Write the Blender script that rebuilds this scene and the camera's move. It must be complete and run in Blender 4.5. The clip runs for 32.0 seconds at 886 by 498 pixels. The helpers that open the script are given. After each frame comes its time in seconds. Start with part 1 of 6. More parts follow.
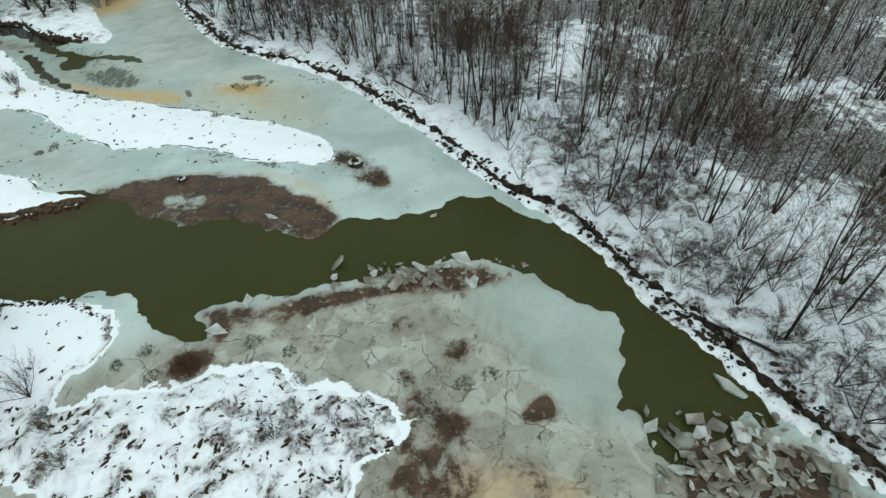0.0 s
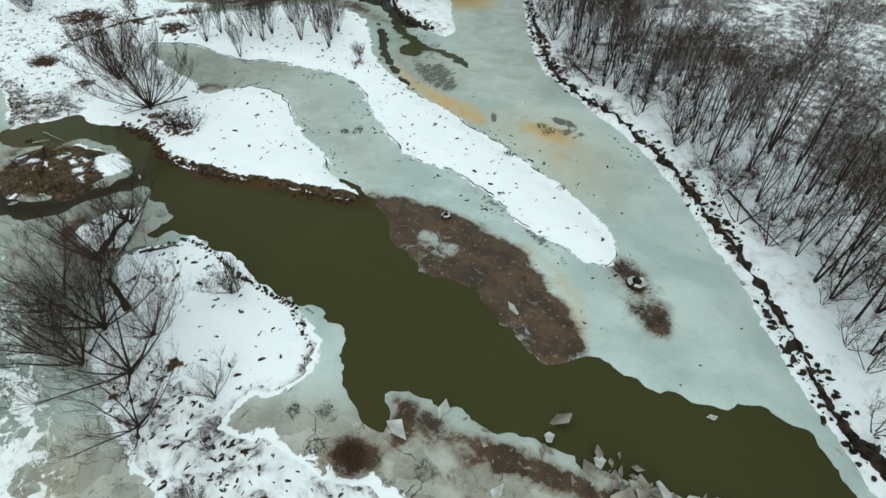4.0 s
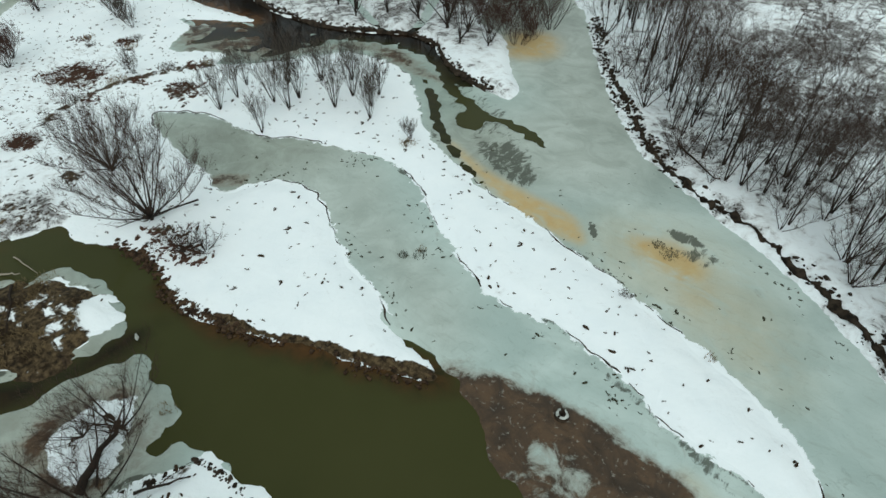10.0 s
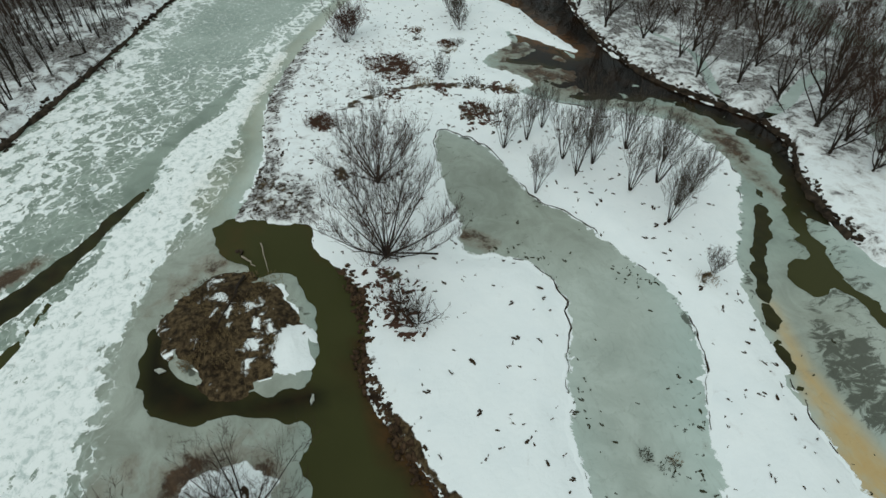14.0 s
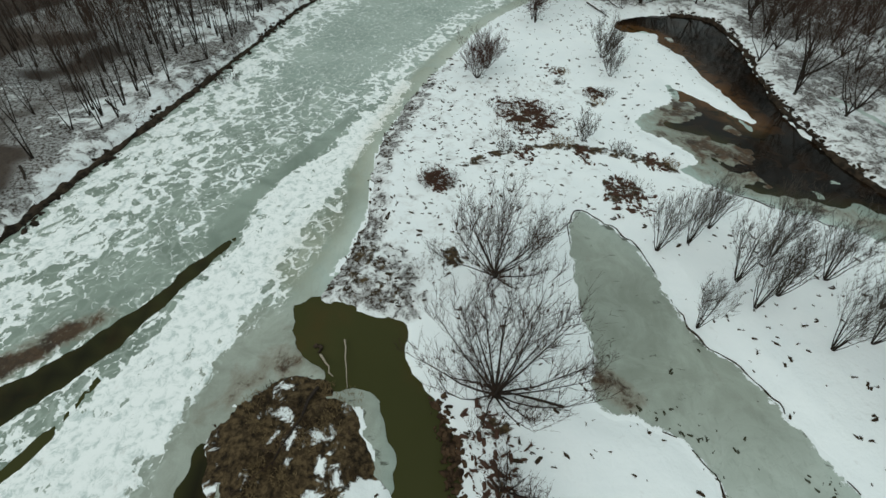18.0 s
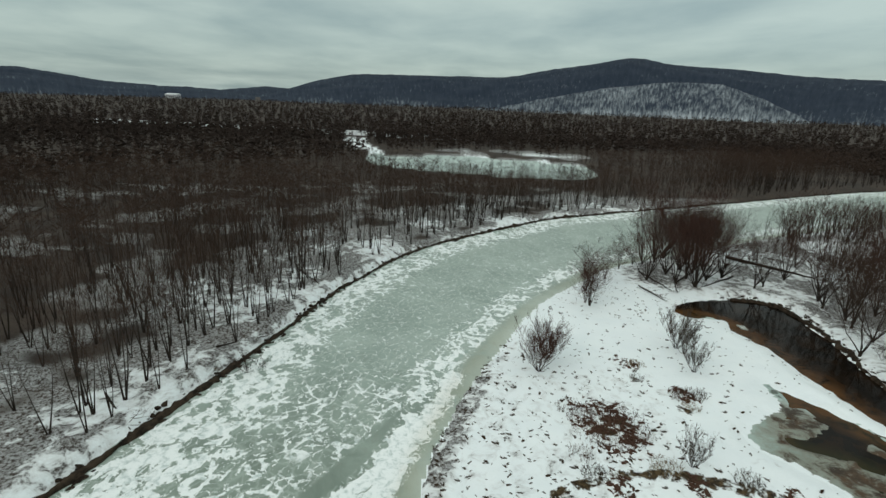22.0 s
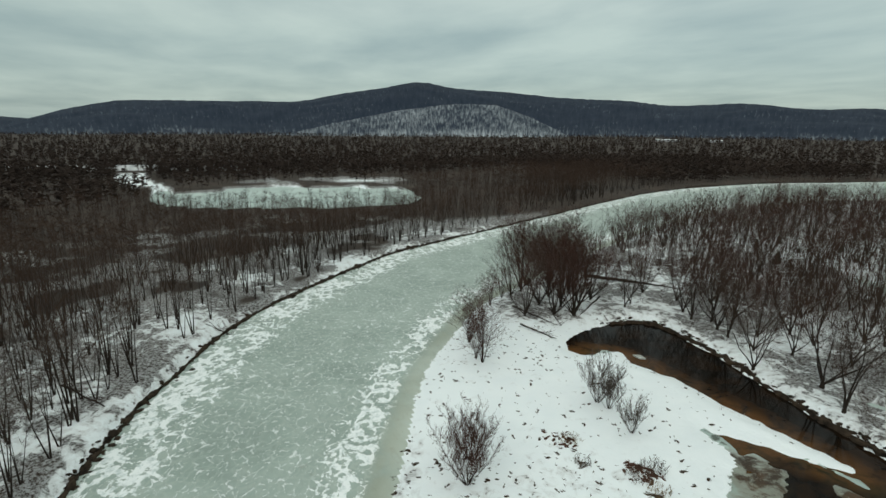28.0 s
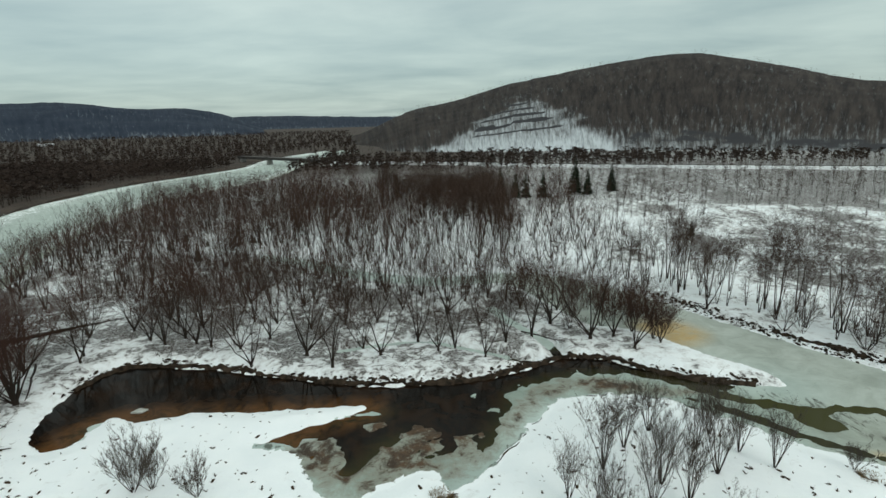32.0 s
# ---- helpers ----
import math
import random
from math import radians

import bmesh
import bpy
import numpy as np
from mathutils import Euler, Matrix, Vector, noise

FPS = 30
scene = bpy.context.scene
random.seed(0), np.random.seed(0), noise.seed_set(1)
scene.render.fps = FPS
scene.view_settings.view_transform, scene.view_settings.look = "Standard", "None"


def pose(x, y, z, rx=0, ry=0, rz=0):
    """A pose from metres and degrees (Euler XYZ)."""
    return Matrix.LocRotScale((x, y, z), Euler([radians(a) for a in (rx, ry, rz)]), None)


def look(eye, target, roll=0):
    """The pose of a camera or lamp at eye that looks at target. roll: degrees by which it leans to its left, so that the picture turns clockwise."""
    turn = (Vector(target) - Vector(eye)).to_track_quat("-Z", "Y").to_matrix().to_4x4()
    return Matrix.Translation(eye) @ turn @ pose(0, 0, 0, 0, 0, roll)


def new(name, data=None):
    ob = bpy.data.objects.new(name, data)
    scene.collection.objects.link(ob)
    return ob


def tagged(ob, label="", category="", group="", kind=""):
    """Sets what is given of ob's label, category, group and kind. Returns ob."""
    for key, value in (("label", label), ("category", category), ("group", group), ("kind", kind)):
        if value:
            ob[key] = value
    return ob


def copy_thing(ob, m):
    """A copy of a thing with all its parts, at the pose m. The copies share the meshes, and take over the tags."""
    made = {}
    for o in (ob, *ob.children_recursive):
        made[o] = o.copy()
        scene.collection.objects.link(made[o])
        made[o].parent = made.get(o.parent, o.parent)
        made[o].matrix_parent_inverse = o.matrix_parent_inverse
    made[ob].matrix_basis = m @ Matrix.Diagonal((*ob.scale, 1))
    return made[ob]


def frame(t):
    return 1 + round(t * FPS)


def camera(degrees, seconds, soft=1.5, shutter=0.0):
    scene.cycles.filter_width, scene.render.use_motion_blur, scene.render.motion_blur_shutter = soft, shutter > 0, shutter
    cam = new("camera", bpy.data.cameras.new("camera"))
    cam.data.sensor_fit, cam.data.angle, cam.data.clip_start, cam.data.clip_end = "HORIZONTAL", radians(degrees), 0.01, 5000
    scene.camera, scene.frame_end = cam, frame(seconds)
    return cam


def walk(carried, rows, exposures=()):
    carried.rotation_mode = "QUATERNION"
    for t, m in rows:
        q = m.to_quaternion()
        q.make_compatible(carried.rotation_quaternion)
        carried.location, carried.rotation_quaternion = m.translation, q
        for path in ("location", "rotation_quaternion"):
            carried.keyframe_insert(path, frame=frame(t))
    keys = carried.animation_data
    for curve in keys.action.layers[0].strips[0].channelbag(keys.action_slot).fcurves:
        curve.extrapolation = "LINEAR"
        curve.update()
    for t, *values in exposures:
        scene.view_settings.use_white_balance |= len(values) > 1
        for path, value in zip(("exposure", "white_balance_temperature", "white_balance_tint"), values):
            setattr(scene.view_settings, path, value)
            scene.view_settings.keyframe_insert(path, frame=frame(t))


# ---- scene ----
cam = camera(81.5, 32.0, soft=1.5)


def aim(x, y, z, yaw, pitch, roll):
    """A camera at x, y, z that looks yaw degrees to the left of +y and pitch degrees up."""
    a, b = radians(yaw), radians(pitch)
    way = Vector((-math.sin(a) * math.cos(b), math.cos(a) * math.cos(b), math.sin(b)))
    eye = Vector((x, y, z))
    return look(eye, eye + 2 * way, roll)


# seconds, place in metres, yaw, pitch, roll in degrees
FLIGHT = [
    (0, 3.01, -4.28, 32.39, 5.30, -44.89, -2.87),
    (0.5, 2.53, -2.54, 32.38, 9.81, -44.62, -2.29),
    (1, 1.93, -0.68, 32.34, 17.48, -44.29, -1.65),
    (1.5, 1.17, 1.04, 32.27, 26.68, -43.98, -0.95),
    (2, 0.17, 2.75, 32.15, 34.18, -43.83, -0.30),
    (2.5, -0.97, 4.10, 32.07, 36.95, -43.74, 0.04),
    (3, -2.13, 5.31, 32.10, 38.06, -43.65, 0.24),
    (3.5, -3.35, 6.50, 32.15, 38.39, -43.64, 0.26),
    (5.5, -9.30, 10.46, 32.53, 37.97, -43.71, 0.54),
    (6, -10.84, 11.41, 32.60, 37.96, -43.76, 0.58),
    (6.5, -12.54, 12.30, 32.66, 37.83, -43.85, 0.72),
    (7, -14.30, 13.14, 32.70, 37.58, -43.92, 0.94),
    (7.5, -15.94, 13.94, 32.77, 37.47, -43.87, 1.03),
    (8, -17.61, 14.91, 32.91, 37.53, -44.04, 0.97),
    (8.5, -19.20, 15.97, 33.06, 37.73, -44.26, 0.73),
    (9, -20.58, 17.01, 33.08, 38.37, -44.13, 0.26),
    (9.5, -21.93, 18.02, 33.09, 38.99, -44.06, -0.14),
    (10, -23.46, 19.07, 33.15, 39.26, -44.13, -0.36),
    (10.5, -24.97, 20.07, 33.17, 40.98, -44.12, -0.56),
    (11, -26.66, 21.25, 33.02, 47.06, -44.13, -0.62),
    (11.5, -28.36, 22.41, 32.77, 54.32, -44.00, -0.50),
    (12, -30.09, 23.35, 32.61, 57.95, -43.88, -0.36),
    (12.5, -31.86, 23.97, 32.53, 59.25, -43.86, -0.20),
    (13, -33.57, 24.44, 32.41, 61.72, -43.62, 0.13),
    (13.5, -35.42, 24.85, 32.30, 66.11, -43.55, 0.61),
    (14, -37.25, 25.22, 32.26, 71.76, -43.51, 1.17),
    (14.5, -39.08, 25.43, 32.21, 76.97, -43.58, 1.75),
    (15, -40.90, 25.56, 32.14, 80.59, -43.62, 2.07),
    (15.5, -42.73, 25.60, 32.08, 82.14, -43.62, 2.25),
    (17.5, -49.64, 25.06, 31.79, 83.82, -43.54, 2.52),
    (18, -51.38, 24.78, 31.80, 84.16, -43.65, 2.57),
    (18.5, -53.07, 24.42, 31.84, 84.44, -43.74, 2.62),
    (19, -54.73, 23.99, 31.88, 84.75, -43.78, 2.70),
    (19.5, -56.35, 23.61, 31.91, 85.06, -43.81, 2.76),
    (20, -58.00, 23.21, 31.93, 85.55, -41.92, 2.73),
    (20.5, -59.64, 22.76, 31.90, 86.19, -36.07, 2.54),
    (21, -61.14, 22.32, 31.70, 86.88, -28.49, 2.35),
    (21.5, -62.69, 21.92, 31.26, 87.51, -21.56, 2.28),
    (22, -64.03, 21.57, 30.73, 88.02, -16.32, 2.10),
    (22.5, -65.57, 21.24, 30.39, 88.36, -14.49, 1.85),
    (23, -67.26, 20.88, 30.30, 88.58, -14.16, 1.90),
    (23.5, -68.88, 20.50, 30.30, 88.73, -14.06, 1.89),
    (24, -70.53, 20.08, 30.36, 88.89, -14.00, 1.88),
    (24.5, -72.16, 19.74, 30.40, 89.01, -13.92, 1.87),
    (25, -73.81, 19.54, 30.42, 88.50, -13.88, 1.82),
    (25.5, -75.35, 19.18, 30.39, 83.68, -13.74, 1.62),
    (26, -76.76, 18.79, 30.36, 74.66, -13.41, 1.19),
    (26.5, -78.25, 18.31, 30.35, 69.48, -13.32, 0.78),
    (28.5, -85.04, 17.88, 30.48, 66.54, -13.44, 0.40),
    (29, -86.81, 18.00, 30.50, 66.63, -13.42, 0.31),
    (29.5, -88.55, 18.11, 30.53, 66.68, -13.45, 0.25),
    (30, -90.25, 18.29, 30.60, 66.72, -13.49, 0.29),
    (30.5, -91.85, 18.53, 30.74, 66.03, -13.45, 0.28),
    (31, -92.98, 18.22, 31.01, 54.74, -13.43, -0.02),
    (31.5, -93.86, 17.39, 31.42, 30.40, -13.52, -0.56),
    (32, -94.91, 16.26, 31.82, 1.85, -14.10, -1.36),
]
walk(cam, [(row[0], aim(*row[1:])) for row in FLIGHT],
     exposures=[(0, 0.02, 6300, 10), (6, 0.02, 6400, 12), (9.5, -0.08, 6400, 10), (12.5, -0.40, 6500, 10), (19.5, -0.37, 6600, 10), (23, -0.27, 6700, 10), (29, -0.25, 6750, 10), (32, -0.10, 6650, 10)])

# ---- sky and sun: a closed winter overcast, brighter overhead ----
world = bpy.data.worlds.new("overcast_sky")
scene.world = world
world.use_nodes = True
wt = world.node_tree
wt.nodes.clear()


def wnode(kind, **values):
    n = wt.nodes.new(kind)
    for key, value in values.items():
        if key in n.inputs:
            n.inputs[key].default_value = value
    return n


w_out, w_bg = wnode("ShaderNodeOutputWorld"), wnode("ShaderNodeBackground", Strength=1.0)
w_co = wnode("ShaderNodeTexCoord")
w_sep = wnode("ShaderNodeSeparateXYZ")
wt.links.new(w_co.outputs["Generated"], w_sep.inputs[0])
w_up = wnode("ShaderNodeMath")
w_up.operation = "MAXIMUM"
w_up.inputs[1].default_value = 0.0
wt.links.new(w_sep.outputs["Z"], w_up.inputs[0])
w_add = wnode("ShaderNodeMath")
w_add.operation = "ADD"
w_add.inputs[1].default_value = 0.09
wt.links.new(w_up.outputs[0], w_add.inputs[0])
w_div = wnode("ShaderNodeVectorMath")
w_div.operation = "DIVIDE"
w_comb = wnode("ShaderNodeCombineXYZ", Z=1.0)
wt.links.new(w_add.outputs[0], w_comb.inputs["X"])
wt.links.new(w_add.outputs[0], w_comb.inputs["Y"])
wt.links.new(w_co.outputs["Generated"], w_div.inputs[0])
wt.links.new(w_comb.outputs[0], w_div.inputs[1])
w_map = wnode("ShaderNodeMapping")
w_map.inputs["Rotation"].default_value = (0, 0, radians(8))
w_map.inputs["Scale"].default_value = (0.8, 1.0, 1.0)
wt.links.new(w_div.outputs[0], w_map.inputs["Vector"])
w_n1 = wnode("ShaderNodeTexNoise", Scale=0.8, Detail=7.0, Roughness=0.52, Distortion=0.2)
wt.links.new(w_map.outputs[0], w_n1.inputs["Vector"])
w_cl = wnode("ShaderNodeValToRGB")
w_cl.color_ramp.elements[0].position, w_cl.color_ramp.elements[0].color = 0.33, (0.70, 0.79, 0.80, 1)
w_cl.color_ramp.elements[1].position, w_cl.color_ramp.elements[1].color = 0.67, (1.12, 1.16, 1.11, 1)
wt.links.new(w_n1.outputs["Fac"], w_cl.inputs[0])
# brightness by height: a third at the horizon, one overhead
w_ramp = wnode("ShaderNodeValToRGB")
w_e = w_ramp.color_ramp.elements
w_e[0].position, w_e[0].color = 0.0, (0.38, 0.47, 0.48, 1)
w_e[1].position, w_e[1].color = 1.0, (1.06, 1.09, 1.05, 1)
w_m = w_e.new(0.16)
w_m.color = (0.46, 0.55, 0.54, 1)
w_m2 = w_e.new(0.45)
w_m2.color = (0.74, 0.80, 0.78, 1)
wt.links.new(w_up.outputs[0], w_ramp.inputs[0])
w_mul = wnode("ShaderNodeMix")
w_mul.data_type, w_mul.blend_type = "RGBA", "MULTIPLY"
w_mul.inputs["Factor"].default_value = 1.0
wt.links.new(w_ramp.outputs[0], w_mul.inputs[6])
wt.links.new(w_cl.outputs[0], w_mul.inputs[7])
w_sky = wnode("ShaderNodeTexSky")
w_sky.sky_type = "NISHITA"
w_sky.sun_disc = False
w_sky.sun_elevation, w_sky.sun_rotation = radians(32), radians(140)
w_mix = wnode("ShaderNodeMix")
w_mix.data_type = "RGBA"
w_mix.blend_type = "ADD"
w_mix.inputs["Factor"].default_value = 0.02
wt.links.new(w_mul.outputs[2], w_mix.inputs[6])
wt.links.new(w_sky.outputs[0], w_mix.inputs[7])
wt.links.new(w_mix.outputs[2], w_bg.inputs["Color"])
wt.links.new(w_bg.outputs[0], w_out.inputs[0])

sun = new("sun", bpy.data.lights.new("sun", "SUN"))
sun.data.energy, sun.data.angle, sun.data.color = 0.8, radians(25), (1.0, 0.97, 0.93)
sun.matrix_world = look((0, 0, 100), (-60 * math.sin(radians(140)), -60 * math.cos(radians(140)), 62))

# ---- materials ----
class Mat:
    """A node material with a few short-hands."""

    def __init__(self, name, rough=0.8, metal=0.0, ior=1.45, spec=0.12):
        self.m = bpy.data.materials.new(name)
        self.m.use_nodes = True
        self.t = self.m.node_tree
        self.b = self.t.nodes["Principled BSDF"]
        self.b.inputs["Roughness"].default_value = rough
        self.b.inputs["Metallic"].default_value = metal
        self.b.inputs["IOR"].default_value = ior
        self.b.inputs["Specular IOR Level"].default_value = spec
        self.co = self.t.nodes.new("ShaderNodeTexCoord").outputs["Object"]

    def put(self, socket, value):
        if isinstance(value, bpy.types.NodeSocket):
            self.t.links.new(value, socket)
        elif isinstance(value, tuple) and len(value) == 3 and socket.type == "RGBA":
            socket.default_value = (*value, 1)
        else:
            socket.default_value = value

    def noise(self, scale, detail=4.0, rough=0.55, distort=0.0, vec=None, out="Fac"):
        n = self.t.nodes.new("ShaderNodeTexNoise")
        n.inputs["Scale"].default_value, n.inputs["Detail"].default_value = scale, detail
        n.inputs["Roughness"].default_value, n.inputs["Distortion"].default_value = rough, distort
        self.t.links.new(vec or self.co, n.inputs["Vector"])
        return n.outputs[out]

    def cells(self, scale, vec=None, feature="DISTANCE_TO_EDGE", rand=1.0):
        n = self.t.nodes.new("ShaderNodeTexVoronoi")
        n.feature = feature
        n.inputs["Scale"].default_value, n.inputs["Randomness"].default_value = scale, rand
        self.t.links.new(vec or self.co, n.inputs["Vector"])
        return n.outputs["Distance" if feature == "DISTANCE_TO_EDGE" else "Color"]

    def attr(self, name):
        n = self.t.nodes.new("ShaderNodeAttribute")
        n.attribute_name = name
        return n.outputs["Fac"]

    def math(self, op, a, b=0.0, clamp=False):
        n = self.t.nodes.new("ShaderNodeMath")
        n.operation, n.use_clamp = op, clamp
        self.put(n.inputs[0], a), self.put(n.inputs[1], b)
        return n.outputs[0]

    def step(self, value, lo, hi, a=0.0, b=1.0):
        n = self.t.nodes.new("ShaderNodeMapRange")
        n.interpolation_type = "SMOOTHSTEP"
        for key, v in (("Value", value), ("From Min", lo), ("From Max", hi), ("To Min", a), ("To Max", b)):
            self.put(n.inputs[key], v)
        return n.outputs[0]

    def mix(self, fac, a, b, kind="MIX"):
        n = self.t.nodes.new("ShaderNodeMix")
        n.data_type, n.blend_type = "RGBA", kind
        self.put(n.inputs[0], fac), self.put(n.inputs[6], a), self.put(n.inputs[7], b)
        return n.outputs[2]

    def warp(self, scale, amount, vec=None):
        n = self.t.nodes.new("ShaderNodeVectorMath")
        n.operation = "MULTIPLY_ADD"
        self.t.links.new(self.noise(scale, 3, out="Color"), n.inputs[0])
        n.inputs[1].default_value = (amount, amount, 0)
        self.t.links.new(vec or self.co, n.inputs[2])
        return n.outputs[0]

    def along(self, turn, long_, wide_, vec=None):
        """Coordinates that run long_ metres along the direction turn (degrees) and wide_ across it."""
        n = self.t.nodes.new("ShaderNodeMapping")
        n.vector_type = "TEXTURE"
        n.inputs["Rotation"].default_value = (0, 0, radians(turn))
        n.inputs["Scale"].default_value = (long_, wide_, 1)
        self.t.links.new(vec or self.co, n.inputs["Vector"])
        return n.outputs[0]

    def stretch(self, x, y, z, turn=0.0, vec=None):
        n = self.t.nodes.new("ShaderNodeMapping")
        n.inputs["Scale"].default_value = (x, y, z)
        n.inputs["Rotation"].default_value = (0, 0, radians(turn))
        self.t.links.new(vec or self.co, n.inputs["Vector"])
        return n.outputs[0]

    def random(self):
        return self.t.nodes.new("ShaderNodeObjectInfo").outputs["Random"]

    def island(self):
        return self.t.nodes.new("ShaderNodeNewGeometry").outputs["Random Per Island"]

    def slope(self):
        n = self.t.nodes.new("ShaderNodeSeparateXYZ")
        self.t.links.new(self.t.nodes.new("ShaderNodeNewGeometry").outputs["Normal"], n.inputs[0])
        return n.outputs["Z"]

    def bump(self, height, strength=0.4, distance=0.1):
        n = self.t.nodes.new("ShaderNodeBump")
        n.inputs["Strength"].default_value, n.inputs["Distance"].default_value = strength, distance
        self.t.links.new(height, n.inputs["Height"])
        self.t.links.new(n.outputs[0], self.b.inputs["Normal"])

    def done(self, color, rough=None):
        self.put(self.b.inputs["Base Color"], color)
        if rough is not None:
            self.put(self.b.inputs["Roughness"], rough)
        return self.m


def snow_ground():
    """Snow with leaf litter, dead grass and bare soil showing through it."""
    m = Mat("snow_ground", 0.8, spec=0.06)
    snow = m.mix(m.noise(0.35, 5), (0.76, 0.82, 0.85), (0.87, 0.91, 0.92))
    litter, soil = m.attr("litter"), m.attr("soil")
    blot = m.noise(0.65, 8, 0.68, 0.5)
    cover = m.step(m.math("ADD", blot, m.math("MULTIPLY", litter, 0.36)), 0.72, 0.82)
    fine = m.step(m.noise(3.2, 6, 0.7), 0.40, 0.62)
    leaf = m.mix(m.math("MULTIPLY", m.noise(4.0, 6, 0.7), m.step(m.noise(0.09, 6, 0.7), 0.30, 0.72, 0.25, 1.2)), (0.018, 0.013, 0.010), (0.082, 0.057, 0.042))
    thin = m.mix(0.45, snow, (0.25, 0.21, 0.18))
    cover2 = m.math("MULTIPLY", cover, m.math("ADD", m.math("MULTIPLY", fine, 0.5), 0.5))
    c = m.mix(m.math("MULTIPLY", m.step(m.math("ADD", blot, m.math("MULTIPLY", litter, 0.42)), 0.62, 0.78), 0.55), snow, thin)
    c = m.mix(m.math("MAXIMUM", cover2, m.math("MULTIPLY", m.step(litter, 1.0, 1.6), 0.97)), c, leaf)
    mud = m.mix(m.step(m.noise(2.2, 7, 0.7), 0.35, 0.70), (0.014, 0.010, 0.006), (0.115, 0.080, 0.042))
    soft = m.math("ADD", soil, m.math("MULTIPLY", m.math("SUBTRACT", m.noise(0.9, 6, 0.65, 0.5), 0.5), 1.5))
    c = m.mix(m.step(soft, 0.42, 0.58), c, mud)
    c = m.mix(m.step(m.math("ADD", m.slope(), m.math("MULTIPLY", m.noise(2.5, 4), 0.35)), 0.94, 0.82), c, mud)
    m.bump(m.math("ADD", m.noise(1.2, 6, 0.6), m.math("MULTIPLY", cover, -0.3)), 0.5, 0.25)
    return m.done(c, m.step(soft, 0.42, 0.58, 0.75, 0.5))


def river_ice():
    """Grey-green river ice: frost network, iron-orange seeps, mud and thin dark places."""
    m = Mat("river_ice", 0.4, spec=0.2)
    frost, stain, mud, thin = m.attr("frost"), m.attr("stain"), m.attr("mud"), m.attr("thin")
    pale = m.attr("pale")
    base = m.mix(m.step(m.noise(0.16, 5, 0.6, 0.8), 0.35, 0.65), (0.178, 0.224, 0.190), (0.268, 0.328, 0.284))
    light = m.mix(m.step(m.noise(0.10, 5, 0.55, 0.5), 0.35, 0.65), (0.345, 0.430, 0.402), (0.480, 0.572, 0.538))
    beige = m.mix(m.step(m.noise(0.22, 7, 0.65, 1.5), 0.35, 0.65), (0.255, 0.25, 0.205), (0.42, 0.435, 0.385))
    c = m.mix(m.attr("silt"), m.mix(pale, base, light), beige)
    flow = m.step(m.noise(1.4, 5, 0.6, 1.2, m.stretch(0.35, 1.2, 1, 38)), 0.52, 0.72)
    c = m.mix(m.math("MULTIPLY", flow, 0.22), c, (0.22, 0.235, 0.20))
    speck = m.step(m.noise(2.6, 5, 0.7), 0.66, 0.74)
    c = m.mix(m.math("MULTIPLY", speck, 0.35), c, (0.12, 0.125, 0.10))
    # silted shelf: dark grit, crisp cracks, paler refrozen plates
    shelf = m.step(m.attr("silt"), 0.5, 0.8)
    plate = m.math("MULTIPLY", m.cells(0.55, m.warp(0.7, 1.2), "F1"), 1.0)
    c = m.mix(m.math("MULTIPLY", shelf, 0.35), c, m.mix(m.step(plate, 0.2, 0.8), (0.20, 0.185, 0.145), (0.47, 0.48, 0.43)))
    grit = m.math("MULTIPLY", m.step(m.noise(1.5, 9, 0.74, 0.6), 0.55, 0.61), m.step(m.noise(0.30, 4, 0.6, 0.6), 0.42, 0.60))
    c = m.mix(m.math("MULTIPLY", m.math("MULTIPLY", grit, shelf), 0.85), c, (0.095, 0.085, 0.055))
    seam = m.step(m.cells(0.30, m.warp(0.35, 3.0)), 0.016, 0.004)
    c = m.mix(m.math("MULTIPLY", m.math("MULTIPLY", seam, m.step(m.noise(0.4, 3), 0.46, 0.58)), m.math("MULTIPLY", shelf, 0.9)), c, (0.07, 0.062, 0.045))
    crack = m.math("ABSOLUTE", m.math("SUBTRACT", m.noise(0.28, 5, 0.55, 2.2), 0.5))
    c = m.mix(m.math("MULTIPLY", m.math("MULTIPLY", m.step(crack, 0.010, 0.002), m.step(m.noise(0.5, 3), 0.45, 0.6)), m.step(m.attr("silt"), 0.5, 0.8, 0.0, 0.8)), c, (0.075, 0.07, 0.055))
    # frost: white rims round drifting pans, closing to a crust where it is thick
    v = m.along(154, 1.25, 0.95, m.warp(1.9, 0.45, m.warp(0.5, 1.5)))
    wob = m.math("SUBTRACT", m.noise(1.5, 6, 0.72, 0.4), 0.5)
    patchy = m.math("MULTIPLY", frost, m.step(m.noise(0.13, 5, 0.6, 0.5), 0.28, 0.66, 0.45, 1.35))
    gapped = m.step(m.noise(0.42, 5, 0.62, 0.5), 0.38, 0.58, 0.02, 1.0)
    pan = m.math("ADD", m.cells(0.52, v), m.math("MULTIPLY", wob, 0.24))
    reach = m.math("MULTIPLY", m.math("MULTIPLY", patchy, gapped), 0.46)
    edge = m.math("MULTIPLY", m.step(m.math("SUBTRACT", pan, reach), 0.012, -0.022), m.step(reach, 0.03, 0.07))
    small = m.math("ADD", m.cells(1.05, v), m.math("MULTIPLY", wob, 0.5))
    gap2 = m.step(m.noise(0.6, 4, 0.6, 0.3), 0.50, 0.62)
    edge2 = m.step(m.math("SUBTRACT", small, m.math("MULTIPLY", m.math("MULTIPLY", patchy, gap2), 0.50)), 0.01, -0.02)
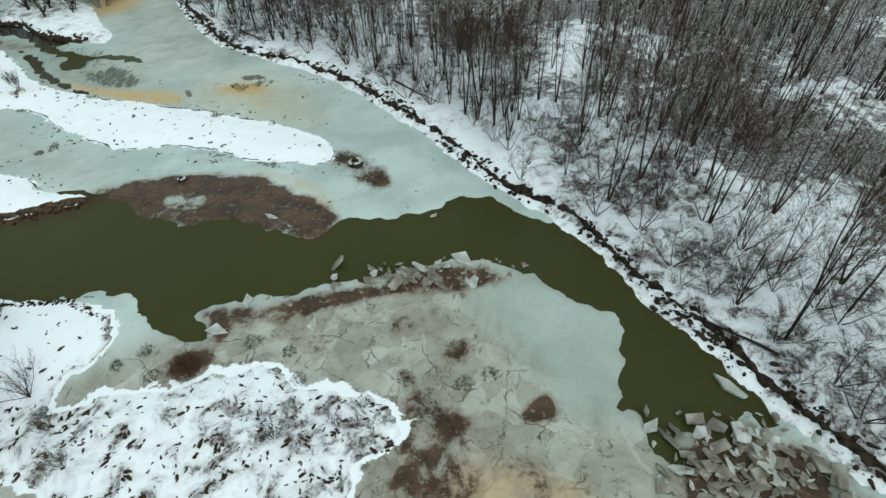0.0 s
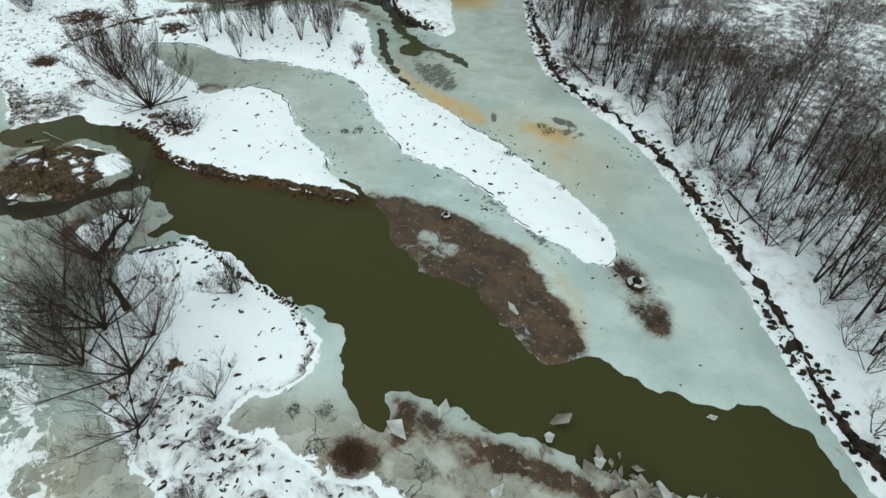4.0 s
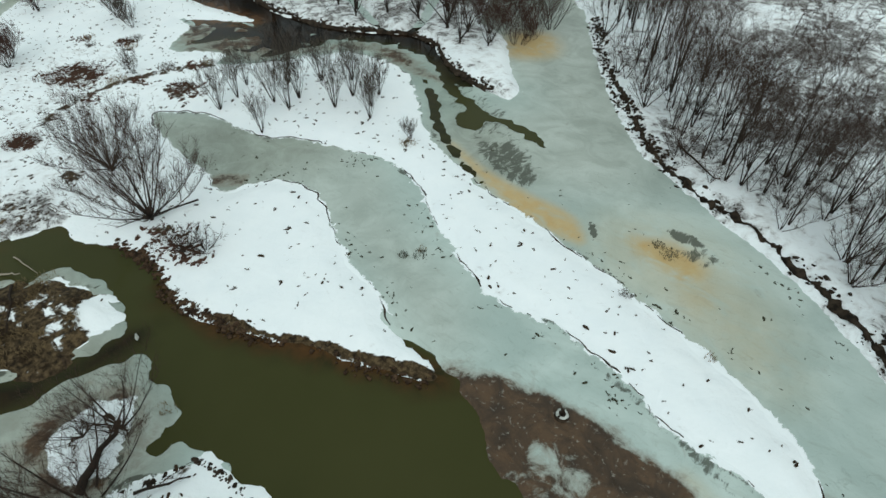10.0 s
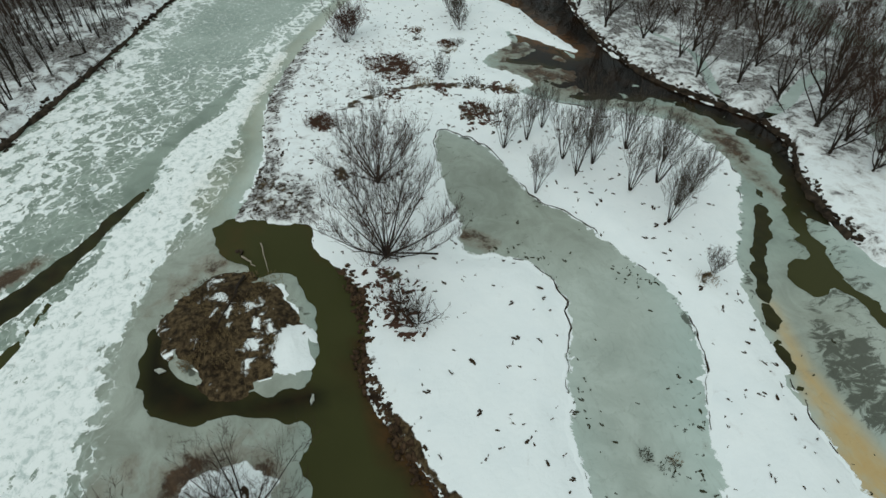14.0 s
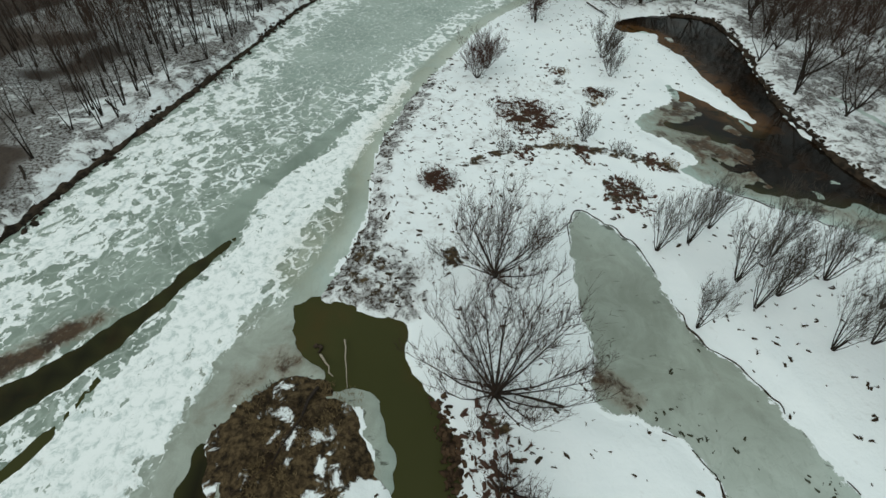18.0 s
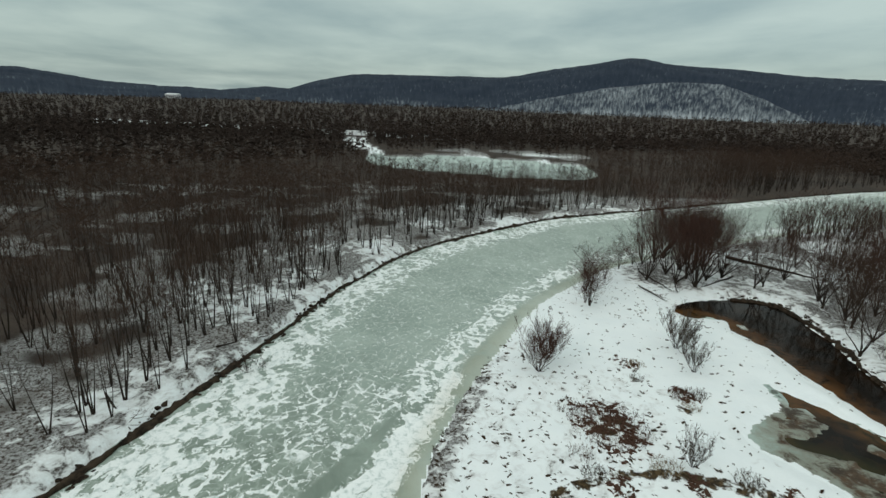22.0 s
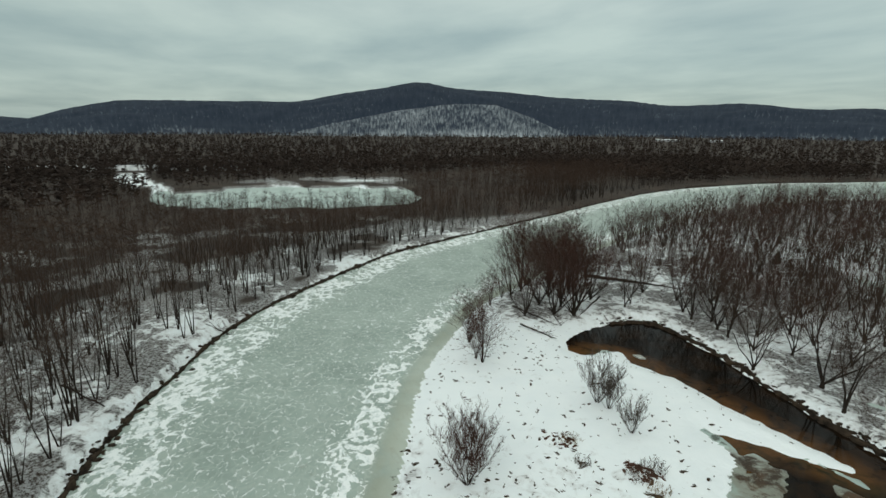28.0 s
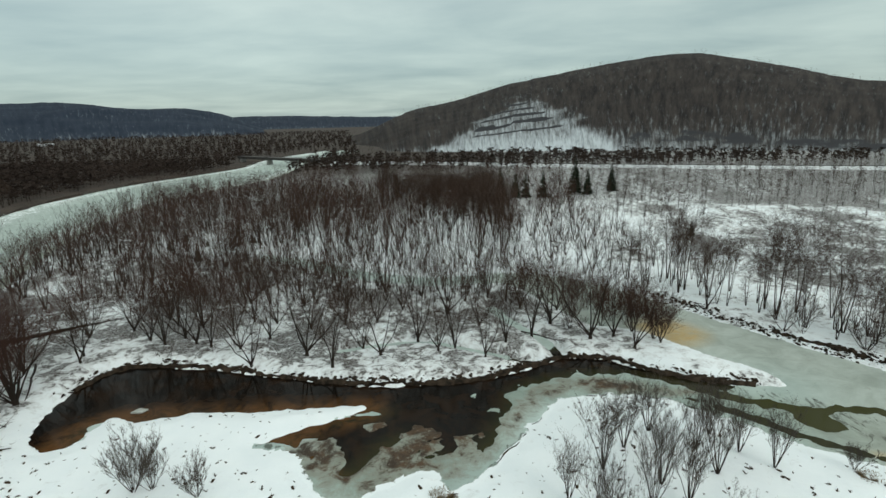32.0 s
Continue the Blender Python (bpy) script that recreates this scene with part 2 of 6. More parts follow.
    white = m.math("MAXIMUM", edge, edge2)
    crust = m.noise(0.5, 9, 0.70, 0.7, m.along(152, 1.9, 0.8))
    full = m.step(m.math("ADD", frost, m.math("MULTIPLY", m.math("SUBTRACT", crust, 0.5), 2.3)), 0.66, 0.71)
    white = m.math("MAXIMUM", white, full)
    faint = m.math("MULTIPLY", m.step(m.math("ADD", m.cells(0.7, v), m.math("MULTIPLY", wob, 0.22)), 0.13, 0.0), m.step(frost, 0.02, 0.10))
    c = m.mix(m.math("MULTIPLY", faint, 0.36), c, (0.47, 0.53, 0.49))
    tone = m.mix(m.step(m.noise(1.3, 9, 0.74, 0.5), 0.34, 0.54), (0.50, 0.58, 0.57), (0.85, 0.89, 0.89))
    c = m.mix(m.math("MULTIPLY", white, m.step(frost, 0.02, 0.10)), c, tone)
    seep = m.math("MULTIPLY", stain, m.step(m.noise(0.35, 5, 0.6, 0.8, m.stretch(0.8, 1.3, 1, 35)), 0.12, 0.58))
    c = m.mix(seep, c, m.mix(m.noise(0.8, 4), (0.48, 0.40, 0.23), (0.46, 0.30, 0.11)))
    edge3 = m.math("ADD", mud, m.math("MULTIPLY", m.math("SUBTRACT", m.noise(0.5, 9, 0.72, 0.35), 0.5), 1.7))
    brown = m.mix(m.step(m.noise(0.45, 7, 0.66, 0.6), 0.36, 0.66), (0.030, 0.0170, 0.0090), (0.082, 0.045, 0.022))
    c = m.mix(m.math("MULTIPLY", m.step(edge3, 0.15, 0.50), 0.5), c, (0.19, 0.155, 0.115))
    c = m.mix(m.math("MULTIPLY", m.step(edge3, 0.44, 0.70), 0.96), c, brown)
    crumb = m.math("MULTIPLY", m.step(m.noise(2.0, 5, 0.7, 0.4), 0.58, 0.66), m.step(mud, 0.2, 0.45))
    c = m.mix(m.math("MULTIPLY", crumb, 0.4), c, (0.36, 0.35, 0.31))
    dark = m.math("ADD", thin, m.math("MULTIPLY", m.math("SUBTRACT", m.noise(0.8, 7, 0.68, 0.8, m.stretch(1.7, 0.8, 1, 40)), 0.5), 1.6))
    c = m.mix(m.math("MULTIPLY", m.step(dark, 0.5, 0.7), 0.85), c, (0.055, 0.06, 0.045))
    # snow blown out over the edge of the ice
    drift = m.step(m.math("ADD", m.attr("shore"), m.math("MULTIPLY", m.math("SUBTRACT", m.noise(0.85, 8, 0.7, 0.5), 0.5), 2.0)), 0.34, 0.22)
    c = m.mix(drift, c, (0.82, 0.87, 0.89))
    white = m.math("MAXIMUM", white, drift)
    m.bump(m.math("ADD", m.math("MULTIPLY", white, 0.8), m.noise(3.0, 5, 0.6)), 0.45, 0.09)
    return m.done(c, m.math("ADD", m.math("MULTIPLY", white, 0.3), 0.45))


def river_water():
    m = Mat("river_water", 0.06, ior=1.33, spec=0.09)
    tea = m.attr("tea")
    olive = m.mix(m.noise(0.12, 3), (0.036, 0.038, 0.012), (0.048, 0.049, 0.018))
    dark = m.mix(m.step(m.noise(0.35, 5, 0.65, 0.6), 0.42, 0.62), (0.006, 0.005, 0.004), (0.016, 0.009, 0.005))
    m.bump(m.noise(2.5, 3), 0.04, 0.05)
    shoal = m.mix(m.noise(0.5, 6, 0.7, 0.6), (0.050, 0.022, 0.008), (0.13, 0.062, 0.022))
    return m.done(m.mix(m.math("MULTIPLY", m.attr("shoal"), m.step(m.noise(0.4, 6, 0.7, 0.5), 0.3, 0.6)), m.mix(tea, olive, dark), shoal))


def bark(name, dark, pale, rough=0.9):
    m = Mat(name, rough)
    grain = m.noise(6.0, 4, 0.6, 0.3, m.stretch(3, 3, 0.5))
    return m.done(m.mix(grain, dark, pale))


def plain(name, a, b, scale=3.0, rough=0.8, bump=0.0):
    m = Mat(name, rough)
    n = m.noise(scale, 5, 0.6)
    if bump:
        m.bump(n, bump, 0.05)
    return m.done(m.mix(m.step(n, 0.3, 0.7), a, b))


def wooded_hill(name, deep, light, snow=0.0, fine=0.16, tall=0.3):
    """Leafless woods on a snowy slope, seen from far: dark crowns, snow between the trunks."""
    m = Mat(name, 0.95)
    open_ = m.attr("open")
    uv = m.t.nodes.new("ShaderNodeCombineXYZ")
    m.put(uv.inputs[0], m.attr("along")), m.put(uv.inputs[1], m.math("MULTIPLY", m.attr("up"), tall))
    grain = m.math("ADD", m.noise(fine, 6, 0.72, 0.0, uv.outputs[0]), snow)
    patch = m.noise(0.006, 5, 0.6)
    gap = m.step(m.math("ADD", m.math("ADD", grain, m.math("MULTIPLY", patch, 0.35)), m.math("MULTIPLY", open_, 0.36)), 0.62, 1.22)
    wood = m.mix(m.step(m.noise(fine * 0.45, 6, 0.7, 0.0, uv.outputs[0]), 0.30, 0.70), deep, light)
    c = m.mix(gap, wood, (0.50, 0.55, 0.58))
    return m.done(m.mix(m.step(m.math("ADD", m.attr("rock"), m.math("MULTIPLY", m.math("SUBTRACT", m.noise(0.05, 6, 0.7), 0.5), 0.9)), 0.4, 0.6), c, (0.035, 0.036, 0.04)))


SNOW, ICE, WATER = snow_ground(), river_ice(), river_water()
BARK = bark("grey_bark", (0.013, 0.010, 0.008), (0.050, 0.039, 0.032))
TWIG = bark("brown_twigs", (0.027, 0.0172, 0.0125), (0.075, 0.048, 0.036))
CANOPY = plain("far_canopy", (0.028, 0.0205, 0.017), (0.042, 0.031, 0.026), 0.02, 0.95)
TWIG_RED = bark("reddish_twigs", (0.034, 0.018, 0.014), (0.082, 0.044, 0.034))
TWIG_GREY = bark("grey_twigs", (0.040, 0.033, 0.027), (0.095, 0.080, 0.066))
DEAD = bark("dead_leaves", (0.018, 0.013, 0.009), (0.075, 0.050, 0.030))
RED_BRUSH = bark("red_brush", (0.050, 0.028, 0.020), (0.125, 0.070, 0.050))
STRAW = bark("dry_grass", (0.10, 0.07, 0.035), (0.26, 0.19, 0.10))
DRIFTWOOD = bark("bleached_wood", (0.20, 0.17, 0.13), (0.42, 0.37, 0.30))
SLAB = plain("ice_slab", (0.13, 0.115, 0.088), (0.34, 0.325, 0.28), 0.9, 0.5, 0.2)
WHITE_ICE = plain("white_ice", (0.28, 0.29, 0.26), (0.54, 0.57, 0.54), 1.3, 0.5, 0.2)
# Blue in both far woods tones is distance haze put into the base colour.
HILL_HAZED = wooded_hill("far_hill_blue_haze", (0.013, 0.021, 0.036), (0.026, 0.036, 0.055), -0.10)
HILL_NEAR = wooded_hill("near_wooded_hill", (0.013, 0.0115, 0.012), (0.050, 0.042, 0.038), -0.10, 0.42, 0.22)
NEEDLES = bark("dark_needles", (0.010, 0.016, 0.010), (0.035, 0.045, 0.028))
CONCRETE = plain("weathered_concrete", (0.20, 0.20, 0.19), (0.33, 0.33, 0.32), 0.6, 0.85)
STEEL = plain("dark_steel", (0.035, 0.033, 0.032), (0.08, 0.075, 0.07), 0.8, 0.6)
PAINT = plain("white_cladding", (0.32, 0.34, 0.36), (0.48, 0.50, 0.52), 0.2, 0.6)
EARTH = plain("peat_earth", (0.010, 0.008, 0.006), (0.055, 0.040, 0.028), 1.4, 0.9, 0.4)
MUD = plain("brown_mud", (0.018, 0.011, 0.007), (0.085, 0.052, 0.030), 1.6, 0.8, 0.4)
SEDGE = bark("dark_sedge", (0.022, 0.024, 0.014), (0.075, 0.075, 0.045))

# ---- the plan: shores as smooth lines through a few points, in metres ----
LEFT_BANK = [(95, -170), (20, -95), (-45, -42), (-75, -18), (-86, -11), (-94, -8.8), (-103, -5.6), (-115, -1.6), (-130, 3.2),
             (-141, 6.5), (-150, 10.4), (-163, 16.7), (-175, 26), (-188.5, 41), (-200.5, 54.8), (-210, 74), (-221, 98),
             (-236, 130), (-257, 174), (-268, 201), (-278, 240), (-280, 300), (-268, 350), (-258, 410), (-268, 480), (-250, 600)]
RIGHT_SHORE = [(-205, 600), (-225, 480), (-212, 400), (-206, 320), (-213, 287), (-223, 256), (-222, 205), (-205, 150), (-187, 110),
               (-171, 80), (-159, 58), (-151, 50), (-145.5, 45.2), (-137, 38.6), (-128.6, 33.8), (-115.6, 27), (-104.6, 23.1),
               (-96.3, 21.3), (-90, 21.6), (-84.4, 20), (-79.8, 18.2), (-78.5, 20.5), (-76.6, 24.9), (-73, 24.8)]
NECK = [(-68.5, 27.4), (-63.7, 27.9), (-59.5, 27.0), (-56.4, 26.9), (-53, 28.0), (-49.3, 29.5), (-46, 31), (-42.2, 32.2), (-39.5, 33.2),
        (-37.2, 34.5), (-42, 35.8), (-46.1, 37.8), (-50.2, 38.8), (-54.2, 40.4), (-58.3, 42.5), (-62, 43.6), (-65.5, 42.6), (-67.3, 39.6),
        (-68.6, 37.4), (-73.5, 38.2), (-80.2, 38.7), (-87, 40.2), (-89.6, 41.6), (-88, 43.6), (-83.6, 46), (-75, 47.3), (-69.3, 50.2)]
SPIT = [(-61.3, 52.2), (-57, 52.8), (-53, 51.4), (-48, 48.2), (-43.2, 45.5), (-38, 43.6), (-32, 44.5), (-27, 43.7), (-22.3, 41.8),
        (-19, 41.8), (-14.6, 41.1), (-13.0, 42.2), (-14.8, 44.9), (-19.1, 47.6), (-24.8, 49.7), (-31, 51.4), (-40.2, 53.9), (-49, 55.8),
        (-54.8, 57.8), (-59.9, 60.4), (-66, 65.8), (-71.5, 69.8), (-76.2, 71), (-82.8, 70.3), (-86.6, 66.2), (-89.9, 61.2), (-93.2, 56.6)]
UPPER = [(-96.2, 54.8), (-98.6, 57.8), (-104, 53.6), (-107.4, 54), (-110, 57.3), (-111.6, 60.4), (-115.8, 61.6), (-114, 64), (-109.6, 66.2),
         (-106, 68.8), (-112, 68.6), (-118, 67.8), (-126, 67.8), (-131, 66), (-134.6, 66.8), (-135.2, 61.8), (-138.4, 60.6), (-141.8, 64.5),
         (-143.5, 71), (-142.3, 77.5), (-138.5, 79.8), (-131, 79), (-125, 78), (-116.4, 76), (-108.8, 74.4), (-101.7, 74.2), (-92.5, 75.4)]
CREEK = [(-85.7, 78.6), (-80.4, 81.4), (-75.5, 80.6), (-71.5, 78), (-65.8, 75), (-59, 72.9), (-55.6, 72.8), (-57, 76.5), (-61.5, 81.2),
         (-66, 87.5), (-70.5, 91), (-75.5, 93), (-80.5, 104), (-86.5, 113), (-101, 112.6), (-116, 117.5), (-129, 127), (-142, 135),
         (-143, 139.5), (-128, 132.5), (-114.5, 123.5), (-101, 119), (-86, 121), (-74, 118), (-66, 110)]
EAST_BANK = [(-61, 104), (-52.6, 91), (-44.6, 80.2), (-38, 72.4), (-31.6, 68.2), (-24.5, 64.4), (-18.6, 61.3), (-13, 56.5), (-8.3, 51.9),
             (-2.7, 45.7), (2.5, 39.3), (5.9, 35.6), (10.9, 31.5), (14.2, 27.2), (16.6, 22.7), (19.1, 19.5), (21.2, 16.3), (23.2, 13),
             (25, 10.5), (29, 6), (42, -10), (80, -50), (130, -120)]
NEAR_ISLE = [(-45, 13.8), (-47, 16), (-45.3, 20), (-43, 20.8), (-39.4, 21.1), (-36, 20.5), (-31, 21.3), (-27, 19.9), (-25.5, 18.5),
             (-25.5, 16.3), (-27, 13.9), (-26.4, 12), (-22.4, 13.3), (-18.5, 13.9), (-16, 15.2), (-11.4, 15.1), (-7.7, 13.9),
             (-3.6, 13.1), (-1.8, 10.8), (-3.8, 8.4), (-5, 5), (-9, 2), (-16, 2.5), (-22, 5), (-27.8, 6.5), (-32.7, 7.2), (-39.2, 8.6), (-41.6, 10.8)]
BRUSH_ISLE = [(-67.6, 11.9), (-70.6, 14), (-72, 16.7), (-70.4, 19.6), (-68.5, 21.8), (-65.2, 23), (-61, 22.8), (-60, 21.8), (-59.6, 18.7),
              (-60.3, 15.6), (-62.8, 13.6), (-64.8, 12.9)]
ROUND_ISLE = [(-54, 14.9), (-54.8, 16.2), (-53.8, 18.9), (-52, 19.4), (-50.4, 18), (-49.5, 15.6), (-51.6, 14)]
# open water: the olive channel, its loop round the brush isle, the brown upper reach, leads in the wide river
OPEN_NORTH = [(-79, 16.5), (-80, 27), (-62, 33), (-45, 35.6), (-37, 36.3), (-34.2, 35.0), (-31, 33.0), (-28, 31.6), (-25, 31.2), (-21.5, 32),
              (-18.5, 31.2), (-15, 30), (-12.2, 30.0), (-10, 31.9), (-4.7, 32.5), (-1.6, 33.3), (0.4, 35.4), (3.2, 35.9), (5.4, 35.5),
              (6.9, 33.5), (9.6, 31.8), (14, 33), (27, 17), (22.3, 12.5), (20.7, 12.9), (20.5, 11.4), (19.2, 11), (17.5, 12.1), (16.2, 11.1)]
OPEN_SOUTH = [(15.6, 8.8), (14.7, 10.4), (14.4, 12.3), (12.9, 13.8), (13.2, 16.4), (14, 18.9), (13.5, 20.9), (10, 23.1), (6.6, 25.5), (5.3, 26.1),
              (1.4, 26.6), (-1, 26.2), (-4.6, 24.5), (-11, 23.1), (-15, 21.8), (-18.9, 21.1), (-18, 17.9), (-20.4, 18.1), (-24, 19.2),
              (-25.7, 21.4), (-28, 22), (-31, 21.6), (-36, 20.3), (-39.4, 20.9), (-43, 20.6), (-46.2, 20.2), (-48.4, 18), (-49.4, 21.1), (-52.5, 21.3), (-56.6, 22.4),
              (-58.4, 22), (-60.8, 23), (-65.6, 23.3), (-69.8, 22.6), (-71, 19.3), (-73.8, 16.9)]
LOOP = [(-68.4, 13.6), (-67.9, 12.0), (-64.4, 11.2), (-60.8, 11.4), (-58.6, 13.9), (-57.9, 17.4), (-56.9, 21.2), (-57.3, 23.2), (-58.8, 23),
        (-59.3, 18.2), (-61.2, 14.6), (-64.4, 13.2), (-67, 14), (-69.4, 16.8), (-71.4, 18.4), (-72.2, 17), (-70.6, 14.8)]
UPPER_OPEN = [(-147, 59), (-150, 83), (-130, 84), (-108, 78), (-92, 79), (-80.5, 85), (-70.5, 81), (-64, 76.2), (-61.4, 73.2), (-64.8, 72.0),
              (-70.5, 74.7), (-76, 76.4), (-82, 75.6), (-87.6, 72.8), (-89.4, 68), (-91.6, 63), (-95, 59), (-98.8, 60), (-100.8, 62.6), (-103, 61), (-104.6, 57.4),
              (-107.5, 58), (-110, 60.6), (-112, 62.2), (-116.4, 62.6), (-113.5, 65.6), (-107, 67), (-104.5, 67.6), (-112, 67), (-120, 66.4), (-127, 66.6), (-131, 64.4), (-135.4, 65.4), (-136.6, 59)]
POND = [(-357, -10), (-315, -7), (-292, 8), (-286, 20), (-275, 49), (-271, 78), (-282, 92), (-306, 99), (-326, 100), (-345, 64), (-354, 34), (-347, 18), (-338, 4)]
LEAD = [(-87.2, 9.9), (-85, 9.1), (-83.2, 8.0), (-79.6, 6.1), (-76.2, 4.3), (-73.4, 2.4), (-70.8, 0.2), (-68, -2.6), (-63, -7.5), (-66, -9.4), (-71, -4.4), (-73.4, -1.2),
        (-76.2, 1.4), (-79.2, 4.0), (-81.4, 5.3), (-83.6, 6.6), (-86, 8.6)]
SLOT = [(-73.4, 3.6), (-70, 2.9), (-66, 1), (-62, -3), (-62.6, -3.6), (-66.6, 0.2), (-70, 2.1)]
DARK_RUN = [(-74.5, 73.0), (-69, 70.4), (-67, 68.4), (-63, 64.5), (-57.8, 60.4), (-53, 57.7), (-49.2, 56.2), (-48.8, 56.5), (-52.2, 58.2), (-56.6, 61.2),
            (-61.7, 65.4), (-66.6, 69.7)]
DARK_BEND = [(-67.5, 72.8), (-64.6, 72.1), (-60, 70.1), (-57.4, 68.5), (-53.6, 68.8), (-50, 68.3), (-47, 66.6), (-47.4, 66), (-50.4, 67.2), (-54, 67.3), (-55.6, 66.6),
             (-55, 64.2), (-57.4, 63.9), (-59.4, 65.6), (-58.2, 67.2), (-61, 68.4), (-65.4, 70.6)]


def smooth_line(points, closed=True, n=4):
    """A Catmull-Rom line through the points."""
    p = np.array(points, float)
    if closed:
        a, b, c, d = np.roll(p, 1, 0), p, np.roll(p, -1, 0), np.roll(p, -2, 0)
    else:
        q = np.vstack([2 * p[0] - p[1], p, 2 * p[-1] - p[-2]])
        a, b, c, d = q[:-3], q[1:-2], q[2:-1], q[3:]
    out = []
    for k in range(n):
        t = k / n
        out.append(0.5 * (2 * b + (c - a) * t + (2 * a - 5 * b + 4 * c - d) * t * t + (3 * b - a - 3 * c + d) * t ** 3))
    line = np.stack(out, 1).reshape(-1, 2)
    return line if closed else np.vstack([line, p[-1]])


def inside_distance(points, X, Y, closed=True, reach=1e9, n=4):
    """Signed distance to a shape, positive inside it; only points within reach of its box are worked out."""
    line = smooth_line(points, closed, n)
    out = np.full(X.shape, -float(min(reach, 1e4)))
    lo, hi = line.min(0) - reach, line.max(0) + reach
    near = (X > lo[0]) & (X < hi[0]) & (Y > lo[1]) & (Y < hi[1])
    x, y = X[near], Y[near]
    best, odd = np.full(x.shape, 1e12), np.zeros(x.shape, bool)
    ends = np.roll(line, -1, 0) if closed else line[1:]
    for (ax, ay), (bx, by) in zip(line[: len(ends)], ends):
        dx, dy = bx - ax, by - ay
        l2 = dx * dx + dy * dy + 1e-12
        t = np.clip(((x - ax) * dx + (y - ay) * dy) / l2, 0, 1)
        best = np.minimum(best, (x - ax - t * dx) ** 2 + (y - ay - t * dy) ** 2)
        if closed and ay != by:
            odd ^= ((ay > y) != (by > y)) & (x < (y - ay) / (by - ay) * dx + ax)
    d = np.sqrt(best)
    out[near] = np.where(odd, d, -d) if closed else d
    if not closed:
        out[~near] = 1e4
    return out


def smooth01(a, b, v):
    t = np.clip((v - a) / (b - a), 0, 1)
    return t * t * (3 - 2 * t)


def value_noise(X, Y, size, seed, octaves=3):
    """Smooth noise in -1..1 over the plan, from a hashed lattice."""
    total, weight, amp = np.zeros(X.shape), 0.0, 1.0
    for o in range(octaves):
        u, v = X / size * 2 ** o + 17.3 * seed, Y / size * 2 ** o - 9.1 * seed
        i, j = np.floor(u), np.floor(v)
        f, g = u - i, v - j
        f, g = f * f * (3 - 2 * f), g * g * (3 - 2 * g)

        def lattice(p, q):
            h = np.sin(p * 127.1 + q * 311.7 + seed * 74.7 + o * 13.1) * 43758.5453
            return 2 * (h - np.floor(h)) - 1

        total += amp * ((lattice(i, j) * (1 - f) + lattice(i + 1, j) * f) * (1 - g) + (lattice(i, j + 1) * (1 - f) + lattice(i + 1, j + 1) * f) * g)
        weight += amp
        amp *= 0.55
    return total / weight


WET = LEFT_BANK + RIGHT_SHORE + NECK + SPIT + UPPER + CREEK + EAST_BANK
EAST_LAND = EAST_BANK[:-1] + [(400, -300), (3000, 0), (3000, 3000), (0, 900), (-40, 300), (-62, 125)]
LEFT_LAND = LEFT_BANK[1:] + [(-400, 900), (-3000, 3000), (-3000, -2000), (-200, -800)]
NORTH_LAND = UPPER[18:] + CREEK[:20] + [(-150, 150), (-190, 125), (-172, 84), (-160, 62), (-150, 58)]


def axis(lo, hi, step, far_lo, far_hi, grow):
    mid = list(np.arange(lo, hi + 1e-6, step))
    s, v = step, hi
    while v < far_hi:
        s *= grow
        v += s
        mid.append(v)
    s, v = step, lo
    while v > far_lo:
        s *= grow
        v -= s
        mid.insert(0, v)
    return np.array(mid)


def grid_mesh(name, X, Y, Z, keep, material, fields):
    """A sheet over a grid of points; cells whose keep is false are left out; fields become point attributes."""
    nx, ny = X.shape
    idx = np.arange(nx * ny).reshape(nx, ny)
    quads = np.stack([idx[:-1, :-1], idx[1:, :-1], idx[1:, 1:], idx[:-1, 1:]], -1)
    k = keep[:-1, :-1] | keep[1:, :-1] | keep[1:, 1:] | keep[:-1, 1:]
    quads = quads[k].reshape(-1, 4)
    used, back = np.unique(quads, return_inverse=True)
    quads = back.reshape(-1, 4)
    V = np.stack([X, Y, Z], -1).reshape(-1, 3)[used]
    me = bpy.data.meshes.new(name)
    me.vertices.add(len(V))
    me.vertices.foreach_set("co", V.astype(np.float32).ravel())
    me.loops.add(quads.size)
    me.loops.foreach_set("vertex_index", quads.astype(np.int32).ravel())
    me.polygons.add(len(quads))
    me.polygons.foreach_set("loop_start", np.arange(0, quads.size, 4, dtype=np.int32))
    me.polygons.foreach_set("use_smooth", np.ones(len(quads), bool))
    for key, values in fields.items():
        at = me.attributes.new(key, "FLOAT", "POINT")
        at.data.foreach_set("value", values.reshape(-1)[used].astype(np.float32))
    me.update(calc_edges=True)
    me.materials.append(material)
    return new(name, me)


def soft_shape(points, X, Y, blur):
    return smooth01(-blur, blur, inside_distance(points, X, Y, reach=blur + 2))


gx = np.concatenate([axis(-222, -160.8, 0.85, -4600, -223, 1.09), np.arange(-160, -112, 0.6), axis(-111.8, 29, 0.42, -112, 4600, 1.12)])
gy = np.concatenate([axis(-6, 74, 0.42, -4600, 75, 1.12), np.arange(74.6, 89, 0.6), axis(90, 140, 0.95, 89, 4600, 1.09)])
gx, gy = np.unique(gx), np.unique(gy)
GX, GY = np.meshgrid(gx, gy, indexing="ij")
ragged = 0.34 * value_noise(GX, GY, 2.2, 3, 3) + 0.42 * value_noise(GX, GY, 1.2, 2, 2) + 0.25 * value_noise(GX, GY, 7.0, 4, 2)
wet = inside_distance(WET, GX, GY) + ragged
wet = np.maximum(wet, inside_distance(POND, GX, GY, reach=20) + 3.0 * value_noise(GX, GY, 24, 30, 2))
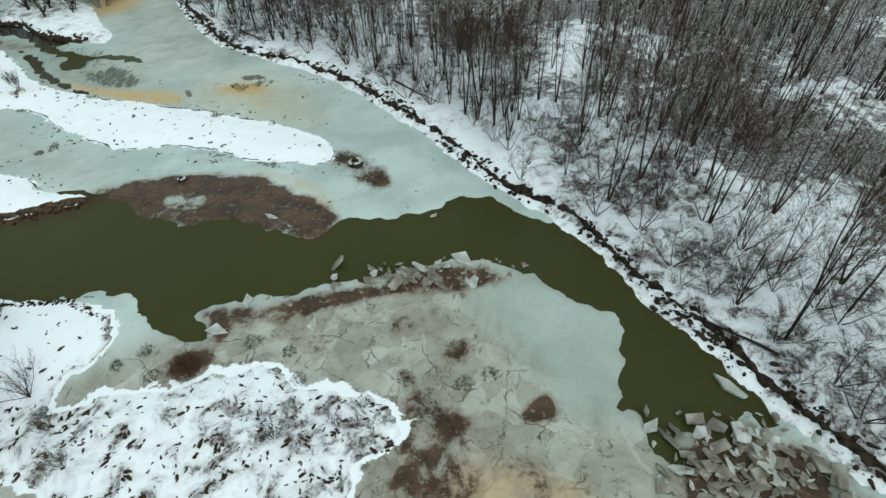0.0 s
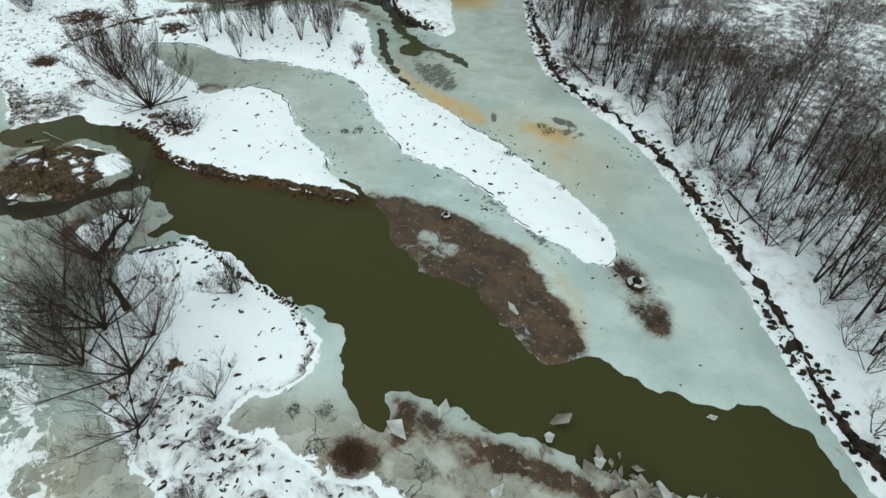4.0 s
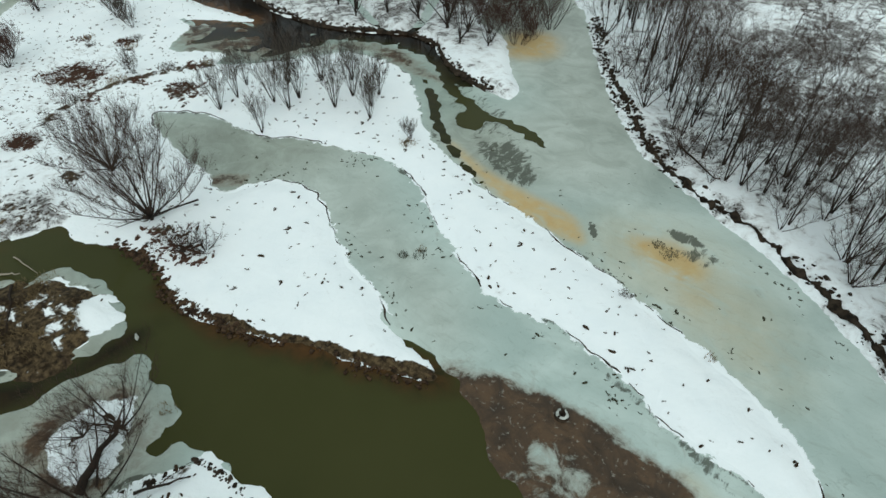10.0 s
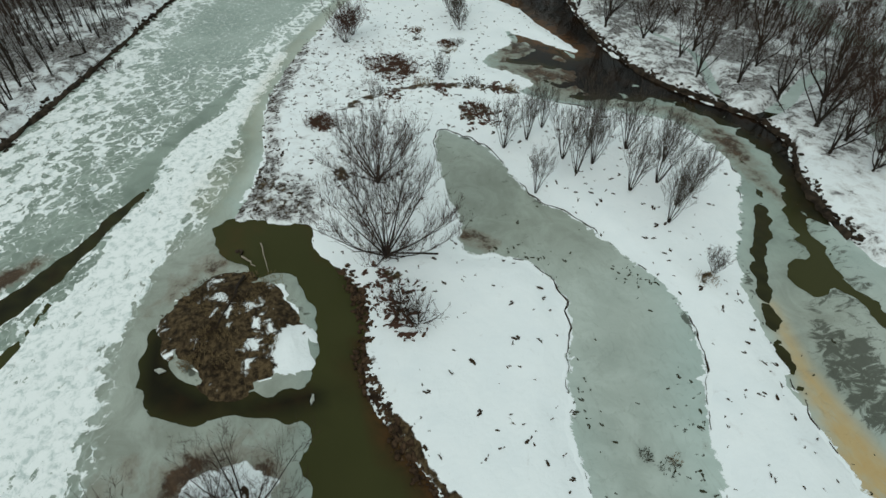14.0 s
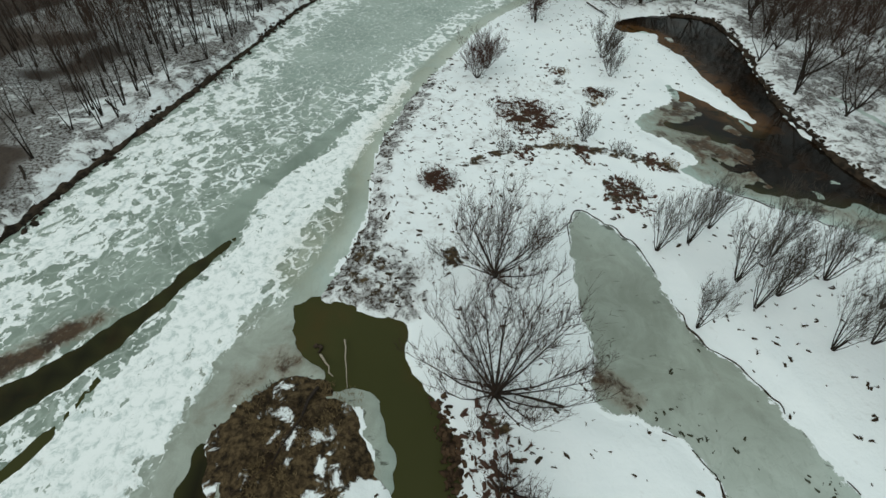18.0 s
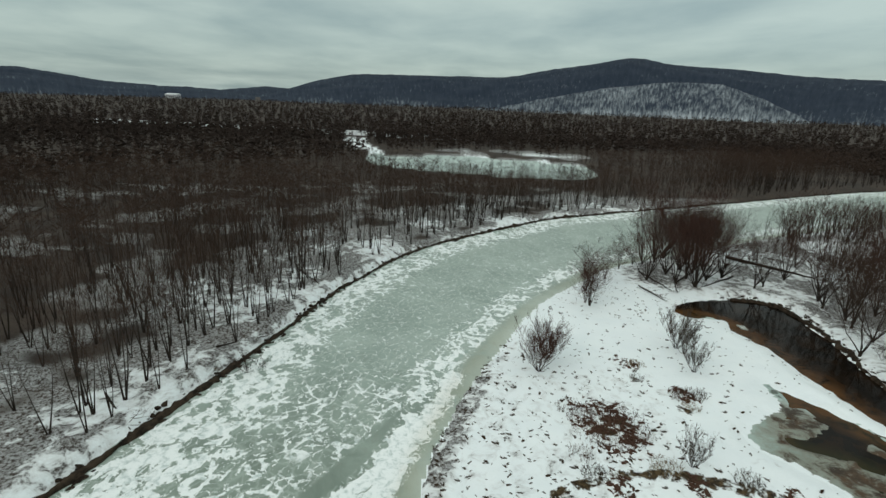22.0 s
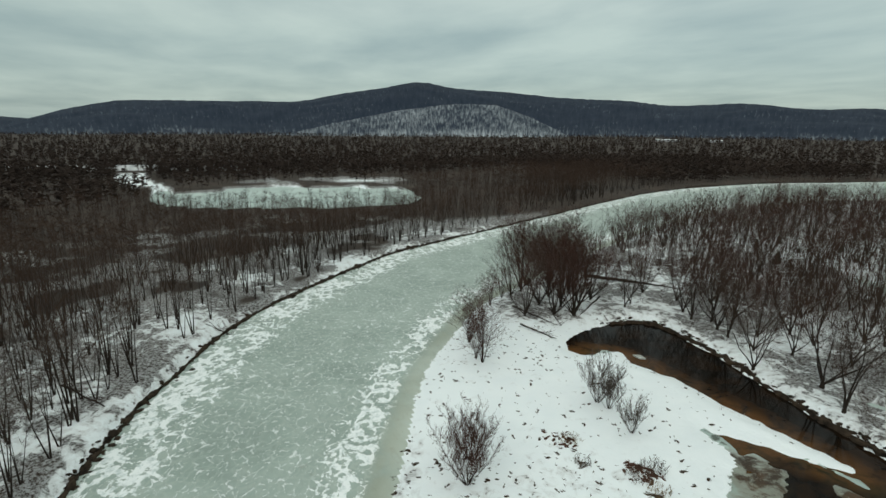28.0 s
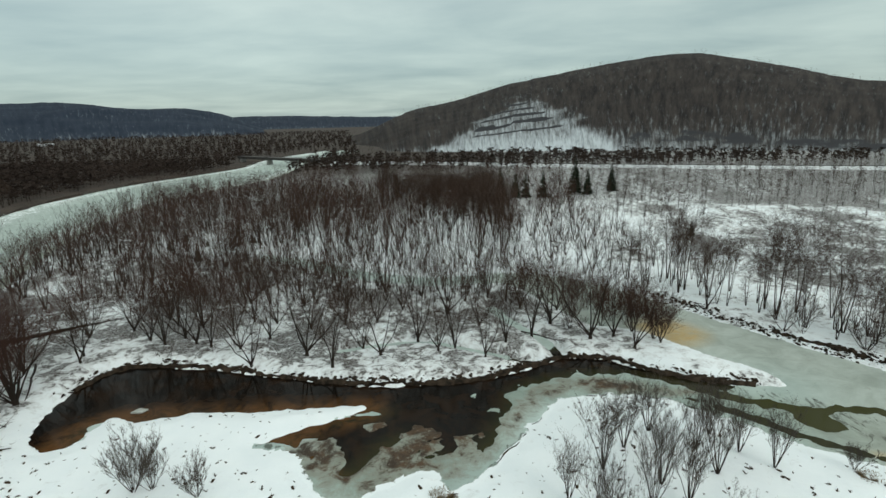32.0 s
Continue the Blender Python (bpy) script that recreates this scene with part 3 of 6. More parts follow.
# narrow frozen side creeks among the trees of the north bank
for arm, half in (([(-112, 83.4), (-106, 85.4), (-99.5, 86.0), (-95, 84), (-91.4, 82.2), (-85, 79.4)], 0.8), ([(-89.5, 100), (-87, 94), (-84, 89), (-82, 84.5), (-81.4, 80)], 1.0)):
    wet = np.maximum(wet, half + 0.5 * ragged - inside_distance(arm, GX, GY, closed=False, reach=8))
for isle in (NEAR_ISLE, BRUSH_ISLE, ROUND_ISLE):
    wet = np.minimum(wet, -(inside_distance(isle, GX, GY, reach=30) - 1.2 * ragged - 0.8 * value_noise(GX, GY, 3.0, 7, 3)))
east, left, north = (inside_distance(s, GX, GY, n=2) for s in (EAST_LAND, LEFT_LAND, NORTH_LAND))
high = np.maximum(smooth01(-3, 3, east), np.maximum(smooth01(-3, 3, left), 0.75 * smooth01(-3, 3, north)))
dry = np.maximum(-wet, 0)


def field_clear(X, Y):
    """Where the valley floor is open: frozen ponds and snowfields between the woods, as 0..1."""
    pond = np.maximum(soft_shape(POND, X, Y, 5), 0.75 * soft_shape([(-445, -40), (-446, -22), (-400, -16), (-360, -4), (-358, -12), (-389, -30)], X, Y, 6))
    pond = np.maximum(pond, 0.36 * soft_shape([(-392, 12), (-390, 116), (-352, 118), (-334, 104), (-352, 60), (-364, 18)], X, Y, 8))
    pond = smooth01(0.35, 0.65, pond + 0.30 * value_noise(X, Y, 22, 29, 3)) * (pond > 0.02)
    scrub = soft_shape([(-54, 116), (-46, 100), (-28, 87), (-8, 78), (4, 82), (14, 100), (34, 124), (70, 150), (60, 200), (0, 185), (-45, 165)], X, Y, 9)
    return np.clip(np.maximum(pond, scrub * 0.9), 0, 1)


clear = field_clear(GX, GY)
mound = value_noise(GX, GY, 9.0, 6, 3) * 0.12 + value_noise(GX, GY, 2.0, 8, 2) * 0.05
isle_z = 0.42 * smooth01(-0.2, 2.5, dry) + mound * smooth01(0, 3, dry)
ease = smooth01(-3, 3, east)
bank_z = (1.15 - 0.15 * ease + 0.25 * value_noise(GX, GY, 14, 9, 2)) * smooth01(-0.1, 1.1 + 1.3 * ease, dry) + (mound * 2.2 + 0.5 * value_noise(GX, GY, 40, 5, 2)) * smooth01(1, 12, dry)
GZ = np.where(wet > 0, -1.0 * smooth01(0, 1.6, wet) + 0.02, isle_z * (1 - high) + bank_z * high)
far_d = np.hypot(GX + 60, GY - 40)
GZ = GZ - 0.6 * smooth01(900, 2500, far_d)

island_n = soft_shape([(-225, 150), (-150, 92), (-60, 98), (-40, 130), (20, 200), (60, 330), (-150, 400), (-215, 330)], GX, GY, 12)
brushy = 0.5 + 0.5 * value_noise(GX, GY, 11, 12, 3)
litter = 0.02 + 0.16 * brushy
thick = np.clip(0.5 + 1.1 * value_noise(GX, GY, 10, 12, 4), 0, 1)
deep_e = smooth01(12, 30, east) * smooth01(-12, 12, GX)
litter = litter * (1 - high) + high * (0.36 + 0.92 * thick) * (1 - 0.2 * clear - 0.75 * clear * (GX < -200)) * (1 - 0.34 * smooth01(-3, 3, east) * smooth01(22, 12, east) + 0.08 * deep_e + 0.28 * smooth01(-3, 3, left))
litter = np.maximum(litter, (1.05 + 0.65 * np.maximum(smooth01(-215, -240, GX), smooth01(240, 330, far_d) * smooth01(-40, -90, GX))) * smooth01(95, 210, far_d + 25 * value_noise(GX, GY, 30, 13, 2)) * (1 - (0.5 + 0.5 * (GX < -200)) * clear) * (1 - 0.12 * island_n))
# More litter on the north land; part of this darkening stands in for tree shade.
litter = litter + 0.13 * smooth01(0, 4, north)
litter = np.maximum(litter, (0.40 + 0.75 * brushy) * smooth01(4.2, 1.0, inside_distance(RIGHT_SHORE, GX, GY, closed=False, reach=12)) * smooth01(-76, -79, GX) * smooth01(-135, -112, GX))
litter = np.maximum(litter, 1.75 * smooth01(10, 34, left) * (0.6 + 0.6 * thick) * (1 - clear))
west_isle = soft_shape([(-80, 17), (-78, 30), (-88, 38), (-100, 46), (-118, 48), (-122, 34), (-108, 22), (-92, 19)], GX, GY, 4)
litter = np.maximum(litter, west_isle * (0.16 + 0.30 * brushy))
litter = np.maximum(litter, soft_shape([(-27, 13), (-2, 14), (0, 9), (-8, 0), (-30, 5), (-40, 9)], GX, GY, 2) * (0.34 + 0.50 * brushy))
litter = np.maximum(litter, 0.9 * smooth01(1.6, 0.1, dry) * (inside_distance(NEAR_ISLE, GX, GY, reach=6) > -2.5) * (GX > -34) * (0.5 + 0.8 * value_noise(GX, GY, 3, 58, 2)))
litter *= 1 - 0.85 * soft_shape([(-76, 25.5), (-70, 28), (-57, 28.5), (-46, 32.5), (-38, 34.6), (-46, 37), (-55, 39.6), (-60, 42), (-66, 39), (-66, 33), (-73, 32)], GX, GY, 1.5)
litter *= 1 - 0.7 * soft_shape([(-14, 43), (-30, 45), (-45, 48), (-60, 54), (-74, 50), (-84, 49), (-78, 60), (-70, 68), (-50, 55), (-30, 50.6)], GX, GY, 1.5)
litter *= 1 - 0.8 * soft_shape([(-104, 54), (-116, 58), (-132, 58), (-134, 66), (-120, 66), (-106, 68), (-116, 63), (-108, 58)], GX, GY, 2)
litter = np.maximum(litter, 0.74 * soft_shape([(-78.6, 18.4), (-76.4, 25.4), (-80.5, 26), (-84, 25), (-86, 21), (-82, 19)], GX, GY, 1.0))
soil = (0.77 + 0.42 * value_noise(GX, GY, 2.2, 55, 4)) * smooth01(-2.2, 0.0, inside_distance(BRUSH_ISLE, GX, GY, reach=6)) * (1 - 0.9 * soft_shape([(-63, 24), (-64.4, 21.6), (-61, 20.4), (-58, 21), (-58, 24)], GX, GY, 0.6))
soil = np.maximum(soil, 0.40 * soft_shape([(-79.6, 18.4), (-77, 24.6), (-80.5, 25), (-84, 24), (-86, 21)], GX, GY, 1.2))
soil = np.maximum(soil, 0.6 * soft_shape([(-98, 31), (-100.5, 36), (-101.5, 43), (-100, 49), (-96.5, 55), (-95, 53.5), (-98, 48), (-99.6, 42), (-98.6, 36), (-96.6, 31.6)], GX, GY, 0.8))
for cx, cy, r in ((-107, 40, 4.2), (-94.4, 28.3, 2.4), (-92, 47, 3.5), (-110, 49, 1.4), (-116, 46, 1.2), (-59.2, 56.4, 1.2), (-17, 14.6, 1.6), (-52, 35, .5), (-45.6, 19.2, 1.1), (-41, 16.6, 1.2), (-43.6, 14.4, 0.9), (-37.5, 18.6, 0.9), (-33, 12, 1.2), (-63.5, 30.2, 1.6), (-67, 30.4, 1.3), (-83, 29, 1.8)):
    soil = np.maximum(soil, 0.52 * smooth01(r * 1.4, r * 0.3, np.hypot(GX - cx, GY - cy)))
# the wave-cut, muddy rim of the peninsula along the olive channel
rim = inside_distance([(-73, 24.8), (-68, 27.4), (-59.5, 27), (-53, 28), (-46, 31), (-37.2, 34.6)], GX, GY, closed=False, reach=6)
soil = np.maximum(soil, 0.75 * smooth01(0.8, 0.1, rim + 0.7 * value_noise(GX, GY, 3, 33, 2)) * smooth01(-68, -52, GX))
soil = soil * (1 - high)
ground = grid_mesh("ground", GX, GY, GZ, (wet < 2.5) | (far_d > 180), SNOW, {"litter": litter, "soil": soil})
tagged(ground, "snow-covered floodplain ground with leaf litter and low cut banks", "ground", kind="structure")

# ---- the ice sheet and the open water in it ----
open_water = np.full(GX.shape, -50.0)
for shape, more in ((OPEN_NORTH + OPEN_SOUTH, 0), (LOOP, 0.25), (UPPER_OPEN, 0.1), (DARK_RUN, 0.2), (DARK_BEND, 0.3)):
    open_water = np.maximum(open_water, inside_distance(shape, GX, GY, reach=25) + more)
for cx, cy, rx, ry in ((-99.8, 63.4, 3.0, 1.8), (-102, 60.7, 1.6, 1.6), (-108.4, 58.6, 2.2, 2.2), (-112.4, 62.2, 2.0, 0.8), (-93.4, 58.8, 1.8, 3.0), (-86.6, 70.8, 3.6, 1.6), (-90.0, 66.6, 1.8, 2.4), (-80, 75.0, 3.0, 1.2)):
    open_water = np.minimum(open_water, np.hypot((GX - cx) / rx, (GY - cy) / ry) * 1.0 - 0.8 + 2.2 * value_noise(GX, GY, 2.8, 18, 4))
open_water += 0.62 * value_noise(GX, GY, 1.6, 14, 3) + 0.42 * value_noise(GX, GY, 0.95, 19, 1) + 0.34 * value_noise(GX, GY, 5.0, 15, 2)
for shape in (LEAD, SLOT):
    open_water = np.maximum(open_water, inside_distance(shape, GX, GY, reach=12) + 0.1 + 0.38 * value_noise(GX, GY, 1.5, 17, 3))
IZ = np.clip(0.03 - 0.35 * (open_water + 0.2), -0.5, 0.03) + 0.02 * value_noise(GX, GY, 1.4, 16, 3)
keep_ice = (wet > -1.5) & (open_water < 1.8) & (np.abs(GX + 60) < 420) & (GY < 640) & (GY > -200)

river = soft_shape([(40, -75), (-45, -48), (-75, -20), (-94, -10), (-115, -3), (-141, 5), (-165, 16), (-190, 40), (-212, 72), (-240, 128), (-272, 200),
                    (-285, 300), (-250, 620), (-200, 600), (-205, 320), (-220, 205), (-170, 82), (-146, 44), (-128, 32.5), (-104.6, 22), (-90, 20), (-80, 16),
                    (-72, 9.6), (-58, 9), (-45, 7), (-33, 3.5), (-22, 0), (0, -12)], GX, GY, 1.5)
to_bank = inside_distance(LEFT_BANK, GX, GY, closed=False, reach=60)
to_isle = inside_distance(RIGHT_SHORE, GX, GY, closed=False, reach=60)
up_reach = smooth01(-95, -125, GX)
frost = river * (0.20 - 0.13 * up_reach + (0.38 - 0.02 * up_reach) * smooth01(12 - 3 * up_reach, 5, to_bank) + 0.30 * smooth01(8, 4, to_isle) * smooth01(-85, -115, GX))
frost *= smooth01(0.4, 1.6, to_bank) * smooth01(1.8, 3.4, to_isle)
band = soft_shape([(-62, -4), (-71, 3.6), (-80.5, 7.4), (-86, 9.8), (-92, 11), (-97, 13.8), (-102, 17.3), (-111, 21.4), (-118, 26), (-111, 24.2),
                   (-102, 20.6), (-95, 18), (-87, 15.4), (-77, 12), (-68, 9.4), (-60, 8), (-45, 6), (-35, 3), (-28, -6), (-45, -12)], GX, GY, 0.9)
strip = soft_shape([(-86, 9.8), (-84.5, 8), (-89, 7.2), (-95, 10), (-103, 15), (-112, 20.5), (-102, 17), (-97, 13.6), (-92, 10.8)], GX, GY, 0.6)
frost = np.maximum(frost * (1 - strip), 0.86 * band * (1 - strip) * (1 - 0.5 * smooth01(-60, -46, GX)))
frost *= 1 - 0.7 * soft_shape([(-87, 9), (-80, 4.5), (-74, -2), (-70, -6), (-78, -3), (-86, 4)], GX, GY, 1.5)
stain = np.zeros(GX.shape)
for shape, blur, amount in (([(-56, 60.2), (-50, 58.2), (-44, 57.4), (-38, 57), (-35.5, 54.0), (-42.5, 54.3), (-47.6, 56)], 1.0, 1.1),
                            ([(-32.4, 57.8), (-28.6, 59.6), (-25, 58), (-26, 55), (-30, 55.6)], 2.0, 1.15),
                            ([(-27.4, 54.8), (-24, 57.4), (-22.4, 54), (-24.7, 51.6)], 2.4, 0.6),
                            ([(-34, 60), (-26, 62), (-18, 55), (-17, 49), (-24, 50), (-34, 54)], 4.0, 0.38),
                            ([(-68, 91), (-63, 95), (-58.6, 88.6), (-63.5, 84.5)], 2.5, 1.1),
                            ([(-20, 39), (-17, 38), (-13, 34), (-11, 33), (-14, 37)], 1.2, 0.6),
                            ([(-84, 13.5), (-79, 16), (-81, 18.6), (-88, 20.6), (-96, 20.6), (-92, 18)], 1.5, 0.14),
                            ([(-34, 5.2), (-27, 3.6), (-22, 1.6), (-26, 0), (-36, 4)], 1.0, 0.15),
                            ([(2, 9), (9, 8), (11, 4), (2, 3)], 1.0, 0.7)):
    stain = np.maximum(stain, amount * soft_shape(shape, GX, GY, blur))
stain = np.maximum(stain, 0.19 * smooth01(3.2, 1.2, to_isle) * smooth01(-84, -96, GX))
mud = np.zeros(GX.shape)
for shape, blur, amount in (([(-37, 36), (-31, 38), (-26, 38.4), (-20, 38.6), (-17.4, 36.8), (-13.5, 34.6), (-10.6, 32.2), (-12, 29.6), (-16, 30), (-22, 31),
                              (-27, 30.6), (-32, 32), (-36, 34)], 1.4, 1.3),
                            ([(-14, 41.5), (-12.3, 43.2), (-9.7, 42), (-6.8, 39.1), (-6.1, 37), (-9.2, 37.2), (-10.8, 39.4)], 1.6, 0.8),
                            ([(-3, 14), (2, 13.6), (6, 10), (8, 6), (-2, 6)], 3.2, 0.66),
                            ([(-19, 20.6), (-14, 21.4), (-9.6, 22.6), (-5, 23.8), (-1, 25.8), (3.6, 26), (5, 24.6), (2, 23.4), (-3.5, 22.7), (-9, 21.0), (-14.6, 18.6), (-17, 17.6)], 1.0, 0.95),
                            ([(-17, 18), (-12, 20), (-6, 21.5), (0, 21.5), (1, 19), (-5, 17.4), (-12, 16)], 2.5, 0.36),
                            ([(6.2, 12.6), (8.0, 14.2), (9, 12.6), (7.2, 12)], 0.7, 0.9), ([(0.6, 17.4), (2.0, 18.6), (2.8, 17.4), (1.8, 16.2)], 1.2, 0.7), ([(1.6, 15.4), (3.0, 15.4), (2.6, 14), (1.8, 14)], 1.2, 0.45), ([(3.4, 15.8), (4.8, 15.6), (4.2, 14.6)], 1.2, 0.45),
                            ([(-2.6, 15.6), (-1.4, 15.4), (-1.6, 13.9)], 0.5, 0.8), ([(-1, 12.6), (1.6, 12.8), (3.4, 11.6), (1, 10), (-1.4, 11)], 0.8, 0.85),
                            ([(15, 7), (17, 12), (21, 12), (26, 9), (24, 2)], 2.0, 0.7),
                            ([(-71.6, 38.6), (-69, 41.3), (-67.8, 40), (-70, 37.6)], 0.7, 0.85),
                            ([(-57, 8.6), (-46, 6), (-38, 4), (-35, 7.5), (-41, 10.5), (-46, 14), (-48, 20), (-52, 20.6), (-57, 20.4), (-57.5, 14)], 1.6, 0.24),
                            ([(-56.4, 14), (-56.2, 18), (-53.6, 20.6), (-50, 19.6), (-48, 15.4), (-50, 12.4), (-53.6, 12.6)], 1.0, 0.5),
                            ([(-69, 10.8), (-74, 15), (-78, 18), (-75, 20), (-71, 22), (-72, 17)], 1.6, 0.6),
                            ([(-20, 16), (-17.4, 17.4), (-16.4, 15.6), (-19.5, 13.8)], 1.2, 0.7),
                            ([(-99, 57), (-103, 53), (-109, 57), (-113, 60.5), (-106, 66), (-98, 66), (-92, 66), (-86, 73), (-80, 75.5), (-72, 74.5), (-66, 71.5), (-72, 71),
                              (-80, 71.8), (-85, 70), (-90, 62), (-95, 56)], 2.0, 0.60),
                            ([(-78, 2.8), (-75, -0.6), (-71, -5), (-73, -6), (-78.6, 1)], 1.0, 0.85)):
    mud = np.maximum(mud, amount * soft_shape(shape, GX, GY, blur))
for shape in ([(-29.6, 33.2), (-26.2, 36), (-24.1, 34), (-24.6, 31.9), (-27.8, 31.8)], [(-19, 32.4), (-16.8, 33.6), (-13.6, 33.2), (-14.8, 30.8), (-16.6, 31.7)]):
    mud *= 1 - 0.36 * soft_shape(shape, GX, GY, 1.6) * (1 + 0.9 * value_noise(GX, GY, 1.5, 59, 3))
mud *= 1 + 0.75 * value_noise(GX, GY, 4.5, 57, 4)
thin = np.zeros(GX.shape)
for shape, blur, amount in (([(-67, 75), (-60, 66), (-53, 60), (-48, 57.2), (-42, 59), (-48, 66), (-57, 72)], 2.0, 0.5), ([(-30, 58), (-26, 61), (-24, 59), (-28, 57)], 0.8, 0.55),
                            ([(-53, 61.4), (-50, 65), (-44, 61), (-44, 57.6), (-49.4, 58.8)], 1.5, 0.72), ([(-36, 57.6), (-34.9, 56.3), (-35.1, 55.4), (-36.2, 57)], 0.3, 1.2),
                            ([(-30.4, 61), (-28, 62), (-26, 60.6), (-28.6, 60)], 0.5, 0.8), ([(-31, 43), (-26, 42), (-18, 39.6), (-15, 39), (-20, 41.4), (-27, 43)], 0.7, 0.72),
                            ([(-91, 41), (-84, 45), (-72, 49), (-66, 46), (-68, 40), (-80, 39)], 2.0, 0.34), ([(-60, 66), (-58, 71.6), (-66, 74.4), (-72, 77), (-66, 71)], 1.2, 0.5), ([(-47, 42.6), (-46, 44), (-44.6, 43)], 0.6, 0.6)):
    thin = np.maximum(thin, amount * soft_shape(shape, GX, GY, blur))
pond_rim = smooth01(0.6, 0.2, np.abs(wet - 0.25 + 0.3 * value_noise(GX, GY, 2.5, 51, 2))) * (1 - river) * (high < 0.2) * (0.30 + 0.7 * value_noise(GX, GY, 4, 52, 2))
thin = np.maximum(thin, 0.95 * pond_rim)
pale = (1 - river * (1 - 0.45 * up_reach)) * (1 - 0.55 * soft_shape([(20, 2), (14, 20), (6, 26), (-16, 20), (-26, 12), (-30, 2), (0, -20)], GX, GY, 3))
pale *= 1 - 0.85 * soft_shape([(-92, 40), (-72, 52), (-64, 49), (-66, 42), (-70, 36)], GX, GY, 4)
pale *= 1 - 0.8 * soft_shape([(-80, 8), (-70, 24), (-48, 20), (-48, 8)], GX, GY, 3)
pale *= 1 - 0.85 * soft_shape([(-112, 58), (-100, 68), (-84, 76), (-66, 74), (-52, 66), (-44, 60), (-50, 57), (-62, 63), (-72, 70), (-86, 70), (-92, 60), (-104, 54)], GX, GY, 3)
silt = soft_shape([(20, 2), (15, 12), (13.5, 20), (6, 26), (-4, 24.6), (-18, 20), (-27, 14), (-34, 6), (-30, -4), (0, -20)], GX, GY, 2.5) * 0.85
fresh = soft_shape([(5.3, 25.4), (8.6, 25), (12, 23), (14.6, 19.9), (13.5, 13), (8.9, 13.2), (6.7, 17.3), (3.2, 20.8), (2.6, 22.5)], GX, GY, 2.0)
silt *= 1 - 0.75 * fresh
pale = np.maximum(pale, 0.75 * fresh)
silt = np.maximum(silt, 0.5 * soft_shape([(-75, 10), (-79, 17), (-70, 23), (-57, 22), (-47, 20), (-47, 12), (-58, 8)], GX, GY, 2))
silt = np.maximum(silt, 0.5 * soft_shape([(-60, 58), (-46, 57), (-36, 62), (-34, 72), (-60, 110), (-80, 122), (-92, 110), (-70, 84), (-54, 74)], GX, GY, 7))
silt = np.maximum(silt, 0.4 * soft_shape([(-92, 40), (-72, 52), (-60, 52), (-50, 46), (-40, 42), (-38, 36), (-55, 40), (-70, 36)], GX, GY, 3))
shore = np.where((river > 0.15) & (GX < -45) | (high > 0.3) | (open_water > -0.9), 9.0, wet)
ice = grid_mesh("river_ice", GX, GY, IZ, keep_ice, ICE, {"shore": shore, "frost": frost, "stain": stain, "mud": mud, "thin": thin, "pale": pale, "silt": silt})
tagged(ice, "grey-green river ice with frost ridges, orange seeps and muddy places", "ice", kind="structure")

wx, wy = np.arange(-160, 40.1, 1.5), np.arange(-30, 120.1, 1.5)
WX, WY = np.meshgrid(wx, wy, indexing="ij")
tea = np.maximum(soft_shape(UPPER_OPEN, WX, WY, 3.0), 0.85 * soft_shape(LEAD, WX, WY, 1.5))
tea = np.maximum(tea, 0.9 * np.maximum(soft_shape(LOOP, WX, WY, 1.2), soft_shape(DARK_RUN, WX, WY, 2)))
tea = np.maximum(tea, 0.8 * smooth01(2.2, 0.6, inside_distance([(-60, 27), (-53, 28), (-46, 31), (-37, 34.6)], WX, WY, closed=False, reach=8)))
near_line = inside_distance([(-137, 61), (-135, 66), (-126, 67.4), (-112, 68.2), (-106, 68.4), (-110, 66), (-115, 63.6), (-111.5, 61), (-109, 57)], WX, WY, closed=False, reach=12)
shoal = np.maximum(smooth01(3.6, 0.9, near_line), 0.75 * smooth01(2.0, 0.5, inside_distance([(-60, 27), (-53, 28), (-46, 31), (-37, 34.6)], WX, WY, closed=False, reach=8)))
shoal = np.maximum(shoal, 0.25 * smooth01(1.6, 0.4, inside_distance([(-74, 16.6), (-79, 20), (-77, 25), (-72, 25.6)], WX, WY, closed=False, reach=8)))
water = grid_mesh("water", WX, WY, np.full(WX.shape, -0.10), np.ones(WX.shape, bool), WATER, {"tea": tea, "shoal": shoal})
tagged(water, "still olive-green and peat-brown river water", "water", kind="structure")


def height_at(x, y):
    """The ground's height by the nearest lines of its grid."""
    i, j = np.clip(np.searchsorted(gx, x), 1, len(gx) - 1), np.clip(np.searchsorted(gy, y), 1, len(gy) - 1)
    u, v = (x - gx[i - 1]) / (gx[i] - gx[i - 1]), (y - gy[j - 1]) / (gy[j] - gy[j - 1])
    return (GZ[i - 1, j - 1] * (1 - u) + GZ[i, j - 1] * u) * (1 - v) + (GZ[i - 1, j] * (1 - u) + GZ[i, j] * u) * v


def pick(field, x, y):
    i, j = np.clip(np.searchsorted(gx, x), 0, len(gx) - 1), np.clip(np.searchsorted(gy, y), 0, len(gy) - 1)
    return field[i, j]


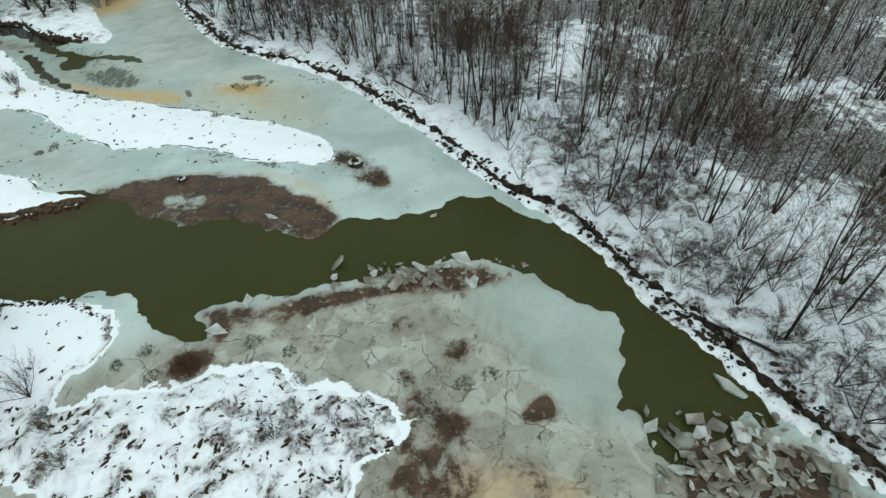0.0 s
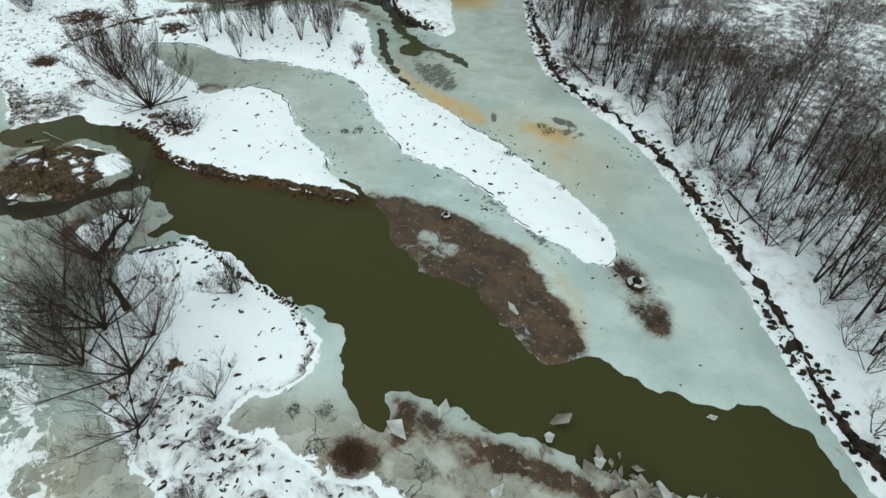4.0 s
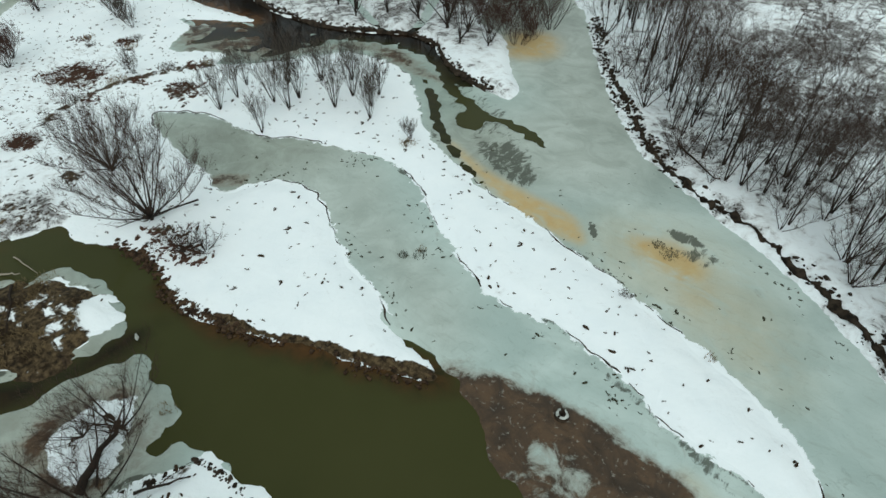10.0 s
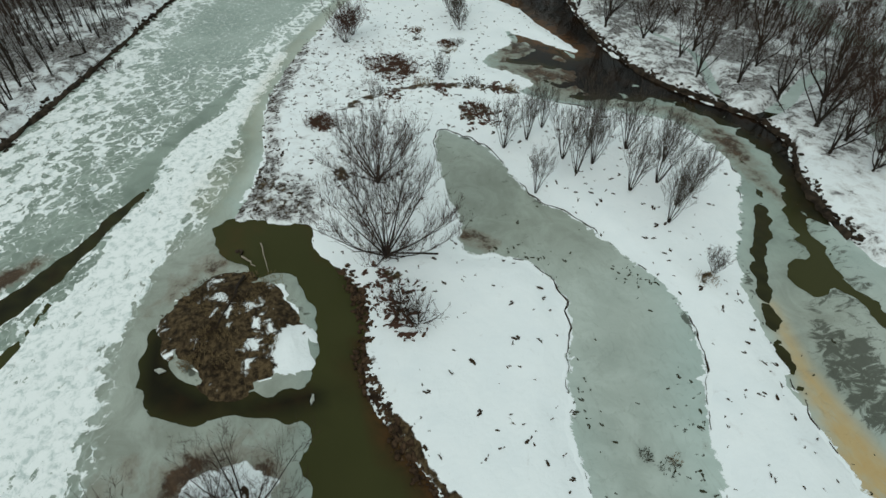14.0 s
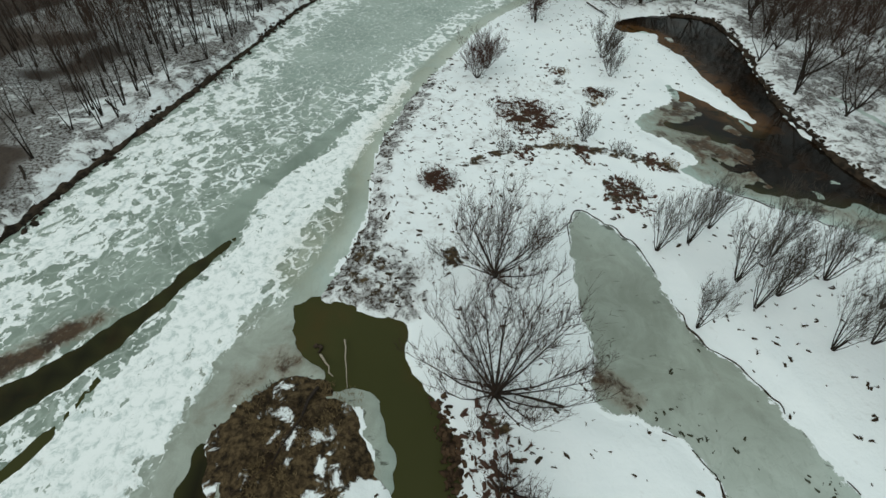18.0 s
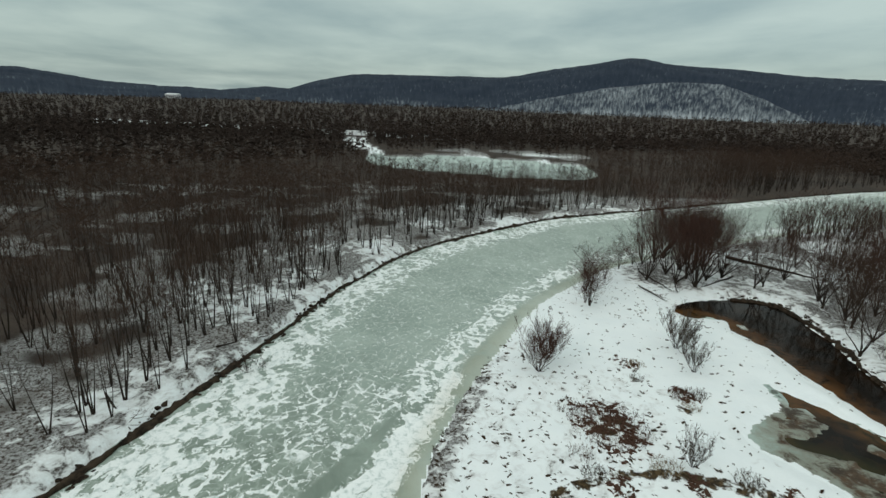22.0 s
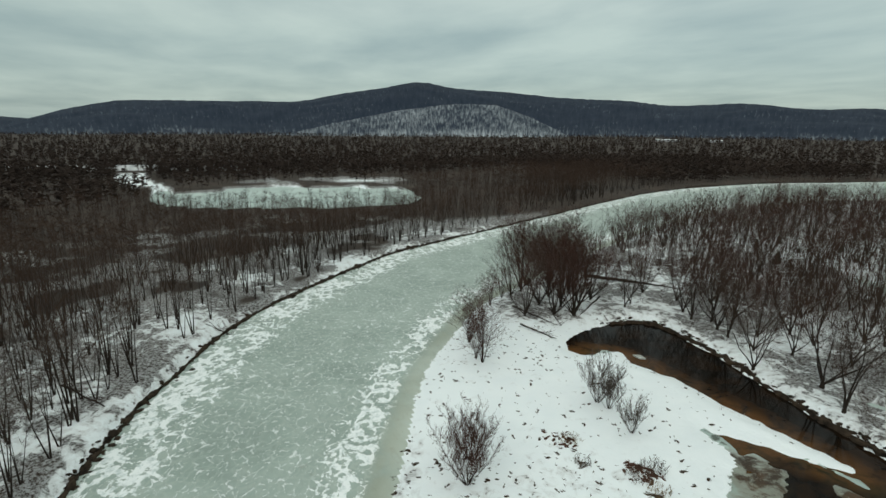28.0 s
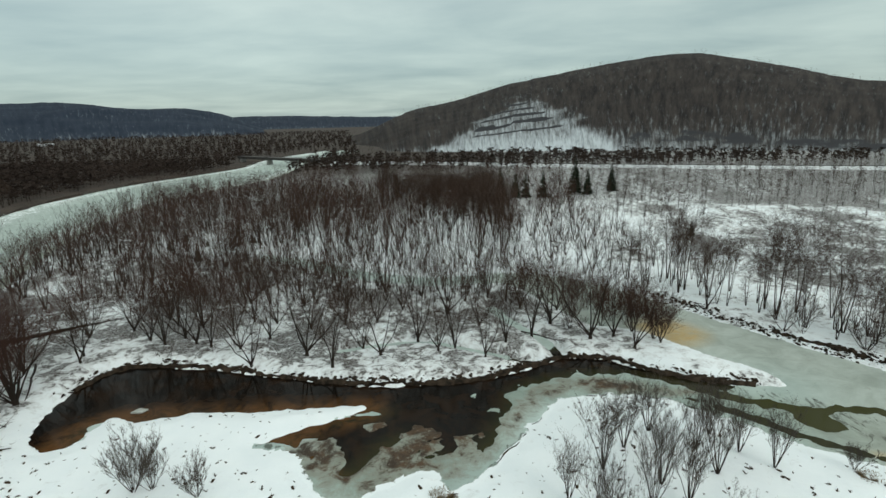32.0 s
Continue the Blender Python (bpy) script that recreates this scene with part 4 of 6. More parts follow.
def cut_bank(name, label, points, sign, lo, hi, wide, inland, rag, seed):
    """A ragged dark earth face along a shore line; sign 1 puts the land on the left of the line."""
    line = smooth_line(points, False, 6)
    gaps = np.concatenate([[0], np.cumsum(np.hypot(*np.diff(line, axis=0).T))])
    s = np.arange(lo, min(hi, gaps[-1] - 0.5), 0.22)
    x, y = np.interp(s, gaps, line[:, 0]), np.interp(s, gaps, line[:, 1])
    tx, ty = np.gradient(x), np.gradient(y)
    n = np.hypot(tx, ty)
    nx, ny = -ty / n * sign, tx / n * sign
    w = wide * np.clip(0.8 + 0.85 * (1 + rag) * value_noise(x, y, 1.7 - 0.7 * rag, seed, 3) + 0.35 * value_noise(x, y, 11, seed + 1, 2), 0.25 - 0.2 * rag, 1.7)
    shift = inland + 0.25 * (1 + rag) * value_noise(x, y, 5, seed + 2, 2)
    X, Y, Z = [], [], []
    for k, (off, up) in enumerate(((-0.75, -0.25), (-0.42, 0.22), (0.0, 0.44), (0.42, 0.40), (0.8, -0.25))):
        o = off * w + shift + (0.14 + 0.2 * rag) * value_noise(x, y, 0.9, seed + 3 + k, 2)
        px, py = x + nx * o, y + ny * o
        X.append(px), Y.append(py), Z.append(np.maximum(height_at(px, py), 0.0) + up * (1 - 0.35 * rag) + (0.07 + 0.32 * rag) * value_noise(px, py, 0.7, seed + 20, 2))
    ob = grid_mesh(name, np.array(X), np.array(Y), np.array(Z), np.ones((5, len(s)), bool), EARTH, {})
    return tagged(ob, label, "river bank", kind="structure")


cut_bank("bank_west", "low cut earth bank, nearly black, below the snowy woods", LEFT_BANK, -1, 150, 830, 0.60, 0.2, 0.35, 61)
cut_bank("bank_north", "dark undercut earth bank along the brown upper reach", UPPER[18:] + CREEK[:6], 1, 2, 200, 0.42, -0.1, 0.7, 71)
cut_bank("bank_east", "broken line of black earth clods and roots along the snowy bank", EAST_BANK, 1, 20, 205, 0.30, 1.0, 1.0, 81)


def shore_rim(name, label, field, level, where, wide, z, material):
    """A thin dark wet edge along a level line of a field over the grid."""
    A = field - level
    V, F = [], []
    ok = where[:-1, :-1] & (np.sign(A[:-1, :-1]) + np.sign(A[1:, :-1]) + np.sign(A[:-1, 1:]) + np.sign(A[1:, 1:]) != 0 * A[:-1, :-1] + 4)
    ok &= np.abs(np.sign(A[:-1, :-1]) + np.sign(A[1:, :-1]) + np.sign(A[:-1, 1:]) + np.sign(A[1:, 1:])) < 4
    for i, j in np.argwhere(ok):
        cut = []
        for (a, b), (c, d) in (((i, j), (i + 1, j)), ((i + 1, j), (i + 1, j + 1)), ((i + 1, j + 1), (i, j + 1)), ((i, j + 1), (i, j))):
            if (A[a, b] > 0) != (A[c, d] > 0):
                t = A[a, b] / (A[a, b] - A[c, d])
                cut.append((GX[a, b] + t * (GX[c, d] - GX[a, b]), GY[a, b] + t * (GY[c, d] - GY[a, b])))
        if len(cut) != 2:
            continue
        (x0, y0), (x1, y1) = cut
        l_ = math.hypot(x1 - x0, y1 - y0)
        if l_ < 0.05:
            continue
        nx, ny = -(y1 - y0) / l_, (x1 - x0) / l_
        ring = []
        for x, y in cut:
            r = wide * max(0.0, 0.12 + 1.4 * float(value_noise(np.array(x), np.array(y), 1.3, 93, 3)) + 1.1 * float(value_noise(np.array(x), np.array(y), 7.0, 94, 2)))
            ring += [(x - nx * r, y - ny * r, z - 0.06), (x, y, z + 0.05), (x + nx * r, y + ny * r, z - 0.06)]
        if abs(ring[2][0] - ring[0][0]) + abs(ring[2][1] - ring[0][1]) < 0.03:
            continue
        n = len(V)
        V += ring
        F += [(n, n + 1, n + 4), (n, n + 4, n + 3), (n + 1, n + 2, n + 5), (n + 1, n + 5, n + 4)]
    me = bpy.data.meshes.new(name)
    me.from_pydata(V, [], F)
    me.materials.append(material)
    return tagged(new(name, me), label, "shore", kind="structure")


def clod_shapes(seed):
    """A few lumps of earth, each a dented twenty-sided body."""
    g_ = (1 + 5 ** 0.5) / 2
    V = np.array([(-1, g_, 0), (1, g_, 0), (-1, -g_, 0), (1, -g_, 0), (0, -1, g_), (0, 1, g_), (0, -1, -g_), (0, 1, -g_), (g_, 0, -1), (g_, 0, 1), (-g_, 0, -1), (-g_, 0, 1)]) / 1.9
    F = np.array([(0, 11, 5), (0, 5, 1), (0, 1, 7), (0, 7, 10), (0, 10, 11), (1, 5, 9), (5, 11, 4), (11, 10, 2), (10, 7, 6), (7, 1, 8),
                  (3, 9, 4), (3, 4, 2), (3, 2, 6), (3, 6, 8), (3, 8, 9), (4, 9, 5), (2, 4, 11), (6, 2, 10), (8, 6, 7), (9, 8, 1)])
    r2 = np.random.RandomState(seed)
    return [(V * r2.uniform(0.45, 1.25, (12, 1)) * np.array((1.25, 0.8, 0.55)), F) for k in range(6)]


def clods_along(name, label, points, n, off_lo, off_hi, sizes, material, seed, sign=1, bunch=0.0):
    """Lumps strewn in bunches beside a shore line."""
    line = smooth_line(points, False, 6)
    gaps = np.concatenate([[0], np.cumsum(np.hypot(*np.diff(line, axis=0).T))])
    r2 = np.random.RandomState(seed)
    at = r2.uniform(0, gaps[-1], n)
    x, y = np.interp(at, gaps, line[:, 0]), np.interp(at, gaps, line[:, 1])
    x2, y2 = np.interp(at + 0.3, gaps, line[:, 0]), np.interp(at + 0.3, gaps, line[:, 1])
    l_ = np.hypot(x2 - x, y2 - y) + 1e-6
    o = sign * (off_lo + (off_hi - off_lo) * np.clip(r2.normal(0.5, 0.24, n), 0, 1) + 0.5 * value_noise(x, y, 4, seed + 2, 2))
    px_, py_ = x - (y2 - y) / l_ * o, y + (x2 - x) / l_ * o
    ok_ = value_noise(px_, py_, 2.6, seed, 3) + 0.5 * value_noise(px_, py_, 9, seed + 1, 1) > bunch + r2.uniform(-0.4, 0.4, n)
    px_, py_, n = px_[ok_], py_[ok_], int(ok_.sum())
    size = sizes[0] + (sizes[1] - sizes[0]) * r2.rand(n) ** 2
    ob = scatter_mesh(name, clod_shapes(seed), np.column_stack([px_, py_, np.maximum(height_at(px_, py_), -0.05) + 0.1 * size, r2.uniform(0, 6.28, n), size, r2.randint(0, 6, n)]), material)
    tagged(ob, label, "earth clods", kind="stuff")


rim_here = (river < 0.3) & (high < 0.3) & (GX > -92) & (GX < -10) & (GY > 27) & (GY < 75)
shore_rim("shore_rim", "thin dark wet edge between pond ice and island snow", wet, 0.12, rim_here & (open_water < -0.3), 0.13, 0.06, EARTH)
# ---- building helpers ----
def tri_mesh(name, V, F, material, smooth=False):
    me = bpy.data.meshes.new(name)
    V, F = np.asarray(V, np.float32), np.asarray(F, np.int32)
    me.vertices.add(len(V))
    me.vertices.foreach_set("co", V.ravel())
    me.loops.add(F.size)
    me.loops.foreach_set("vertex_index", F.ravel())
    me.polygons.add(len(F))
    me.polygons.foreach_set("loop_start", np.arange(0, F.size, 3, dtype=np.int32))
    if smooth:
        me.polygons.foreach_set("use_smooth", np.ones(len(F), bool))
    me.update(calc_edges=True)
    me.materials.append(material)
    return me


class Wood:
    """Collects tapered limbs as triangles."""

    def __init__(self):
        self.V, self.F, self.marks = [], [], []

    def limb(self, path, radii, sides=3):
        path = np.asarray(path, float)
        base = len(self.V)
        ahead = path[-1] - path[0]
        ahead /= np.linalg.norm(ahead) + 1e-9
        u = np.cross(ahead, (0.31, 0.87, 0.38))
        u /= np.linalg.norm(u) + 1e-9
        w = np.cross(ahead, u)
        n = len(path)
        tip = radii[-1] <= 0
        rings = n - 1 if tip else n
        for k in range(rings):
            for s in range(sides):
                a = 2 * math.pi * s / sides
                self.V.append(path[k] + radii[k] * (math.cos(a) * u + math.sin(a) * w))
        for k in range(rings - 1):
            for s in range(sides):
                p, q = base + k * sides + s, base + k * sides + (s + 1) % sides
                self.F += [(p, q, q + sides), (p, q + sides, p + sides)]
        if tip:
            self.V.append(path[-1])
            last = base + (rings - 1) * sides
            self.F += [(last + s, last + (s + 1) % sides, len(self.V) - 1) for s in range(sides)]

    def twig(self, start, end, r, rng):
        """One thin tapering twig."""
        way = end - start
        side = np.cross(way, (rng.uniform(-1, 1), rng.uniform(-1, 1), rng.uniform(-1, 1)))
        side *= r / (np.linalg.norm(side) + 1e-9)
        n = len(self.V)
        self.V += [start - side, start + side, end]
        self.F.append((n, n + 1, n + 2))

    def arrays(self):
        return np.array(self.V), np.array(self.F)


def grow(seed, height, stems, spread, boughs, twigs, thick, detail=1.0, low=0.3, twig_len=0.5, sag=0.0, wide=1.35, core=0.35, wobble=0.09, bole=0.0, rise=0.0):
    """A bare broadleaf tree: leaning stems, boughs, branches and twigs. Returns the wood of its trunk and of its crown."""
    rng = random.Random(seed)
    bold = 1.0 if detail >= 1 else 1.9
    trunk, crown = Wood(), Wood()
    turn = rng.uniform(0, 6.28)
    for s in range(stems):
        a = turn + 6.2832 * s / stems + rng.uniform(-0.5, 0.5)
        lean = radians(spread) * (rng.uniform(core, 1.15) if stems > 1 else rng.uniform(0.1, 0.6))
        L = height * rng.uniform(0.78, 1.05)
        steps = 5 if detail >= 1 else 3
        p = np.array([math.cos(a) * thick * 0.8, math.sin(a) * thick * 0.8, -0.15]) * (stems > 1)
        if bole:
            p = np.array([math.cos(a) * thick * 0.5, math.sin(a) * thick * 0.5, bole * rng.uniform(0.4, 1.0)])
        path, ways = [p.copy()], []
        for k in range(steps):
            lean_k = lean * (1.15 - 0.5 * k / steps) + rng.uniform(-wobble, wobble) + sag * k / steps
            a += rng.uniform(-2.8, 2.8) * wobble
            d = np.array([math.sin(lean_k) * math.cos(a), math.sin(lean_k) * math.sin(a), math.cos(lean_k)])
            ways.append(d)
            p = p + d * L / steps
            path.append(p.copy())
        r0 = thick * rng.uniform(0.75, 1.1)
        radii = [r0 * (1 - 0.9 * k / steps) ** 0.9 for k in range(steps)] + [0.0]
        radii[0] *= 1.3
        trunk.marks.append(("stem", len(trunk.V), len(trunk.F)))
        trunk.limb(path, radii, 5 if detail >= 1 else 3)
        for b in range(boughs):
            f = low + (0.98 - low) * ((b + rng.random()) / boughs)
            x = f * steps
            k = min(int(x), steps - 1)
            start = path[k] + (path[k + 1] - path[k]) * (x - k)
            ba = rng.uniform(0, 6.2832)
            out = np.array([math.cos(ba), math.sin(ba), rng.uniform(-0.1, 0.45) + rise])
            way = ways[k] * 0.6 + out * rng.uniform(0.5, 1.0) * wide
            way /= np.linalg.norm(way)
            bl = L * rng.uniform(0.28, 0.48) * (1.2 - 0.65 * f)
            mid = start + way * bl * 0.5
            end = mid + (way + np.array([rng.uniform(-0.3, 0.3), rng.uniform(-0.3, 0.3), rng.uniform(0.0, 0.5)])) * bl * 0.5
            br = max(r0 * 0.24 * (1.1 - f), 0.011)
            if detail >= 1:
                crown.limb([start, mid, end], [br, br * 0.6, 0.0], 3)
            else:
                crown.limb([start, end], [br, 0.0], 3)
            for t in range(twigs):
                g = rng.uniform(0.15, 1.0)
                q = start + (mid - start) * g * 2 if g < 0.5 else mid + (end - mid) * (g * 2 - 1)
                tw = way * 0.75 + np.array([rng.uniform(-1, 1), rng.uniform(-1, 1), rng.uniform(-0.3, 0.9) + rise]) * 0.75
                tw /= np.linalg.norm(tw)
                tl = bl * twig_len * rng.uniform(0.5, 1.3)
                tip = q + tw * tl
                crown.twig(q, tip, rng.uniform(0.010, 0.016) * bold, rng)
                for w_ in range(3 if detail >= 1 else 2):
                    h = q + (tip - q) * rng.uniform(0.2, 0.9)
                    sw = tw + np.array([rng.uniform(-1, 1), rng.uniform(-1, 1), rng.uniform(-0.4, 0.8) + 0.7 * rise]) * 0.9
                    crown.twig(h, h + sw / np.linalg.norm(sw) * tl * rng.uniform(0.35, 0.75), rng.uniform(0.0065, 0.011) * bold, rng)
    if bole:
        trunk.marks.append(("trunk", len(trunk.V), len(trunk.F)))
        trunk.limb([(0, 0, -0.2), (0, 0, bole * 0.5), (0, 0, bole * 1.1)], [thick * 2.6, thick * 2.1, thick * 1.2], 8)
    return trunk, crown


def part(name, mesh, parent, label=""):
    ob = new(name, mesh)
    ob.parent = parent
    if label:
        ob["label"] = label
    return ob


def plant(kind, label, category, meshes, bark_of, twig_of, group=""):
    """An Empty at the foot with each stem and the crown below it."""
    base = new(kind)
    base.empty_display_size = 0.3
    trunk, crown = meshes
    V, F = trunk.arrays()
    marks = trunk.marks if len(trunk.marks) > 1 else [("trunk", 0, 0)]
    for (piece_name, v0, f0), (_, v1, f1) in zip(marks, marks[1:] + [("", len(V), len(F))]):
        part(piece_name, tri_mesh(kind + "_" + piece_name, V[v0:v1], F[f0:f1] - v0, bark_of, True), base)
    part("crown", tri_mesh(kind + "_crown", *crown.arrays(), twig_of), base)
    return tagged(base, label, category, group)


def spot(x, y, turn, size, sink=0.0):
    return Matrix.Translation((x, y, float(height_at(x, y)) - sink)) @ Matrix.Rotation(turn, 4, "Z") @ Matrix.Scale(size, 4)


def scatter_mesh(name, variants, places, material):
    """Many small copies of a few shapes in one mesh. places: rows of x, y, z, turn, size, variant."""
    Vs, Fs, base = [], [], 0
    places = np.asarray(places, float)
    for k, (V, F) in enumerate(variants):
        rows = places[places[:, 5].astype(int) == k]
        if not len(rows):
            continue
        c, s = np.cos(rows[:, 3]), np.sin(rows[:, 3])
        x = (V[None, :, 0] * c[:, None] - V[None, :, 1] * s[:, None]) * rows[:, 4:5] + rows[:, 0:1]
        y = (V[None, :, 0] * s[:, None] + V[None, :, 1] * c[:, None]) * rows[:, 4:5] + rows[:, 1:2]
        z = V[None, :, 2] * rows[:, 4:5] + rows[:, 2:3]
        Vs.append(np.stack([x, y, z], -1).reshape(-1, 3))
        Fs.append((F[None] + (np.arange(len(rows)) * len(V))[:, None, None] + base).reshape(-1, 3))
        base += len(rows) * len(V)
    return new(name, tri_mesh(name, np.concatenate(Vs), np.concatenate(Fs), material))


def put_all(proto, rows, sizes, seed, sink=0.05):
    """Copies of the given prototypes at the rows x, y[, size]; the first copy of each is the prototype itself."""
    rng = random.Random(seed)
    used = set()
    for row in rows:
        x, y = row[0], row[1]
        k = rng.randrange(len(proto))
        size = (row[2] if len(row) > 2 else 1.0) * rng.uniform(*sizes)
        m = spot(x, y, rng.uniform(0, 6.28), size, sink)
        if k in used:
            copy_thing(proto[k], m)
        else:
            proto[k].matrix_basis = m
            used.add(k)
    for k, ob in enumerate(proto):
        if k not in used:
            for o in (*ob.children_recursive, ob):
                bpy.data.objects.remove(o)


# ---- lumps of earth and roots along the banks ----
clods_along("bank_clods", "black earth clods and roots on the snowy bank", EAST_BANK[:20], 2700, 0.1, 2.2, (0.07, 0.36), EARTH, 301, 1, 0.0)
clods_along("bank_clods", "dark earth clods along the cut bank", UPPER[18:] + CREEK[:6], 700, -0.3, 0.9, (0.12, 0.45), EARTH, 311, 1, -0.1)
clods_along("shore_clods", "brown earth clods and roots at the snow's edge above the green water", [(-70, 27.2), (-63.7, 28.0), (-59.5, 27.0), (-53, 28), (-46, 31), (-40, 33), (-37.2, 34.4)], 1100, -1.15, 0.25, (0.07, 0.32), MUD, 321, 1, -0.2)
clods_along("shore_clods", "dark clods and roots along the isle's edge", [(-47, 16), (-45.3, 20), (-43, 20.8), (-39.4, 21.1), (-36, 20.5), (-31, 21.3), (-27, 19.9), (-25.5, 18.5)], 260, -0.2, 0.5, (0.06, 0.24), EARTH, 331, -1, 0.0)
clods_along("bank_clods", "dark clods and snags along the cut bank below the woods", LEFT_BANK[3:16], 1500, -0.4, 1.2, (0.12, 0.5), EARTH, 341, -1, 0.0)

# ---- named shrubs and trees of the islands ----
def family(kind, label, category, group, n, bark_of, twig_of, **how):
    seed = how.pop("seed")
    return [plant(kind, label, category, grow(seed + k, **how), bark_of, twig_of, group) for k in range(n)]


WILLOWS = [(-83.4, 47.5), (-84.0, 50.6), (-86.0, 53.5), (-79.2, 52.8), (-76.2, 52.9), (-74.8, 47.5, 0.75), (-79.1, 60.8), (-72.0, 56.8), (-68.5, 59.9),
           (-72.4, 60.3), (-77.5, 55.5), (-82, 57.5), (-70, 62.8, 0.8), (-75.8, 63.5), (-66.5, 57.6, 0.8)]
put_all(family("willow_shrub", "leafless many-stemmed willow shrub rising from the snow of the island", "shrub", "willow shrubs on the island", 5, BARK, TWIG_GREY,
               seed=11, height=6.2, stems=10, spread=17, boughs=8, twigs=7, thick=0.042, low=0.3, rise=0.6, wide=0.85), WILLOWS, (0.85, 1.15), 3)
put_all(family("thin_shrub", "small pale leafless shrub standing in snow", "shrub", "pale shrubs in the snow", 3, BARK, TWIG_GREY,
               seed=31, height=3.6, stems=11, spread=30, boughs=8, twigs=9, thick=0.026, low=0.25, rise=0.6, wide=0.8),
        [(-59.6, 57.3, 0.75), (-101.5, 45.5), (-124.2, 54.6, 1.55), (-122.7, 54.9, 1.6), (-118.1, 54.0, 1.0), (-35.5, 19.2, 0.8), (-10, 10, 0.6), (-6, 11, 0.55), (-25.5, 10, 0.6),
         (-23, 7.6, 0.6)], (0.9, 1.1), 4)
put_all(family("red_shrub", "dense reddish-brown leafless shrub on the snowy island", "shrub", "reddish shrubs", 3, BARK, TWIG_RED,
               seed=41, height=4.8, stems=13, spread=34, boughs=9, twigs=11, thick=0.035, low=0.2, rise=0.5, wide=0.9), [(-117.6, 35.2, 1.15), (-120.8, 36.8, 0.9)], (0.95, 1.05), 5)
put_all(family("upright_tree", "slim upright reddish tree with a narrow crown by the ice", "tree", "upright trees at the ice edge", 3, BARK, TWIG_RED,
               seed=51, height=7.5, stems=6, spread=11, boughs=11, twigs=10, thick=0.055, low=0.12), [(-138.0, 47.3), (-139.2, 47.0, 0.8), (-144.5, 48.6, 1.05), (-145.8, 49.6), (-158.8, 62),
                                                                                            (-151, 54, 1.0), (-156.5, 58.5, 0.9)], (0.9, 1.1), 6)
# the two wide trees on the neck between channel and pond
put_all(family("spreading_tree", "wide leafless tree with low crooked limbs over the snow", "tree", "spreading trees on the neck", 2, BARK, TWIG,
               seed=61, height=6.4, stems=22, spread=58, boughs=9, twigs=9, thick=0.06, low=0.28, twig_len=0.6, core=0.05, bole=0.4, rise=0.55, wide=0.75), [(-69.4, 30.6, 1.3), (-80.4, 32.2, 1.15)], (0.98, 1.02), 7)
put_all(family("low_shrub", "low tangled leafless shrub over dead leaves", "shrub", "low shrubs", 2, BARK, TWIG, seed=71, height=2.4, stems=8, spread=45, boughs=6, twigs=7, thick=0.05, low=0.1),
        [(-63.2, 30.4, 1.35), (-61.6, 31.4, 0.9), (-118.0, 1.6)], (0.9, 1.1), 8)
# dark trees in the shallows of the near isle
put_all(family("leaning_tree", "dark leaning leafless tree over flooded ice", "tree", "leaning trees on the near isle", 4, BARK, TWIG,
               seed=81, height=7.6, stems=9, spread=50, boughs=10, twigs=8, thick=0.085, low=0.2, twig_len=0.7, bole=0.4, rise=0.45, wide=0.8),
        [(-40.4, 10.6, 1.05), (-34.8, 9.8), (-48.0, 14.3, 0.95), (-51.0, 18.2, 0.75), (-38.9, 8.0, 0.85), (-44.4, 11.0, 0.9), (-52.2, 16.2, 0.55), (-42.0, 7.0, 1.0), (-46.4, 9.4, 0.85), (-36.6, 12.6, 0.6), (-35.7, 18.8, 0.42), (-30.6, 8.0, 0.7), (-28.5, 12.4, 0.42)], (0.9, 1.1), 9)
# vase-shaped trees along the upper reach
VASE = [(-146.4, 78.7), (-133.2, 84.4), (-122.8, 78.2, 0.8), (-123.0, 86), (-116, 80.6), (-111.6, 77, 0.9), (-105.8, 80.4), (-101.2, 86.7), (-95.7, 83.7), (-91.6, 79.6, 0.7),
        (-84.9, 97.7, 1.1), (-84.4, 87.3), (-78.8, 97.5), (-76.3, 85.2, 1.05), (-72.8, 86), (-71.1, 81.8, 1.2), (-54.5, 96.7), (-145.9, 89.9), (-114.2, 98.6), (-146.6, 68.2), (-136, 86.6),
        (-148, 65.5), (-146.5, 68.4), (-147.5, 80.9), (-150, 72), (-153, 66), (-152, 76), (-156, 70), (-158, 80, 0.75), (-130.5, 83.2, 0.8), (-140, 92), (-128, 93), (-108, 92), (-97, 95), (-90, 103),
        (-109, 84.5), (-118, 90), (-98, 81.5), (-88.5, 84), (-81, 91), (-92, 90), (-104.5, 97), (-113, 91.5, 1.1), (-126, 82.5), (-138, 84.5), (-122, 100), (-64, 97), (-67, 83.5, 0.8), (-102, 104), (-118, 108), (-132, 102), (-146, 100), (-162, 88, 0.7), (-165, 76), (-159, 64, 0.9), (-163, 70)]
rng = np.random.RandomState(31)
grove = []
for x, y in np.column_stack([rng.uniform(-205, -140, 700), rng.uniform(58, 150, 700)]):
    if pick(wet, x, y) < -2.5 and x + 0.55 * y < -102 and all((x - p) ** 2 + (y - q) ** 2 > 22 for p, q, *_ in grove + VASE):
        grove.append((float(x), float(y), 0.75))
grove = grove[:8]
